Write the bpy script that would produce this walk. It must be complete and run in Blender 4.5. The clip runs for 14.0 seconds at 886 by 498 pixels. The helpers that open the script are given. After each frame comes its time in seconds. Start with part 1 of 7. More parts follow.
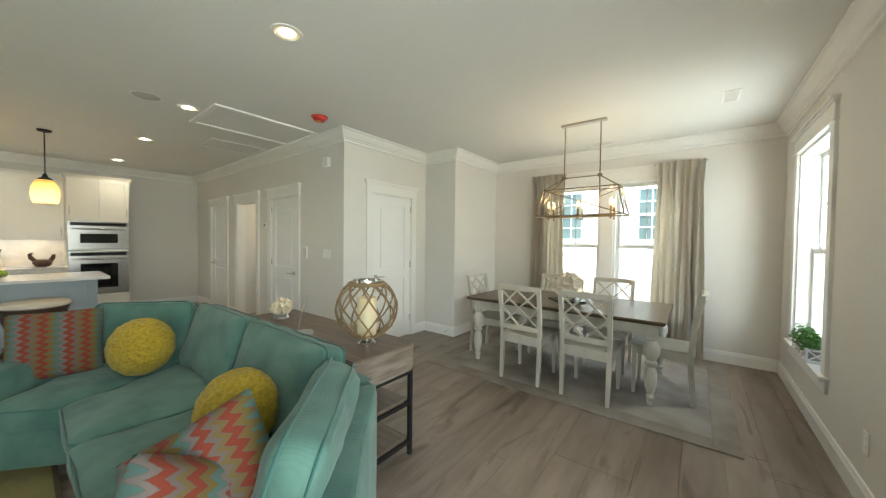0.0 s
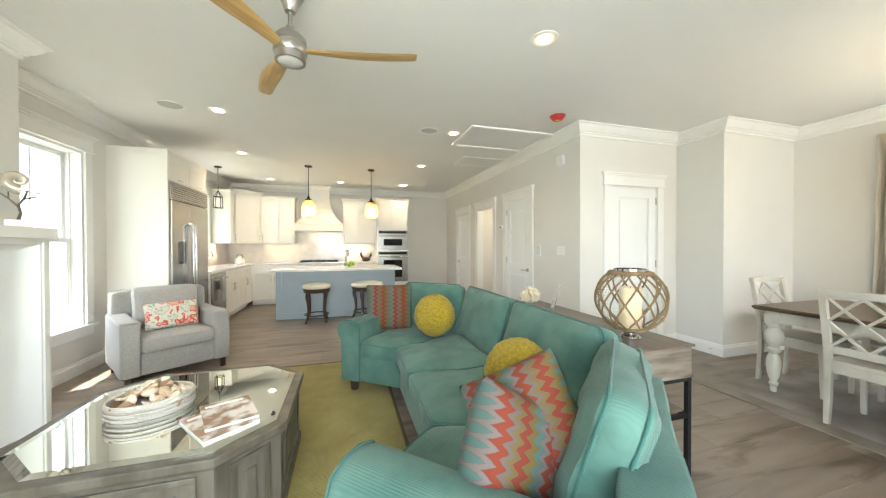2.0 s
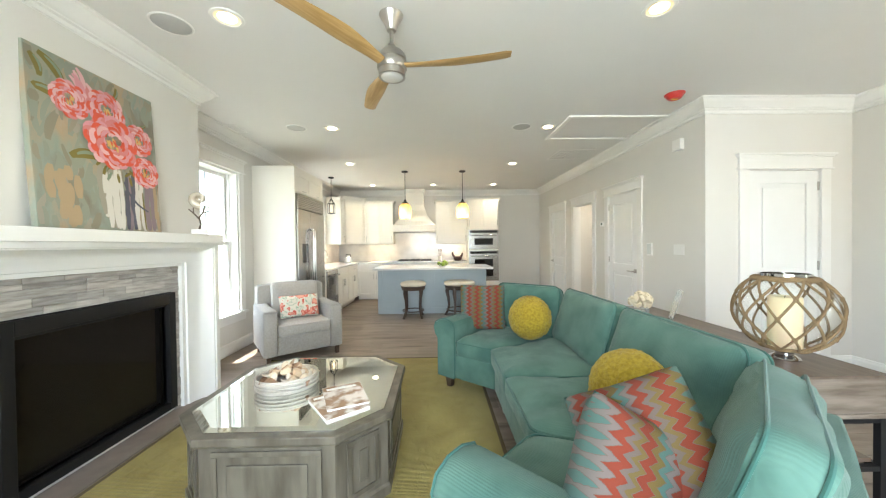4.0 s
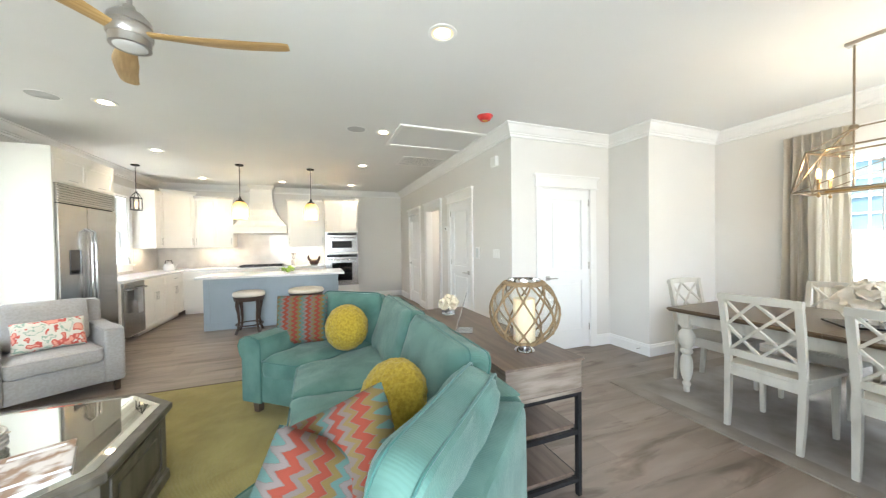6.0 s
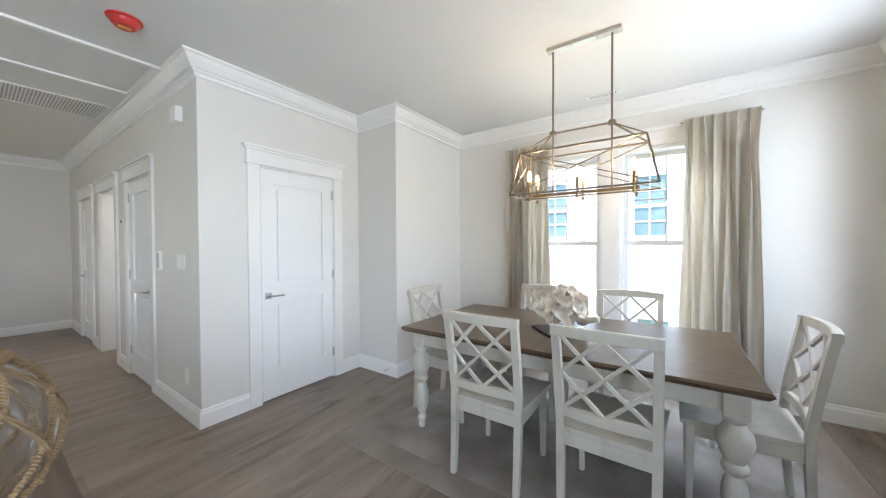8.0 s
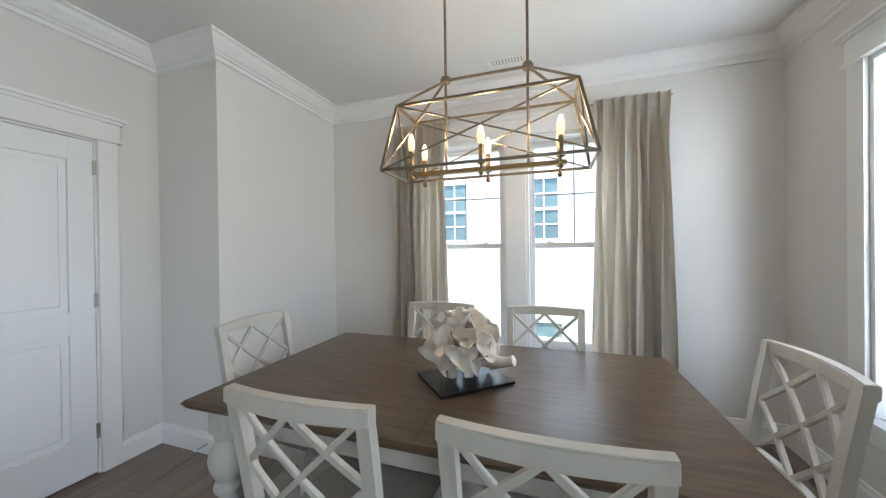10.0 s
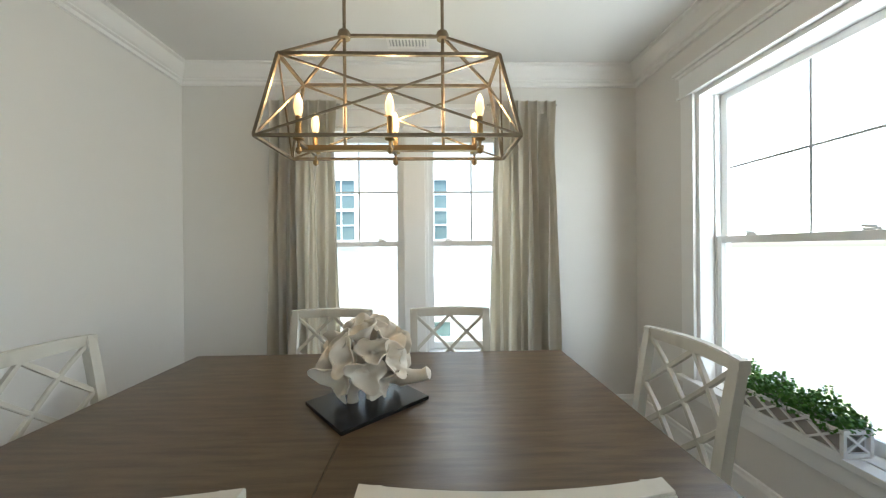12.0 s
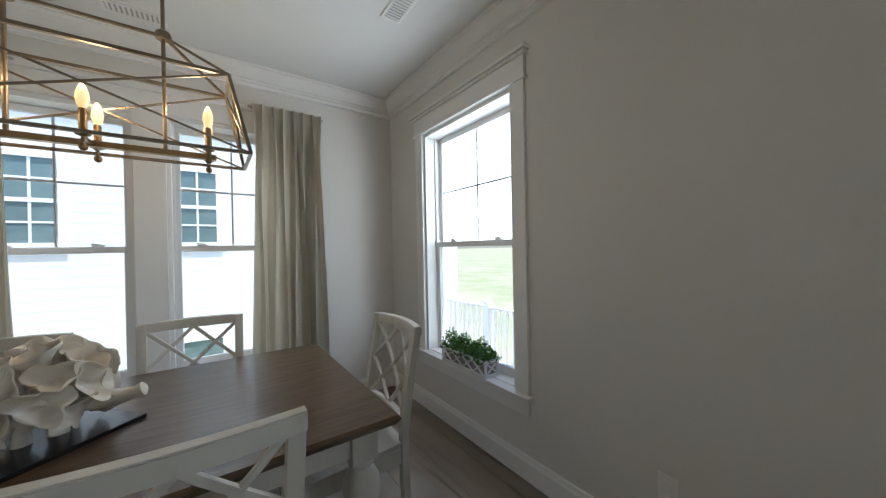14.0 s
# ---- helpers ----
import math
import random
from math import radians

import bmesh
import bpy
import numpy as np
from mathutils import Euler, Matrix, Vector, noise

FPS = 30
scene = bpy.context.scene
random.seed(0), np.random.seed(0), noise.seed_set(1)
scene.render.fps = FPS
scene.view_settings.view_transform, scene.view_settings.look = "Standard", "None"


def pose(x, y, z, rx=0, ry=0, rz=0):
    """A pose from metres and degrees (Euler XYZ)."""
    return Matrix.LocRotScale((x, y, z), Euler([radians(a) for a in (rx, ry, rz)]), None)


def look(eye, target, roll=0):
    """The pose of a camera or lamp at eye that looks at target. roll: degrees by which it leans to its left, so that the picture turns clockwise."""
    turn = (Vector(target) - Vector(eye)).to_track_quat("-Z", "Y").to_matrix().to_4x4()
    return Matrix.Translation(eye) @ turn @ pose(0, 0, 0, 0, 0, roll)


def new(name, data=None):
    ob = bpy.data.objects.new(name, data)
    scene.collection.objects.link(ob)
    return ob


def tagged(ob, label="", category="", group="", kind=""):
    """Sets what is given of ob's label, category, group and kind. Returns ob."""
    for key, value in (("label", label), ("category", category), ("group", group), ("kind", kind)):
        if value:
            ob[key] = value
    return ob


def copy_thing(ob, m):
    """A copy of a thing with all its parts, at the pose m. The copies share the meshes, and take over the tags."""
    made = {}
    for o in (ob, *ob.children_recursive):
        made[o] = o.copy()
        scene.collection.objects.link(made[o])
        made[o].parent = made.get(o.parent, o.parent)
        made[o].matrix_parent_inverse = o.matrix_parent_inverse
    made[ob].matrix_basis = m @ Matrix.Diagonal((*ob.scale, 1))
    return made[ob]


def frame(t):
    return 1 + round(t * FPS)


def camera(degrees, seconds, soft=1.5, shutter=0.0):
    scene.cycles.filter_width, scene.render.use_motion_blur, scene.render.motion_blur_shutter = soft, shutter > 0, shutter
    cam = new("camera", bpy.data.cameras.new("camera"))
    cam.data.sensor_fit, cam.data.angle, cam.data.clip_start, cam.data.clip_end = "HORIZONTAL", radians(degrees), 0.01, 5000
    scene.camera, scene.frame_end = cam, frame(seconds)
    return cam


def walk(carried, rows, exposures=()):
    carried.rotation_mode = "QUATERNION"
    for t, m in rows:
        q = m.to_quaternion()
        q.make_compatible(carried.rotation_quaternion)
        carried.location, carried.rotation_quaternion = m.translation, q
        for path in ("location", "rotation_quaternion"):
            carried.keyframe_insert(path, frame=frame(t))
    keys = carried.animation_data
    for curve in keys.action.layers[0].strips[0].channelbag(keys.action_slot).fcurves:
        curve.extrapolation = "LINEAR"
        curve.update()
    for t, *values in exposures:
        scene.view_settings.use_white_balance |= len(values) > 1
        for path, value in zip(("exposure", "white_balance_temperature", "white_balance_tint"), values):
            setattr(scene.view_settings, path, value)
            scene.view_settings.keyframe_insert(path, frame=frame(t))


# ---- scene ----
cam = camera(106.9, 14.0, soft=1.2, shutter=0.1)
PATH = [
    (0, (0.831, 0.245, 1.422), (2.41, 1.472, 1.372), 0.7),
    (0.5, (0.714, 0.28, 1.401), (2.026, 1.788, 1.351), 0.4),
    (1, (0.622, 0.306, 1.394), (1.682, 2.002, 1.342), 0.2),
    (1.5, (0.531, 0.32, 1.315), (1.358, 2.14, 1.288), -0.0),
    (2, (0.563, 0.356, 1.304), (1.13, 2.273, 1.284), -0.1),
    (2.5, (0.522, 0.358, 1.316), (0.885, 2.325, 1.291), -0.2),
    (2.7, (0.499, 0.35, 1.321), (0.784, 2.329, 1.286), -0.1),
    (4.8, (0.623, 0.387, 1.318), (0.637, 2.387, 1.305), -0.9),
    (5, (0.703, 0.381, 1.315), (0.774, 2.38, 1.304), -1.0),
    (5.5, (0.93, 0.342, 1.358), (1.266, 2.313, 1.332), -0.9),
    (6, (1.103, 0.348, 1.369), (1.823, 2.214, 1.338), -0.8),
    (6.5, (1.362, 0.478, 1.37), (2.458, 2.151, 1.33), -0.6),
    (7, (1.663, 0.609, 1.386), (3.032, 2.066, 1.338), -0.6),
    (7.5, (2.015, 0.692, 1.373), (3.541, 1.984, 1.338), -0.6),
    (8, (2.281, 0.781, 1.369), (3.924, 1.922, 1.339), -0.3),
    (8.2, (2.408, 0.826, 1.367), (4.094, 1.901, 1.336), -0.3),
    (10.3, (3.235, 1.032, 1.362), (5.162, 1.566, 1.345), -0.6),
    (10.5, (3.266, 1.052, 1.367), (5.211, 1.518, 1.343), -0.5),
    (11, (3.32, 1.102, 1.36), (5.294, 1.424, 1.342), -0.5),
    (11.5, (3.363, 1.133, 1.344), (5.357, 1.296, 1.33), -0.5),
    (12, (3.389, 1.137, 1.331), (5.388, 1.083, 1.326), -0.5),
    (12.5, (3.375, 1.12, 1.325), (5.352, 0.822, 1.319), -0.7),
    (13, (3.313, 1.074, 1.324), (5.229, 0.5, 1.326), -0.9),
    (13.5, (3.213, 1.013, 1.332), (5.016, 0.147, 1.326), -1.0),
    (14, (3.065, 0.968, 1.342), (4.698, -0.188, 1.334), -1.1),
]
EXPOSURES = [
    (0.0, 2.11, 6700, 1), (0.5, 2.33, 6650, 2), (1.0, 2.53, 6650, 5), (1.5, 2.73, 6600, 5), (2.5, 2.91, 6450, 5), (5.0, 2.83, 6200, 7), (5.5, 2.93, 6100, 8), (6.5, 3.03, 5950, 9), (7.0, 2.75, 5730, 11), (8.0, 2.50, 5730, 11),
    (10.5, 1.83, 5750, 9), (12.0, 1.85, 6100, 5), (13.0, 1.40, 5850, 8), (14.0, 1.06, 5900, 9)]
walk(cam, [(t, look(eye, target, roll)) for t, eye, target, roll in PATH], EXPOSURES)

# ---- world, sun, lamps ----
world = bpy.data.worlds.new("world")
scene.world = world
world.use_nodes = True
wn = world.node_tree
sky = wn.nodes.new("ShaderNodeTexSky")
sky.sky_type = "NISHITA"
sky.sun_disc = False
sky.dust_density, sky.ozone_density = 1.5, 0.3
sky.sun_elevation = radians(76.1)
sky.sun_rotation = radians(-110)
wn.links.new(sky.outputs[0], wn.nodes["Background"].inputs[0])
wn.nodes["Background"].inputs[1].default_value = 0.15

sun = new("sun", bpy.data.lights.new("sun", "SUN"))
sun.data.energy, sun.data.angle, sun.data.color = 4.0, radians(0.55), (1.0, 0.95, 0.88)
sun.matrix_world = look((-22, -8, 95), (0, 0, 0))


def area_lamp(name, eye, target, w, h, energy, color=(1, 1, 1)):
    lamp = new(name, bpy.data.lights.new(name, "AREA"))
    lamp.data.shape, lamp.data.size, lamp.data.size_y = "RECTANGLE", w, h
    lamp.data.energy, lamp.data.color = energy, color
    lamp.matrix_world = look(eye, target)
    return lamp


SKY = (0.93, 0.97, 1.0)
# sky_light: lamps added outside the windows in place of the sky's light
area_lamp("sky_light", (7.5, 1.3, 3.9), (4.6, 1.3, 0.4), 1.8, 1.8, 32, SKY)
# added panel behind the upper south sash: whitens the view, brightens the closet wall
area_lamp("window_light", (4.9, -0.72, 1.83), (4.9, 6.0, 1.83), 1.0, 0.94, 4.5, SKY)
area_lamp("sky_light", (-3.5, 4.32, 3.9), (-0.6, 4.32, 0.3), 1.6, 1.8, 8, SKY)
area_lamp("sky_light", (-3.5, 7.2, 3.9), (-0.6, 7.2, 0.6), 1.6, 1.8, 6, SKY)
# added over the deck, brightens the living area through the unseen south opening
area_lamp("sky_light", (0.1, -2.2, 1.65), (2.4, 4.0, 1.3), 3.4, 2.2, 47, SKY)

# ---- materials ----
def mat(name, color, rough=0.6, metal=0.0, color2=None, scale=6.0, bump=0.0, bump_scale=120.0, stretch=None,
        spec=0.5, detail=4.0, emit=None, strength=0.0, sheen=0.0, trans=0.0, coat=0.0, ramp=(0.35, 0.65), varied=0.0):
    m = bpy.data.materials.new(name)
    m.use_nodes = True
    n, l = m.node_tree.nodes, m.node_tree.links
    b = n["Principled BSDF"]
    b.inputs["Base Color"].default_value = (*color, 1)
    b.inputs["Roughness"].default_value = rough
    b.inputs["Metallic"].default_value = metal
    b.inputs["Specular IOR Level"].default_value = spec
    b.inputs["Sheen Weight"].default_value = sheen
    b.inputs["Transmission Weight"].default_value = trans
    b.inputs["Coat Weight"].default_value = coat
    if emit:
        b.inputs["Emission Color"].default_value = (*emit, 1)
        b.inputs["Emission Strength"].default_value = strength
    tc = n.new("ShaderNodeTexCoord")
    mp = n.new("ShaderNodeMapping")
    l.new(tc.outputs["Object"], mp.inputs[0])
    if stretch:
        mp.inputs["Scale"].default_value = stretch
    last = None
    if color2:
        t = n.new("ShaderNodeTexNoise")
        t.inputs["Scale"].default_value, t.inputs["Detail"].default_value = scale, detail
        l.new(mp.outputs[0], t.inputs[0])
        r = n.new("ShaderNodeValToRGB")
        r.color_ramp.elements[0].position, r.color_ramp.elements[1].position = ramp
        r.color_ramp.elements[0].color, r.color_ramp.elements[1].color = (*color, 1), (*color2, 1)
        l.new(t.outputs[0], r.inputs[0])
        last = r.outputs[0]
        if varied:
            oi = n.new("ShaderNodeObjectInfo")
            hs = n.new("ShaderNodeHueSaturation")
            mr = n.new("ShaderNodeMapRange")
            mr.inputs[3].default_value, mr.inputs[4].default_value = 1 - varied, 1 + varied
            l.new(oi.outputs["Random"], mr.inputs[0])
            l.new(mr.outputs[0], hs.inputs["Value"])
            l.new(last, hs.inputs["Color"])
            last = hs.outputs[0]
        l.new(last, b.inputs["Base Color"])
    if bump:
        t2 = n.new("ShaderNodeTexNoise")
        t2.inputs["Scale"].default_value, t2.inputs["Detail"].default_value = bump_scale, 3
        l.new(mp.outputs[0], t2.inputs[0])
        bp = n.new("ShaderNodeBump")
        bp.inputs["Strength"].default_value, bp.inputs["Distance"].default_value = bump, 0.004
        l.new(t2.outputs[0], bp.inputs["Height"])
        l.new(bp.outputs[0], b.inputs["Normal"])
    return m


WALL = mat("wall_paint", (0.69, 0.668, 0.63), 0.7, color2=(0.71, 0.69, 0.652), scale=1.3, bump=0.08, bump_scale=260)
CEIL = mat("ceiling_paint", (0.74, 0.735, 0.715), 0.85, color2=(0.76, 0.755, 0.735), scale=1.1, bump=0.06, bump_scale=240)
TRIM = mat("trim_paint", (0.80, 0.79, 0.76), 0.35, color2=(0.82, 0.81, 0.79), scale=3, bump=0.03, bump_scale=90)
DOORP = mat("door_paint", (0.80, 0.80, 0.79), 0.4, color2=(0.83, 0.83, 0.82), scale=2, bump=0.03, bump_scale=90)
VINYL = mat("window_vinyl", (0.82, 0.82, 0.81), 0.35)
CAB = mat("cabinet_paint", (0.80, 0.77, 0.71), 0.38, color2=(0.82, 0.79, 0.73), scale=2.5)
ISLAND = mat("island_paint", (0.34, 0.40, 0.43), 0.45, color2=(0.37, 0.43, 0.46), scale=2.5, bump=0.03)
QUARTZ = mat("quartz", (0.78, 0.77, 0.75), 0.15, color2=(0.70, 0.69, 0.68), scale=4, ramp=(0.45, 0.7))
STEEL = mat("brushed_steel", (0.36, 0.35, 0.335), 0.25, 1.0, color2=(0.44, 0.43, 0.41), scale=3, stretch=(1, 1, 60))
CHROME = mat("chrome", (0.72, 0.72, 0.72), 0.08, 1.0)
NICKEL = mat("satin_nickel", (0.48, 0.46, 0.43), 0.3, 1.0)
BRONZE = mat("aged_nickel", (0.22, 0.175, 0.12), 0.4, 0.9, color2=(0.29, 0.235, 0.165), scale=30)
BLACK = mat("black_metal", (0.010, 0.010, 0.011), 0.5, 0.3, bump=0.05)
BLACKGLASS = mat("black_glass", (0.008, 0.008, 0.009), 0.05, spec=0.6)
PLANK = mat("floor_plank", (0.168, 0.129, 0.098), 0.38, color2=(0.272, 0.221, 0.178), scale=1.7, stretch=(0.9, 5, 1), detail=8, bump=0.06, bump_scale=40, ramp=(0.28, 0.72), varied=0.13)
_n, _l = PLANK.node_tree.nodes, PLANK.node_tree.links
_geo = _n.new("ShaderNodeNewGeometry")
_mp = _n.new("ShaderNodeMapping")
_mp.inputs["Scale"].default_value = (0.7, 3.6, 1)
_l.new(_geo.outputs["Position"], _mp.inputs[0])
_t = _n.new("ShaderNodeTexNoise")
_t.inputs["Scale"].default_value, _t.inputs["Detail"].default_value, _t.inputs["Distortion"].default_value = 1.5, 7, 1.4
_l.new(_mp.outputs[0], _t.inputs[0])
_r = _n.new("ShaderNodeValToRGB")
_r.color_ramp.elements[0].position, _r.color_ramp.elements[0].color = 0.30, (0.50, 0.43, 0.37, 1)
_r.color_ramp.elements[1].position, _r.color_ramp.elements[1].color = 0.44, (1, 1, 1, 1)
_l.new(_t.outputs[0], _r.inputs[0])
_x = _n.new("ShaderNodeMix")
_x.data_type, _x.blend_type = "RGBA", "MULTIPLY"
_x.inputs["Factor"].default_value = 1.0
_bc = _n["Principled BSDF"].inputs["Base Color"]
_l.new(_bc.links[0].from_socket, _x.inputs["A"])
_l.new(_r.outputs[0], _x.inputs["B"])
_l.new(_x.outputs["Result"], _bc)
for _m in [k for k in _n if k.type == "MAPPING" and k is not _mp]:
    _l.new(_geo.outputs["Position"], _m.inputs[0])
GLASS = bpy.data.materials.new("window_glass")
GLASS.use_nodes = True
_n, _l = GLASS.node_tree.nodes, GLASS.node_tree.links
_g = _n["Principled BSDF"]
_g.inputs["Transmission Weight"].default_value, _g.inputs["Roughness"].default_value, _g.inputs["IOR"].default_value = 1.0, 0.0, 1.03
_g.inputs["Base Color"].default_value = (0.97, 0.99, 0.98, 1)

# ---- mesh helpers ----
def mesh_of(bm, name, material, smooth=False):
    me = bpy.data.meshes.new(name)
    bmesh.ops.recalc_face_normals(bm, faces=bm.faces)
    bm.to_mesh(me)
    bm.free()
    if smooth:
        for p in me.polygons:
            p.use_smooth = True
        me.set_sharp_from_angle(angle=radians(40))
    me.materials.append(material)
    return me


def part(name, bm, material, parent=None, label="", smooth=False, m=None):
    ob = new(name, mesh_of(bm, name, material, smooth))
    if m is not None:
        ob.matrix_basis = m
    if parent is not None:
        ob.parent = parent
    if label:
        ob["label"] = label
    return ob


def thing(name, m, label, category, group=""):
    ob = new(name)
    ob.empty_display_size = 0.1
    ob.matrix_basis = m
    return tagged(ob, label, category, group)


def setting(name, bm, material, label="", smooth=False):
    return tagged(part(name, bm, material, None, label, smooth), kind="structure", category=name.split("_")[0])


def box(bm, x0, x1, y0, y1, z0, z1, bevel=0.0):
    r = bmesh.ops.create_cube(bm, size=1.0)
    vs = r["verts"]
    for v in vs:
        v.co = Vector((x0 + (v.co.x + 0.5) * (x1 - x0), y0 + (v.co.y + 0.5) * (y1 - y0), z0 + (v.co.z + 0.5) * (z1 - z0)))
    if bevel:
        es = list({e for v in vs for e in v.link_edges})
        bmesh.ops.bevel(bm, geom=es, offset=bevel, segments=2, affect="EDGES", profile=0.6)
    return bm


def boxes(*rows, bevel=0.0):
    bm = bmesh.new()
    for r in rows:
        box(bm, *r, bevel=bevel)
    return bm


def lathe(profile, seg=24, cap=True):
    """A turned shape: profile is (radius, height) from the foot up."""
    bm = bmesh.new()
    rings = []
    for r, z in profile:
        rings.append([bm.verts.new((r * math.cos(2 * math.pi * k / seg), r * math.sin(2 * math.pi * k / seg), z)) for k in range(seg)])
    for a, b in zip(rings, rings[1:]):
        for k in range(seg):
            bm.faces.new((a[k], a[(k + 1) % seg], b[(k + 1) % seg], b[k]))
    if cap:
        bm.faces.new(rings[0][::-1])
        bm.faces.new(rings[-1])
    return bm


def tube(bm, pts, r, seg=8, closed=False, flat=1.0):
    """A round bar along points."""
    pts = [Vector(p) for p in pts]
    n = len(pts)
    rings = []
    up = None
    for i, p in enumerate(pts):
        a = pts[(i - 1) % n] if (closed or i > 0) else p
        b = pts[(i + 1) % n] if (closed or i < n - 1) else p
        d = (b - a).normalized()
        if up is None:
            up = d.orthogonal().normalized()
        up = (up - d * up.dot(d)).normalized()
        side = d.cross(up)
        rr = r[i] if isinstance(r, (list, tuple)) else r
        rings.append([bm.verts.new(p + rr * (math.cos(2 * math.pi * k / seg) * up + flat * math.sin(2 * math.pi * k / seg) * side)) for k in range(seg)])
    pairs = list(zip(rings, rings[1:])) + ([(rings[-1], rings[0])] if closed else [])
    for a, b in pairs:
        for k in range(seg):
            bm.faces.new((a[k], a[(k + 1) % seg], b[(k + 1) % seg], b[k]))
    if not closed:
        bm.faces.new(rings[0][::-1])
        bm.faces.new(rings[-1])
    return bm


def bar(bm, a, b, w, h=None):
    """A square bar between two points."""
    a, b = Vector(a), Vector(b)
    h = h or w
    d = (b - a).normalized()
    up = Vector((0, 0, 1)) if abs(d.z) < 0.95 else Vector((0, 1, 0))
    s = d.cross(up).normalized()
    u = s.cross(d).normalized()
    ring = [[bm.verts.new(p + s * w / 2 * i + u * h / 2 * j) for i, j in ((-1, -1), (1, -1), (1, 1), (-1, 1))] for p in (a, b)]
    for k in range(4):
        bm.faces.new((ring[0][k], ring[0][(k + 1) % 4], ring[1][(k + 1) % 4], ring[1][k]))
    bm.faces.new(ring[0][::-1])
    bm.faces.new(ring[1])
    return bm


def sweep(points, profile, closed=False):
    """A moulding along a line in plan; profile is (out, height), out to the left of the line."""
    bm = bmesh.new()
    pts = [Vector((p[0], p[1])) for p in points]
    n = len(pts)
    rings = []
    for i, p in enumerate(pts):
        d0 = (p - pts[i - 1]).normalized() if (closed or i > 0) else None
        d1 = (pts[(i + 1) % n] - p).normalized() if (closed or i < n - 1) else None
        d0 = d0 if d0 is not None else d1
        d1 = d1 if d1 is not None else d0
        n0, n1 = Vector((-d0.y, d0.x)), Vector((-d1.y, d1.x))
        mit = (n0 + n1) / (1 + n0.dot(n1))
        rings.append([bm.verts.new((p.x + mit.x * o, p.y + mit.y * o, z)) for o, z in profile])
    k = len(profile)
    for a, b in list(zip(rings, rings[1:])) + ([(rings[-1], rings[0])] if closed else []):
        for j in range(k):
            bm.faces.new((a[j], a[(j + 1) % k], b[(j + 1) % k], b[j]))
    if not closed:
        bm.faces.new(rings[0])
        bm.faces.new(rings[-1][::-1])
    return bm


def wall_mesh(axis, face, thick, a0, a1, z0, z1, openings=()):
    """A wall with openings (a0, a1, z0, z1). axis: the wall's constant axis; thick goes away from the face, signed."""
    bm = bmesh.new()
    us = sorted({a0, a1, *(v for o in openings for v in o[:2])})
    for u0, u1 in zip(us, us[1:]):
        mid = (u0 + u1) / 2
        cuts = sorted((o[2], o[3]) for o in openings if o[0] < mid < o[1])
        z = z0
        for c0, c1 in [*cuts, (z1, z1)]:
            if c0 > z + 1e-4:
                lo, hi = sorted((face, face + thick))
                if axis == "x":
                    box(bm, lo, hi, u0, u1, z, c0)
                else:
                    box(bm, u0, u1, lo, hi, z, c0)
            z = c1
    bmesh.ops.remove_doubles(bm, verts=bm.verts, dist=1e-5)
    return bm


def on_wall(axis, face, side, mid):
    """The frame of a thing fixed on a wall: local x along the wall, y out into the room, z up."""
    if axis == "x":
        return Matrix(((0, side, 0, face), (-side, 0, 0, mid), (0, 0, 1, 0), (0, 0, 0, 1)))
    return Matrix(((side, 0, 0, mid), (0, side, 0, face), (0, 0, 1, 0), (0, 0, 0, 1)))


# ---- the room ----
H = 2.75
W_X, E_X, S_Y, N_Y = -2.05, 6.0, -0.5, 9.05
HALL_X, DOOR_Y, JUT_X, JUT_Y = 3.25, 3.66, 4.77, 3.09
CH_X, CH_Y0, CH_Y1 = -1.62, 1.55, 3.40
WIN_Z0, WIN_Z1 = 0.47, 2.29
E_WINS = [(0.43, 1.21), (1.37, 2.15)]
S_WIN = (4.40, 5.40)
W_WIN = (3.92, 4.70)

setting("floor", boxes((W_X - 0.2, E_X + 0.2, S_Y - 0.2, N_Y + 0.2, -0.2, -0.012)), mat("subfloor", (0.05, 0.042, 0.036), 0.9), "dark subfloor under the planks")
setting("ceiling", boxes((W_X - 0.2, E_X + 0.2, S_Y - 0.2, N_Y + 0.2, H, H + 0.2)), CEIL, "smooth white painted ceiling")
setting("wall_south", wall_mesh("y", S_Y, -0.2, W_X - 0.2, E_X + 0.2, -0.1, H, [(*S_WIN, WIN_Z0, WIN_Z1), (-0.95, 1.75, 0.02, 2.25)]), WALL, "warm white painted wall with a window")
setting("wall_east", wall_mesh("x", E_X, 0.2, S_Y, N_Y, -0.1, H, [(a, b, WIN_Z0, WIN_Z1) for a, b in E_WINS]), WALL, "warm white painted wall with a pair of windows")
setting("wall_west", wall_mesh("x", W_X, -0.2, S_Y, N_Y, -0.1, H, [(*W_WIN, WIN_Z0, WIN_Z1), (6.5, 7.9, 1.06, WIN_Z1)]), WALL, "warm white painted wall with two windows")
setting("wall_north", wall_mesh("y", N_Y, 0.2, W_X - 0.2, E_X + 0.2, -0.1, H), WALL, "warm white painted kitchen wall")
D_HALL = [(4.77, 5.54), (6.05, 6.84), (7.36, 8.13)]
setting("wall_hall", wall_mesh("x", HALL_X, 0.12, DOOR_Y, N_Y, -0.1, H, [(a, b, -0.02, 2.05) for a, b in D_HALL]), WALL, "warm white painted hall wall with two doors and an opening")
D_CL = (3.685, 4.435)
setting("wall_closet", wall_mesh("y", DOOR_Y, 0.12, HALL_X + 0.12, JUT_X, -0.1, H, [(*D_CL, -0.02, 2.05)]), WALL, "warm white painted wall with a closet door")
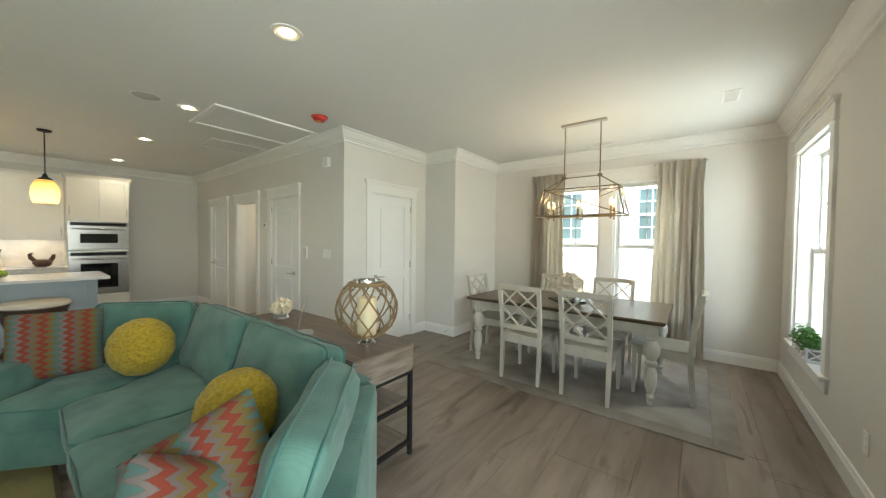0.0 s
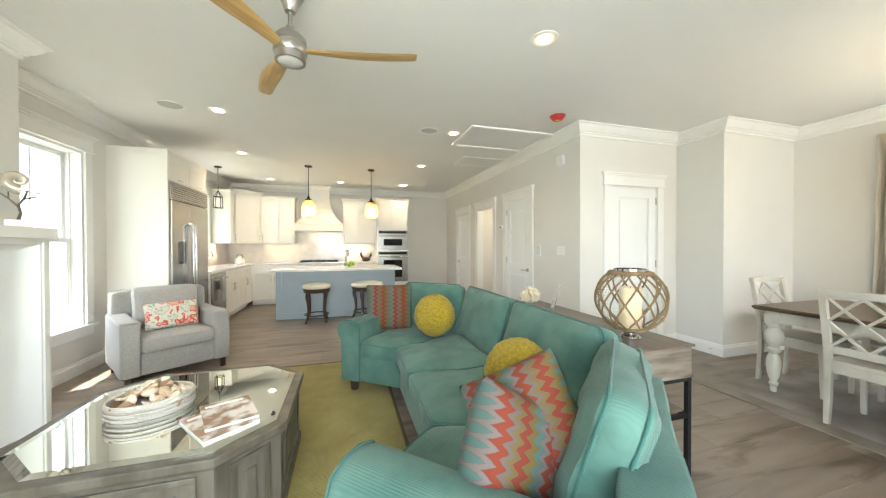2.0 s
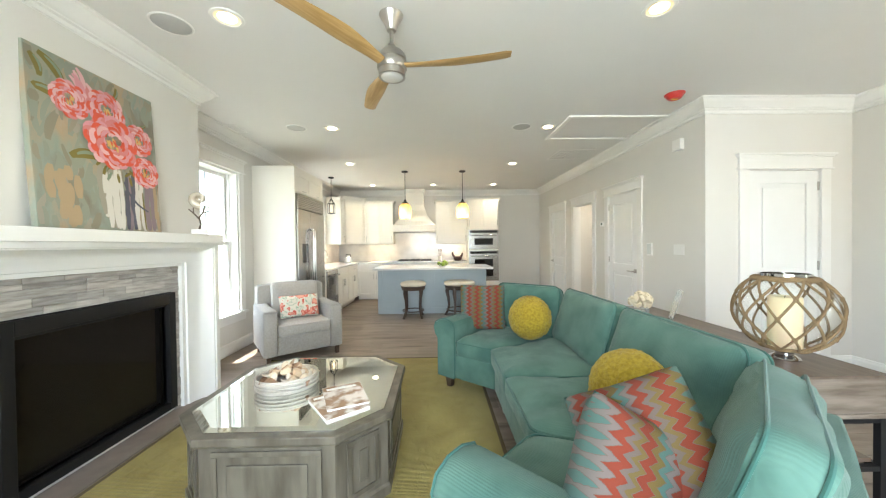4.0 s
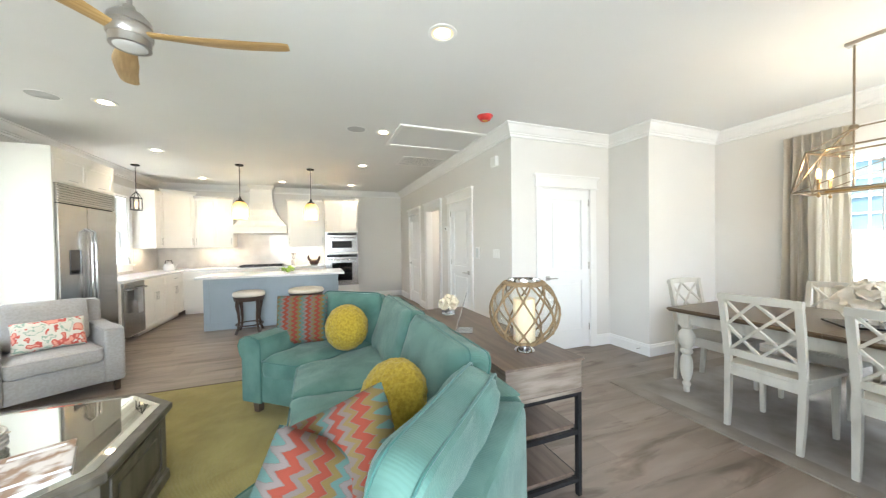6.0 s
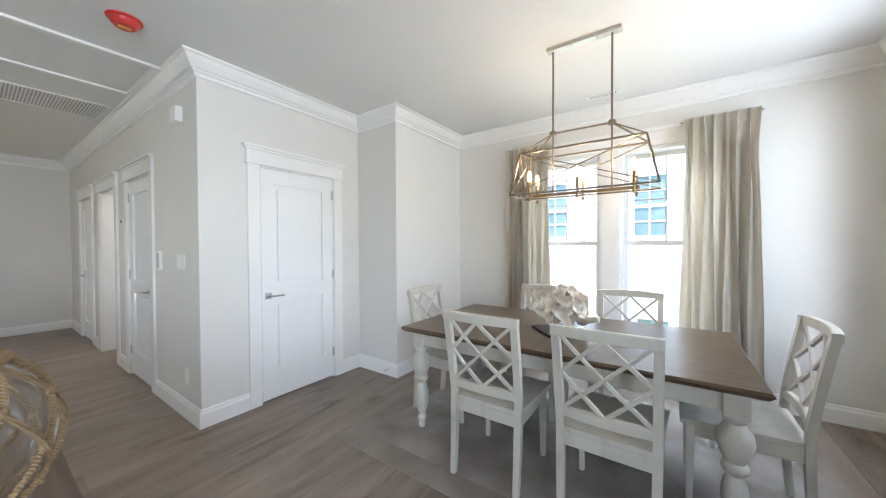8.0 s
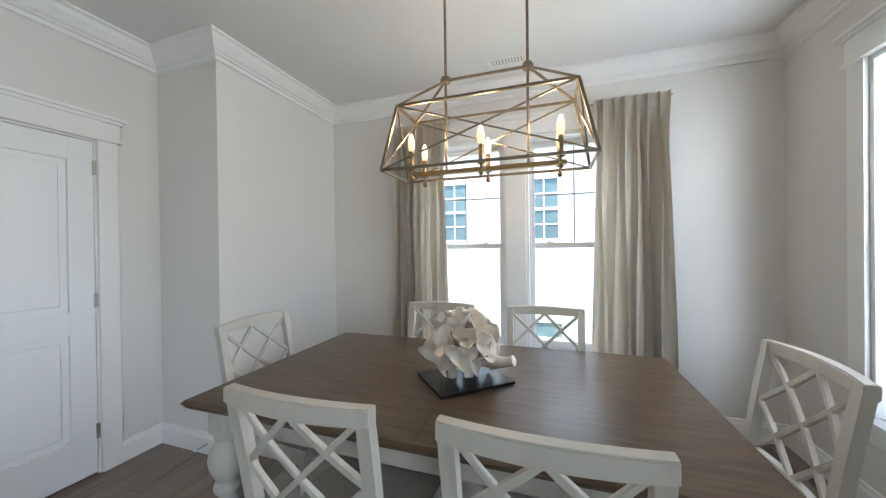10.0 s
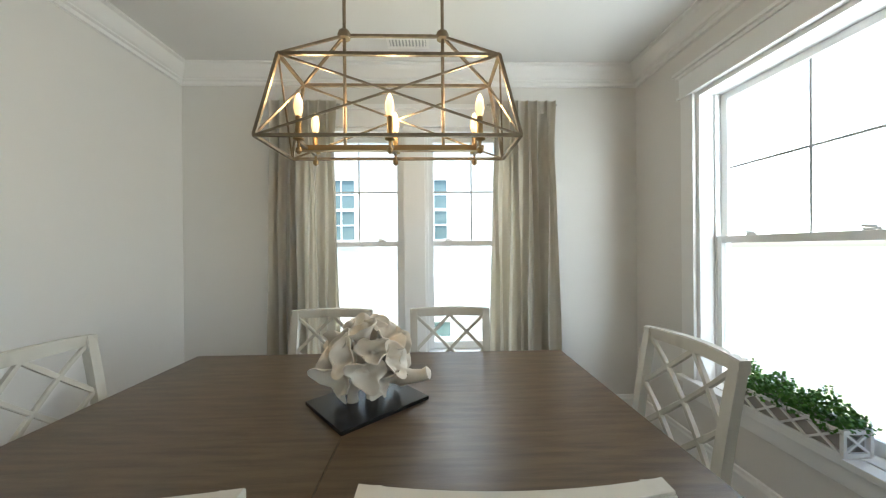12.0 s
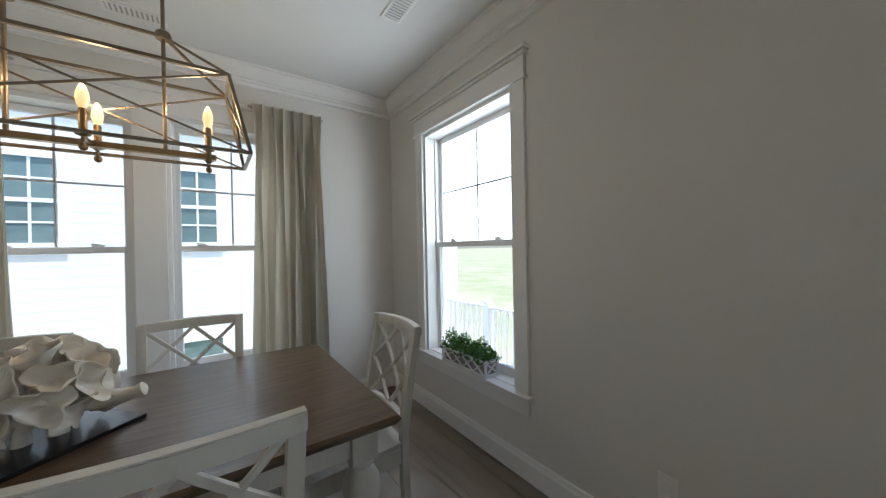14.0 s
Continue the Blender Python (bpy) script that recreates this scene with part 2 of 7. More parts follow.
setting("wall_jut", boxes((JUT_X, E_X, JUT_Y, DOOR_Y + 0.12, -0.1, H)), WALL, "warm white painted boxed-out wall corner")
setting("wall_chimney", wall_mesh("x", CH_X, W_X - CH_X, CH_Y0, CH_Y1, -0.1, H, [(1.98, 3.06, 0.04, 0.97)]), WALL, "warm white painted chimney breast")
# plain walls of the spaces behind the hall openings
setting("wall_behind_hall", boxes((4.5, 4.6, DOOR_Y + 0.12, N_Y, -0.1, H)), WALL, "warm white painted passage wall")
setting("wall_passage_north", boxes((HALL_X + 0.12, 4.5, 6.92, 7.02, -0.1, H)), WALL, "warm white painted passage wall")
setting("wall_passage_south", boxes((HALL_X + 0.12, 4.5, 5.86, 5.96, -0.1, H)), WALL, "warm white painted passage wall")

ROOM = [(W_X, S_Y), (E_X, S_Y), (E_X, JUT_Y), (JUT_X, JUT_Y), (JUT_X, DOOR_Y), (HALL_X, DOOR_Y), (HALL_X, N_Y), (W_X, N_Y),
        (W_X, CH_Y1), (CH_X, CH_Y1), (CH_X, CH_Y0), (W_X, CH_Y0)]
CROWN = [(0, H), (0.115, H), (0.115, H - 0.012), (0.095, H - 0.02), (0.082, H - 0.045), (0.05, H - 0.085), (0.032, H - 0.096),
         (0.032, H - 0.104), (0.016, H - 0.112), (0.016, H - 0.135), (0, H - 0.14)]
setting("crown_moulding", sweep(ROOM, CROWN, True), TRIM, "white painted crown moulding")
BASE = [(0, 0), (0.018, 0), (0.018, 0.105), (0.012, 0.118), (0.009, 0.135), (0, 0.14)]
CAS = 0.095
runs = [
    [(W_X, 4.95), (W_X, CH_Y1), (CH_X, CH_Y1)],
    [(CH_X, CH_Y0), (W_X, CH_Y0), (W_X, S_Y), (-1.05, S_Y)],
    [(1.85, S_Y), (E_X, S_Y), (E_X, JUT_Y), (JUT_X, JUT_Y), (JUT_X, DOOR_Y), (D_CL[1] + CAS, DOOR_Y)],
    [(D_CL[0] - CAS, DOOR_Y), (HALL_X, DOOR_Y), (HALL_X, D_HALL[0][0] - CAS)],
    [(HALL_X, D_HALL[0][1] + CAS), (HALL_X, D_HALL[1][0] - CAS)],
    [(HALL_X, D_HALL[1][1] + CAS), (HALL_X, D_HALL[2][0] - CAS)],
    [(HALL_X, D_HALL[2][1] + CAS), (HALL_X, N_Y), (2.08, N_Y)],
]
for r in runs:
    setting("baseboard", sweep(r, BASE), TRIM, "white painted baseboard")


# ---- doors ----
def panel_door(w, h, side, name="door"):
    """A two-panel door leaf, local x along it, y into the room, hinges at +side."""
    bm = bmesh.new()
    t = 0.018
    st = 0.115
    box(bm, -w / 2, w / 2, -0.02, 0.0, 0, h)
    z = [0, 0.24, 0.86, 1.0, h - 0.13, h]
    for a, b in ((-w / 2, -w / 2 + st), (w / 2 - st, w / 2)):
        box(bm, a, b, 0.0, t, 0, h, 0.003)
    for a, b in ((z[0], z[1]), (z[2], z[3]), (z[4], z[5])):
        box(bm, -w / 2 + st - 0.003, w / 2 - st + 0.003, 0.0, t - 0.0008, a, b, 0.003)
    for a, b in ((z[1], z[2]), (z[3], z[4])):
        box(bm, -w / 2 + st + 0.035, w / 2 - st - 0.035, 0.0, 0.011, a + 0.035, b - 0.035, 0.008)
    return bm


def door_set(n, axis, face, side, a0, a1, hinge, leaf=True, lever=True):
    mid, w = (a0 + a1) / 2, a1 - a0
    root = tagged(new("door_%d" % n), "white painted two-panel interior door, closed" if leaf else "white cased opening without a door", "door", kind="structure")
    root.matrix_basis = on_wall(axis, face, side, mid)
    top = 2.05
    c = CAS
    part("casing", boxes((-w / 2 - c, -w / 2 + 0.004, -0.002, 0.02, 0, top), (w / 2 - 0.004, w / 2 + c, -0.002, 0.02, 0, top),
                         (-w / 2 - c - 0.008, w / 2 + c + 0.008, -0.002, 0.024, top + 0.001, top + 0.115),
                         (-w / 2 - c - 0.02, w / 2 + c + 0.02, -0.002, 0.034, top - 0.004, top + 0.012),
                         (-w / 2 - c - 0.022, w / 2 + c + 0.022, -0.002, 0.036, top + 0.115, top + 0.135),
                         (-w / 2 - c - 0.035, w / 2 + c + 0.035, -0.002, 0.05, top + 0.135, top + 0.155), bevel=0.002), TRIM, root)
    part("jamb", boxes((-w / 2 - 0.001, -w / 2 + 0.014, -0.121, -0.003, 0, top), (w / 2 - 0.014, w / 2 + 0.001, -0.121, -0.003, 0, top),
                       (-w / 2, w / 2, -0.121, -0.003, top - 0.014, top + 0.001)), TRIM, root)
    if not leaf:
        return root
    lf = part("leaf", panel_door(w - 0.034, 2.02, hinge), DOORP, root, m=pose(0, -0.022, 0.012))
    for z in (0.22, 1.02, 1.83):
        bm = boxes((hinge * (w / 2 - 0.016) - 0.008, hinge * (w / 2 - 0.016) + 0.008, -0.004, 0.006, z, z + 0.09), bevel=0.002)
        part("hinge", bm, NICKEL, root, "satin nickel hinge")
    x = -hinge * (w / 2 - 0.075)
    bm = boxes((x - 0.027, x + 0.027, -0.004, 0.006, 0.898, 0.953), bevel=0.003)
    tube(bm, [(x, 0.003, 0.925), (x, 0.05, 0.925)], 0.01)
    tube(bm, [(x, 0.048, 0.925), (x + hinge * 0.04, 0.05, 0.925), (x + hinge * 0.115, 0.046, 0.923)], 0.009, flat=0.8)
    part("door_handle", bm, NICKEL, root, "satin nickel lever handle", True)
    return root


door_set(1, "y", DOOR_Y, -1, *D_CL, -1)
door_set(2, "x", HALL_X, -1, *D_HALL[0], 1)
door_set(3, "x", HALL_X, -1, *D_HALL[1], -1, leaf=False)
door_set(4, "x", HALL_X, -1, *D_HALL[2], -1)


# ---- windows ----
def sash_window(n, axis, face, side, a0, a1, z0=WIN_Z0, z1=WIN_Z1, casing=(True, True), head=True, bars=(1, 1), stool=True, label=""):
    """A double-hung window: local x along the wall, y out into the room."""
    mid, w = (a0 + a1) / 2, a1 - a0
    root = tagged(new("window_%d" % n), label or "white double-hung window with a grille in the upper sash", "window", kind="structure")
    root.matrix_basis = on_wall(axis, face, side, mid)
    c, zm = CAS, (z0 + z1) / 2 - 0.02
    part("window_frame", boxes((-w / 2, -w / 2 + 0.028, -0.199, -0.004, z0, z1), (w / 2 - 0.028, w / 2, -0.199, -0.004, z0, z1),
                               (-w / 2 + 0.028, w / 2 - 0.028, -0.199, -0.004, z1 - 0.03, z1), (-w / 2 + 0.028, w / 2 - 0.028, -0.199, -0.02, z0, z0 + 0.028),
                               (-w / 2 + 0.028, -w / 2 + 0.042, -0.115, -0.095, z0, z1), (w / 2 - 0.042, w / 2 - 0.028, -0.115, -0.095, z0, z1)), VINYL, root)
    lo, hi, s = -w / 2 + 0.029, w / 2 - 0.029, 0.042

    def sash(name, za, zb, y0, y1, bot):
        bm = boxes((lo, lo + s, y0, y1, za, zb), (hi - s, hi, y0, y1, za, zb), (lo + s, hi - s, y0, y1, zb - s, zb), (lo + s, hi - s, y0, y1, za, za + bot), bevel=0.003)
        return part(name, bm, VINYL, root)
    low = sash("lower_sash", z0 + 0.03, zm + 0.03, -0.135, -0.10, 0.06)
    up = sash("upper_sash", zm - 0.012, z1 - 0.032, -0.175, -0.14, 0.04)
    g = part("pane", boxes((lo + s, hi - s, -0.12, -0.116, z0 + 0.09, zm + 0.03 - s)), GLASS, low, "clear glass")
    g.visible_shadow = False
    g = part("pane", boxes((lo + s, hi - s, -0.16, -0.156, zm + 0.028, z1 - 0.032 - s)), GLASS, up, "clear glass")
    g.visible_shadow = False
    za, zb = zm + 0.028, z1 - 0.032 - s
    bm = bmesh.new()
    for k in range(bars[0]):
        x = lo + s + (hi - lo - 2 * s) * (k + 1) / (bars[0] + 1)
        box(bm, x - 0.006, x + 0.006, -0.163, -0.153, za, zb)
    for k in range(bars[1]):
        z = za + (zb - za) * (k + 1) / (bars[1] + 1)
        box(bm, lo + s, hi - s, -0.1625, -0.1535, z - 0.006, z + 0.006)
    part("grille", bm, mat("grille_vinyl", (0.5, 0.5, 0.5), 0.4) if n == 1 else bpy.data.materials["grille_vinyl"], up)
    bm = bmesh.new()
    for x in ([-w / 4, w / 4] if w > 0.7 else [0]):
        box(bm, x - 0.03, x + 0.03, -0.13, -0.106, zm + 0.03, zm + 0.042, 0.003)
        tube(bm, [(x - 0.012, -0.118, zm + 0.045), (x + 0.035, -0.11, zm + 0.05)], 0.006, 6)
    part("sash_lock", bm, VINYL, low)
    rows = []
    if casing[0]:
        rows.append((-w / 2 - c, -w / 2 + 0.004, -0.002, 0.02, z0 + 0.024, z1))
    if casing[1]:
        rows.append((w / 2 - 0.004, w / 2 + c, -0.002, 0.02, z0 + 0.024, z1))
    if head:
        l, r = (c if casing[0] else 0.08), (c if casing[1] else 0.08)
        rows += [(-w / 2 - l - 0.008, w / 2 + r + 0.008, -0.002, 0.024, z1, z1 + 0.13), (-w / 2 - l - 0.02, w / 2 + r + 0.02, -0.002, 0.034, z1 - 0.004, z1 + 0.012),
                 (-w / 2 - l - 0.02, w / 2 + r + 0.02, -0.002, 0.036, z1 + 0.13, z1 + 0.15), (-w / 2 - l - 0.035, w / 2 + r + 0.035, -0.002, 0.052, z1 + 0.15, z1 + 0.17)]
    if rows:
        part("casing", boxes(*rows, bevel=0.002), TRIM, root)
    if stool:
        part("window_sill", boxes((-w / 2 - c - 0.02, w / 2 + c + 0.02, 0.0, 0.05, z0 - 0.008, z0 + 0.022), (-w / 2 + 0.001, w / 2 - 0.001, -0.10, 0.0, z0 - 0.008, z0 + 0.0215), bevel=0.003), TRIM, root)
        part("apron", boxes((-w / 2 - c, w / 2 + c, -0.002, 0.018, z0 - 0.098, z0 - 0.008), bevel=0.002), TRIM, root)
    return root


sash_window(1, "y", S_Y, 1, *S_WIN)
sash_window(2, "x", E_X, -1, *E_WINS[0], casing=(True, False), head=False, stool=False)
sash_window(3, "x", E_X, -1, *E_WINS[1], casing=(False, True), head=False, stool=False)
sash_window(4, "x", W_X, 1, *W_WIN)
sash_window(5, "x", W_X, 1, 6.5, 7.9, z0=1.06, label="white double-hung kitchen window over the sink")
# the pair of windows shares mullion, head and sill
bm = boxes((E_X - 0.02, E_X + 0.002, 1.206, 1.374, WIN_Z0 + 0.024, WIN_Z1), bevel=0.002)
box(bm, E_X - 0.024, E_X + 0.002, 0.335, 2.245, WIN_Z1, WIN_Z1 + 0.13)
box(bm, E_X - 0.05, E_X + 0.002, 0.305, 2.275, WIN_Z1 + 0.13, WIN_Z1 + 0.165)
box(bm, E_X - 0.05, E_X + 0.06, 0.315, 2.265, WIN_Z0 - 0.008, WIN_Z0 + 0.021)
box(bm, E_X - 0.018, E_X + 0.002, 0.335, 2.245, WIN_Z0 - 0.1, WIN_Z0 - 0.008)
setting("trim_windows", bm, TRIM, "white trim joining a pair of windows")

# ---- dining area ----
CHAIRP = mat("distressed_cream_paint", (0.52, 0.495, 0.43), 0.5, color2=(0.37, 0.345, 0.29), scale=14, stretch=(1, 1, 0.35), ramp=(0.52, 0.85), bump=0.12, bump_scale=60)
TABLEW = mat("brown_oak", (0.060, 0.037, 0.019), 0.31, color2=(0.108, 0.071, 0.038), scale=3.0, stretch=(18, 1.6, 9), detail=11, bump=0.1, bump_scale=24)
RUGGREY = mat("grey_rug", (0.215, 0.19, 0.165), 0.95, color2=(0.345, 0.312, 0.275), scale=3.0, detail=8, bump=0.5, bump_scale=300)
RUGEDGE = mat("rug_border", (0.215, 0.184, 0.154), 0.95, color2=(0.285, 0.252, 0.215), scale=4, bump=0.5, bump_scale=300)
SATIN = mat("satin_curtain", (0.60, 0.55, 0.46), 0.30, color2=(0.67, 0.62, 0.53), scale=3, stretch=(1, 1, 0.2), sheen=0.3, bump=0.06, bump_scale=60)
CORAL = mat("white_resin", (0.76, 0.70, 0.60), 0.6, color2=(0.64, 0.56, 0.45), scale=9, bump=0.2, bump_scale=45)
PLATE = mat("black_lacquer", (0.012, 0.012, 0.014), 0.22)
BRASS = mat("warm_champagne", (0.34, 0.23, 0.11), 0.35, 0.9)
BULB = mat("lit_bulb", (1, 0.9, 0.7), 0.3, emit=(1.0, 0.60, 0.2), strength=0.4)

bm = bmesh.new()
rx0, rx1, ry0, ry1 = 3.74, 5.72, -0.03, 2.73
box(bm, rx0 + 0.16, rx1 - 0.16, ry0 + 0.16, ry1 - 0.16, 0.0, 0.009)
rug = thing("area_rug", pose(0, 0, 0.001), "grey distressed area rug with a darker border under the dining table", "rug")
part("field", bm, RUGGREY, rug)
part("border", boxes((rx0, rx1, ry0, ry0 + 0.159, 0, 0.01), (rx0, rx1, ry1 - 0.159, ry1, 0, 0.01), (rx0, rx0 + 0.159, ry0 + 0.16, ry1 - 0.16, 0, 0.01),
                     (rx1 - 0.159, rx1, ry0 + 0.16, ry1 - 0.16, 0, 0.01), bevel=0.002), RUGEDGE, rug, "darker woven border")


def dining_chair():
    """Faces +y; the origin is on the floor under the seat's middle."""
    c = thing("dining_chair", pose(0, 0, 0), "distressed cream wooden dining chair with a crossed lattice back", "chair", "chairs round the dining table")
    w, zt = 0.455, 0.970

    def back_y(z):
        return -0.225 - 0.012 * ((0.5 - z) / 0.5) ** 2 * (z < 0.5) * 2.2 - 0.075 * max(0, (z - 0.47) / 0.5) ** 1.3

    for s in (-1, 1):
        bm = bmesh.new()
        rings = []
        for k in range(13):
            z = zt * k / 12
            hw = 0.019 if z > 0.3 else 0.015 + 0.004 * z / 0.3
            x = s * (w / 2 - 0.02 - 0.012 * (1 - z / zt))
            y = back_y(z)
            rings.append([bm.verts.new((x + a * hw, y + b * 0.017, z)) for a, b in ((-1, -1), (1, -1), (1, 1), (-1, 1))])
        for a, b in zip(rings, rings[1:]):
            for j in range(4):
                bm.faces.new((a[j], a[(j + 1) % 4], b[(j + 1) % 4], b[j]))
        bm.faces.new(rings[0][::-1]), bm.faces.new(rings[-1])
        bmesh.ops.bevel(bm, geom=[e for e in bm.edges if abs(e.verts[0].co.z - e.verts[1].co.z) > 0.03], offset=0.004, segments=2, affect="EDGES")
        part("leg", bm, CHAIRP, c)
        bm = bmesh.new()
        for k, (z0, z1, a0, a1) in enumerate(((0, 0.44, 0.014, 0.02),)):
            lo = [bm.verts.new((s * 0.195 + i * a0, 0.2 + j * a0, z0)) for i, j in ((-1, -1), (1, -1), (1, 1), (-1, 1))]
            hi = [bm.verts.new((s * 0.195 + i * a1, 0.195 + j * a1, z1)) for i, j in ((-1, -1), (1, -1), (1, 1), (-1, 1))]
            for j in range(4):
                bm.faces.new((lo[j], lo[(j + 1) % 4], hi[(j + 1) % 4], hi[j]))
            bm.faces.new(lo[::-1]), bm.faces.new(hi)
        bmesh.ops.bevel(bm, geom=list(bm.edges), offset=0.004, segments=2, affect="EDGES")
        part("leg", bm, CHAIRP, c)
    # saddle seat
    bm = bmesh.new()
    n = 10
    top, bot = [], []
    for j in range(n + 1):
        v = j / n
        y = -0.235 + 0.475 * v
        hw = 0.205 + 0.035 * v ** 0.8
        rt, rb = [], []
        for i in range(n + 1):
            u = i / n * 2 - 1
            edge = max(abs(u), abs(2 * v - 1))
            z = 0.472 - 0.012 * (1 - u * u) * (1 - (2 * v - 1) ** 2) - (0.006 if edge > 0.99 else 0)
            rt.append(bm.verts.new((u * hw, y, z)))
            rb.append(bm.verts.new((u * hw * 0.985, y, 0.442)))
        top.append(rt), bot.append(rb)
    for j in range(n):
        for i in range(n):
            bm.faces.new((top[j][i], top[j][i + 1], top[j + 1][i + 1], top[j + 1][i]))
            bm.faces.new((bot[j][i], bot[j + 1][i], bot[j + 1][i + 1], bot[j][i + 1]))
        bm.faces.new((top[j][0], top[j + 1][0], bot[j + 1][0], bot[j][0]))
        bm.faces.new((top[j][n], bot[j][n], bot[j + 1][n], top[j + 1][n]))
    for i in range(n):
        bm.faces.new((top[0][i], bot[0][i], bot[0][i + 1], top[0][i + 1]))
        bm.faces.new((top[n][i], top[n][i + 1], bot[n][i + 1], bot[n][i]))
    part("seat", bm, CHAIRP, c, smooth=True)
    part("seat_frame", boxes((-0.185, 0.185, -0.235, -0.213, 0.375, 0.441), (-0.18, 0.18, 0.186, 0.206, 0.375, 0.441),
                             (-0.212, -0.19, -0.208, 0.18, 0.375, 0.441), (0.19, 0.212, -0.208, 0.18, 0.375, 0.441), bevel=0.003), CHAIRP, c)

    def rail(z0, z1, name, bow, dep=0.016):
        bm = bmesh.new()
        rings = []
        for k in range(11):
            u = k / 10 * 2 - 1
            x = u * (w / 2 - (0.0 if name == "top_rail" else 0.036))
            y = back_y((z0 + z1) / 2) - bow * (1 - u * u)
            rings.append([bm.verts.new((x, y + b * dep, (z0 if d < 0 else z1 + 0.006 * (1 - u * u)))) for b, d in ((-1, -1), (1, -1), (1, 1), (-1, 1))])
        for a, b in zip(rings, rings[1:]):
            for j in range(4):
                bm.faces.new((a[j], a[(j + 1) % 4], b[(j + 1) % 4], b[j]))
        bm.faces.new(rings[0][::-1]), bm.faces.new(rings[-1])
        bmesh.ops.bevel(bm, geom=[e for e in bm.edges if abs(e.verts[0].co.x - e.verts[1].co.x) > 0.02], offset=0.004, segments=2, affect="EDGES")
        part(name, bm, CHAIRP, c)
    rail(0.928, 0.972, "top_rail", 0.03, 0.0185)
    rail(0.52, 0.565, "lower_rail", 0.018)
    zl, zh, hw = 0.558, 0.932, w / 2 - 0.036

    def pt(u, v):
        z = zl + (zh - zl) * v
        return (u * hw, back_y(z) - (0.016 + 0.013 * v) * (1 - u * u), z)

    def slat(u0, v0, u1, v1):
        bm = bmesh.new()
        pts = [Vector(pt(u0 + (u1 - u0) * k / 6, v0 + (v1 - v0) * k / 6)) for k in range(7)]
        rings = []
        d = Vector((pts[-1].x - pts[0].x, 0, pts[-1].z - pts[0].z)).normalized()
        s = Vector((d.z, 0, -d.x))
        for p in pts:
            rings.append([bm.verts.new(p + s * 0.0085 * a + Vector((0, 0.008 * b, 0))) for a, b in ((-1, -1), (1, -1), (1, 1), (-1, 1))])
        for a, b in zip(rings, rings[1:]):
            for j in range(4):
                bm.faces.new((a[j], a[(j + 1) % 4], b[(j + 1) % 4], b[j]))
        bm.faces.new(rings[0][::-1]), bm.faces.new(rings[-1])
        bmesh.ops.bevel(bm, geom=[e for e in bm.edges if (e.verts[0].co - e.verts[1].co).length > 0.02], offset=0.003, segments=1, affect="EDGES")
        part("slat", bm, CHAIRP, c)
    for s in (-1, 1):
        slat(-s, 1, s, 0)
        slat(0, 1, s, 0.5)
        slat(-s, 0.5, 0, 0)
    return c


first = dining_chair()
first.matrix_basis = pose(4.158, 1.645, 0.011, 0, 0, -90)
copy_thing(first, pose(4.158, 1.022, 0.011, 0, 0, -90.5))
copy_thing(first, pose(4.985, 1.05, 0.011, 0, 0, 90))
copy_thing(first, pose(4.985, 1.72, 0.011, 0, 0, 90))
copy_thing(first, pose(4.585, 2.28, 0.011, 0, 0, 180))
copy_thing(first, pose(4.58, 0.50, 0.011, 0, 0, 0))

# table
TX0, TX1, TY0, TY1, TZ = 4.085, 5.185, 0.44, 2.41, 0.765
table = thing("dining_table", pose(0, 0, 0.011), "farmhouse dining table with brown oak top and cream turned legs", "table")
tz = TZ - 0.011


def table_half(y0, y1, end):
    prof = [(0.0, tz), (0.004, tz - 0.012), (-0.002, tz - 0.02), (-0.012, tz - 0.034), (-0.03, tz - 0.04)]
    bm = bmesh.new()
    rings = []
    for o, z in [(-0.006, tz)] + prof[1:]:
        ya = y0 - o if end < 0 else y0
        yb = y1 + o if end > 0 else y1
        rings.append([bm.verts.new(p) for p in ((TX0 - o, ya, z), (TX1 + o, ya, z), (TX1 + o, yb, z), (TX0 - o, yb, z))])
    for a, b in zip(rings, rings[1:]):
        for j in range(4):
            bm.faces.new((a[j], a[(j + 1) % 4], b[(j + 1) % 4], b[j]))
    bm.faces.new(rings[0]), bm.faces.new(rings[-1][::-1])
    return bm


MIDY = 1.42
part("tabletop", table_half(TY0, MIDY - 0.0012, -1), TABLEW, table, "brown oak top with a moulded edge")
part("tabletop", table_half(MIDY + 0.0012, TY1, 1), TABLEW, table, "brown oak top with a moulded edge")
ax0, ax1, ay0, ay1 = TX0 + 0.085, TX1 - 0.085, TY0 + 0.085, TY1 - 0.085
part("apron", boxes((ax0, ax0 + 0.022, ay0, ay1, tz - 0.14, tz - 0.041), (ax1 - 0.022, ax1, ay0, ay1, tz - 0.14, tz - 0.041),
                    (ax0 + 0.023, ax1 - 0.023, ay0, ay0 + 0.022, tz - 0.14, tz - 0.041), (ax0 + 0.023, ax1 - 0.023, ay1 - 0.022, ay1, tz - 0.14, tz - 0.041), bevel=0.003), CHAIRP, table)
